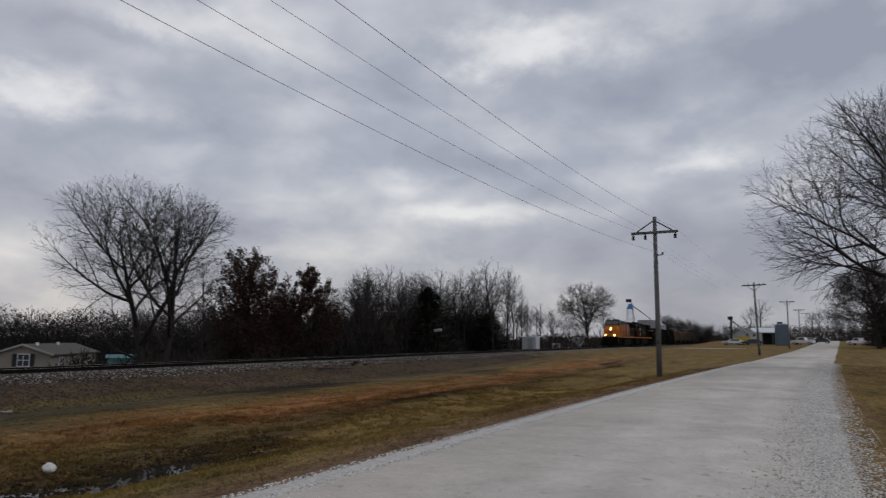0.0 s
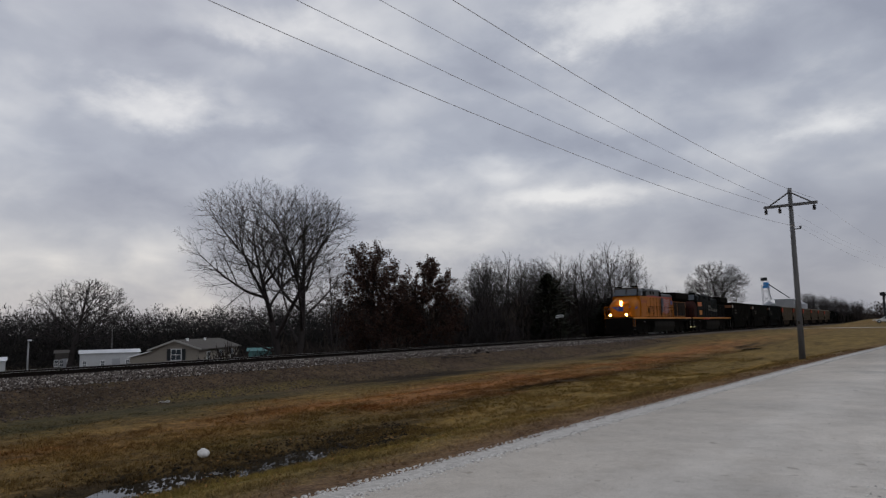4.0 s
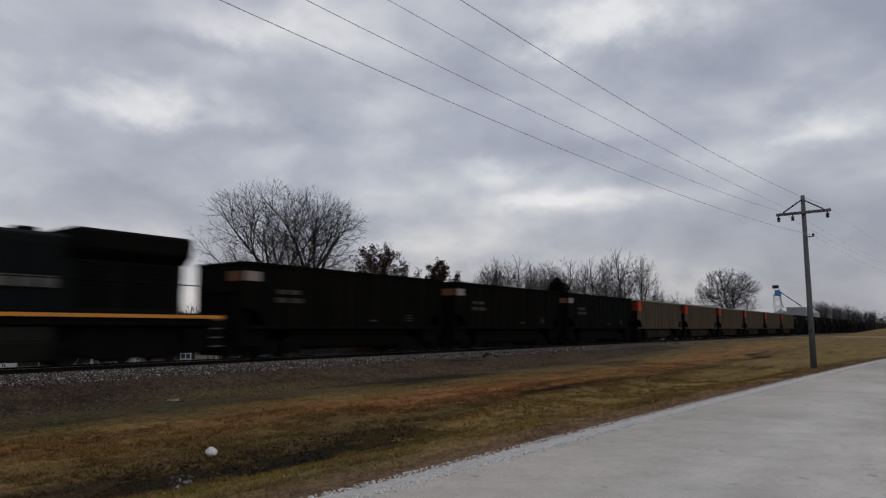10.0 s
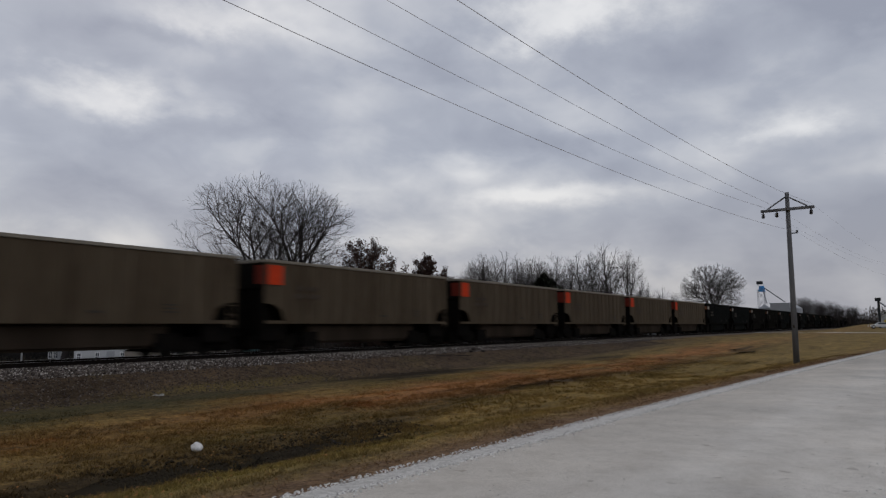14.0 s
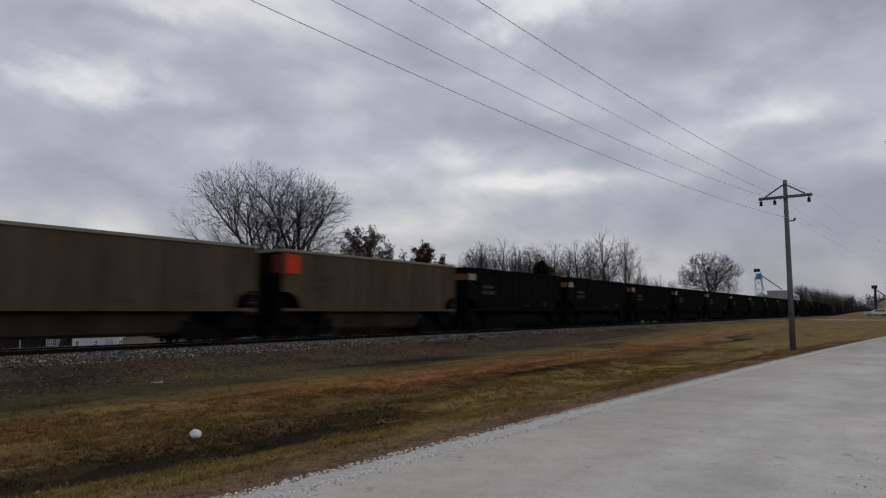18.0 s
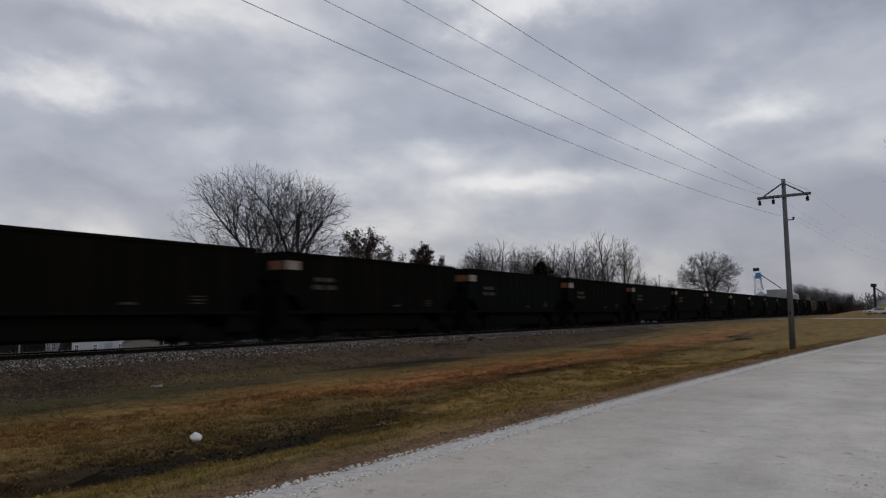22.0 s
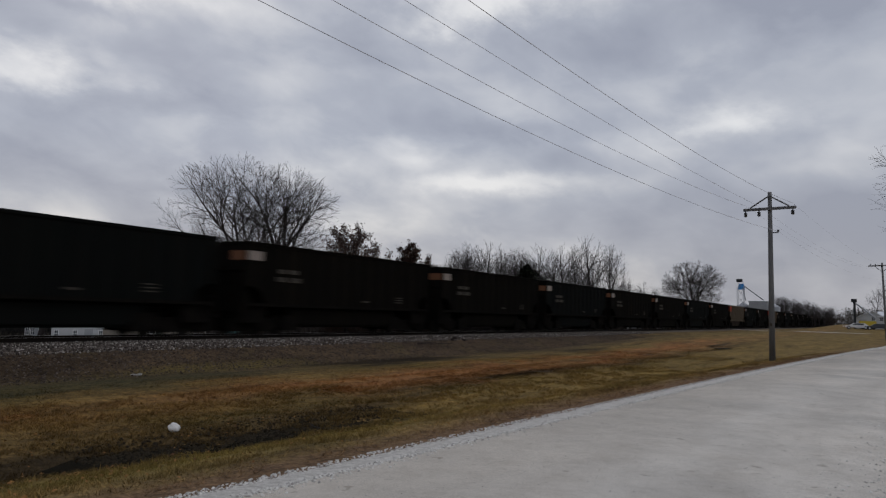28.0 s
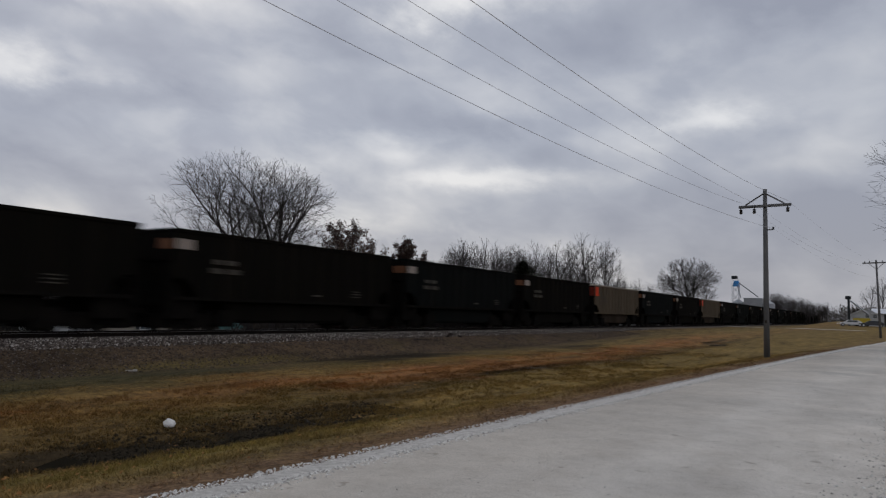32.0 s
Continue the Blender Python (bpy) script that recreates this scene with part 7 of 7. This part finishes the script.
for x, y, ln, turn in ((-22.4, 33.0, 2.0, 4), (-22.2, 34.6, 1.1, -9), (-10.3, 11.0, 0.7, 60)):
    stick = Shape()
    for i in range(5):
        a, b = -ln / 2 + ln * i / 5, -ln / 2 + ln * (i + 1) / 5
        stick.tube((0.03 * math.sin(i * 1.7), a, 0.02), (0.03 * math.sin((i + 1) * 1.7), b, 0.02), 0.035 - 0.004 * i, 0.031 - 0.004 * i, 7)
    litter_piece("fallen_branch", stick, M_BARK, x, y, turn, "dark broken branch lying on the bank", "branch")


def wet_ditch(r):
    y = r.uniform(6.2, 14.0)
    return road_left(y) - 5.6 + r.gauss(0, 0.55), y


stones("mud_lumps", "wet lumps of mud and matted grass in the ditch water", 2600, wet_ditch, 0.012, 0.05, 67, M_MUD, 0.6, WATER_Z - 0.01)
TW = random.Random(5)


def weed_tuft(x, y, h, label):
    s = Shape()
    for i in range(160):
        a, r0 = TW.uniform(0, 6.283), TW.uniform(0, 0.12)
        lx, ly, hh = TW.gauss(0, 0.35) * h, TW.gauss(0, 0.35) * h, h * TW.uniform(0.5, 1.1)
        px, py = math.cos(a) * r0, math.sin(a) * r0
        k = len(s.v)
        s.v += [(px - 0.006, py, -0.02), (px + 0.006, py + 0.004, -0.02), (px + lx, py + ly, hh)]
        s.f.append((k, k + 1, k + 2))
    ob = tagged(new("weed_tuft", s.mesh("weed_tuft", M_BRUSH)), label, "weed", "bank weeds")
    ob.matrix_basis = pose(x, y, land(x, y))


for x, y, h in ((-22.9, 36.9, 0.22), (-22.7, 36.2, 0.17), (-22.6, 37.5, 0.14)):
    weed_tuft(x, y, h, "dark dead weed tuft on the bank")


def road_edge(r):
    y = near_y(r, 2.5, 60)
    return (road_left(y) + 0.13 + max(-0.28, min(0.6, r.gauss(0.02, 0.15))), y)


def road_edge_right(r):
    y = near_y(r, 5, 60)
    return (road_right(y) - 0.42 + max(-1.2, min(0.8, r.gauss(0, 0.36))), y)


strip = Shape()
ER = random.Random(66)
rows_y = [2.0 * 1.012 ** i for i in range(330)]
for y in rows_y:
    x0 = road_left(y)
    for k in range(4):
        x = x0 - 0.10 + 0.165 * k + (ER.gauss(0, 0.03) if k in (0, 3) else 0)
        strip.v.append((x, y, max(land(x, y), road_top(x, y)) + (0.018 if k in (1, 2) else -0.010)))
strip.f = [(4 * i + k, 4 * i + k + 1, 4 * i + k + 5, 4 * i + k + 4) for i in range(len(rows_y) - 1) for k in range(3)]
tagged(new("road_shoulder", strip.mesh("road_shoulder", M_SHOULDER)), "narrow band of clean white gravel edging the road", "road edge", kind="structure")
stones("road_edge_gravel", "loose white gravel along the road edge", 34000, road_edge, 0.007, 0.020, 63, M_GRAVEL)
stones("road_edge_gravel", "loose white gravel along the road edge", 42000, road_edge_right, 0.006, 0.017, 64, M_GRAVEL)


def on_road(r):
    y = near_y(r, 3.5, 34)
    return road_left(y) + 0.2 + 5.6 * r.random(), y


stones("road_pebbles", "loose pebbles and chips scattered on the pale road", 2600, on_road, 0.003, 0.008, 65, M_PEBBLE)


def blades(name, label, n, where, lo, hi, seed, material, width=0.0045):
    rnd = random.Random(seed)
    s = Shape()
    for i in range(n):
        x, y = where(rnd)
        z, h, a = land(x, y), rnd.uniform(lo, hi), rnd.uniform(0, 6.283)
        w = width * rnd.uniform(0.6, 1.4) * (1 + math.hypot(x, y) / 14)
        lx, ly = rnd.gauss(0, 1.9) * h, rnd.gauss(0, 1.9) * h
        k = len(s.v)
        dx, dy = math.cos(a) * w, math.sin(a) * w
        s.v += [(x - dx, y - dy, z - 0.01), (x + dx, y + dy, z - 0.01), (x + lx, y + ly, z + h)]
        s.f.append((k, k + 1, k + 2))
    return tagged(new(name, s.mesh(name, material)), label, "grass", kind="stuff")


def verge(r):
    while True:
        y = near_y(r, 2.0, 48)
        x = road_left(y) - 0.35 - 14.5 * r.random() ** 1.1
        if abs(road_left(y) - 5.6 - x) > 0.35 + 0.3 * r.random() and noise.noise((x * 0.45, y * 0.3, 2)) + 0.8 * noise.noise((x * 2.2, y * 1.6, 5)) > -0.15:
            return x, y


def red_band(r):
    while True:
        y = near_y(r, 3, 62)
        x = -13.5 + 0.02 * y + r.gauss(0, 1.5)
        if x < road_left(y) - 2 and noise.noise((x * 0.5, y * 0.25, 4)) > -0.25:
            return x, y


def right_verge(r):
    y = near_y(r, 7, 60)
    return road_right(y) + 0.5 + 9 * r.random(), y


blades("verge_grass", "short dry winter grass in tan and olive", 100000, verge, 0.015, 0.055, 71, M_GRASS_BLADE)
blades("red_grass", "rusty red-brown bunch grass", 20000, red_band, 0.02, 0.06, 72, M_GRASS_BLADE)
blades("right_verge_grass", "short dry winter grass", 18000, right_verge, 0.015, 0.05, 73, M_GRASS_BLADE)


def tufts(name, label, n, where, lo, hi, seed, material):
    """Small clumps of upright and bent blades."""
    rnd = random.Random(seed)
    s = Shape()
    for i in range(n):
        x, y = where(rnd)
        z, big = land(x, y), rnd.uniform(lo, hi)
        far = 1 + math.hypot(x, y) / 14
        for j in range(8):
            px, py, h = x + rnd.gauss(0, 0.035), y + rnd.gauss(0, 0.035), big * rnd.uniform(0.5, 1.1)
            a, w = rnd.uniform(0, 6.283), 0.004 * far * rnd.uniform(0.6, 1.4)
            k = len(s.v)
            s.v += [(px - math.cos(a) * w, py - math.sin(a) * w, z - 0.01), (px + math.cos(a) * w, py + math.sin(a) * w, z - 0.01), (px + rnd.gauss(0, 0.6) * h, py + rnd.gauss(0, 0.6) * h, z + h)]
            s.f.append((k, k + 1, k + 2))
    return tagged(new(name, s.mesh(name, material)), label, "grass", kind="stuff")


def in_water(r):
    while True:
        y = r.uniform(6.4, 13.6)
        x = road_left(y) - 5.4 + r.gauss(0, 0.5)
        if noise.noise((x * 1.6, y * 1.1, 31)) > 0.0:
            return x, y


def ditch_side(r):
    while True:
        y = near_y(r, 2.5, 34)
        x = road_left(y) - 1.2 - 10.5 * r.random()
        wet = abs(road_left(y) - 5.6 - x) < 0.8 and 6 < y < 14
        if noise.noise((x * 0.9, y * 0.6, 12)) + 0.5 * noise.noise((x * 3, y * 2, 15)) > (0.0 if wet else -0.05):
            return x, y


tufts("water_tufts", "matted dark grass clumps standing in the ditch water", 1300, in_water, 0.04, 0.11, 75, M_GRASS_BLADE)
tufts("ditch_tufts", "clumps of brown and olive winter grass round the ditch", 15000, ditch_side, 0.03, 0.10, 74, M_GRASS_BLADE)
lr = random.Random(81)
lit = Shape()
for i in range(1100):
    y = near_y(lr, 3, 30)
    x = road_left(y) - 4.5 + lr.gauss(0, 2.6)
    if x > road_left(y) - 0.6:
        continue
    z, a, s0 = land(x, y) + 0.035, lr.uniform(0, 6.283), lr.uniform(0.012, 0.028)
    k = len(lit.v)
    for j in range(4):
        q = a + j * 1.571
        lit.v.append((x + math.cos(q) * s0 * (1.4 if j % 2 else 0.8), y + math.sin(q) * s0 * (1.4 if j % 2 else 0.8), z + lr.uniform(0, 0.03)))
    lit.f.append((k, k + 1, k + 2, k + 3))
tagged(new("fallen_leaves", lit.mesh("fallen_leaves", M_LEAF_LITTER)), "scattered orange-brown fallen leaves", "leaves", kind="stuff")


# ---- what moves ----
def along(t):
    """Where the first hopper's front stands at t."""
    for (a, p), (b, q) in zip(TRAIN, TRAIN[1:]):
        if t <= b:
            return p + (q - p) * (t - a) / (b - a)
    return TRAIN[-1][1]


def motions():
    for ob, off in MOVERS:
        walk(ob, [(t, pose(TRACK_X, s + off, RAIL_Z)) for t, s in TRAIN])
    # every wheelset rolls with the train; those of one size share one set of keys
    rolled = {}
    for ob in bpy.data.objects:
        if ob.name.split(".")[0] != "wheelset":
            continue
        r = 0.53 if ob.parent.parent in (loco_1, loco_2) else 0.457
        if r not in rolled:
            rows, last = [], TRAIN[-1][0] * FPS
            for i in range(last + 1):
                t = i / FPS
                rows.append((t, pose(0, 0, 0, math.degrees((TRAIN[0][1] - along(t)) / r), 0, 0)))
            walk(ob, rows)
            rolled[r] = ob.animation_data
        else:
            ob.rotation_mode = "QUATERNION"
            keys = ob.animation_data_create()
            keys.action = rolled[r].action
            keys.action_slot = rolled[r].action_slot
    walk(clouds, [(t, pose(DRIFT[0] * t / 32, DRIFT[1] * t / 32, 0)) for t in (0, 8, 16, 24, 32)])


motions()
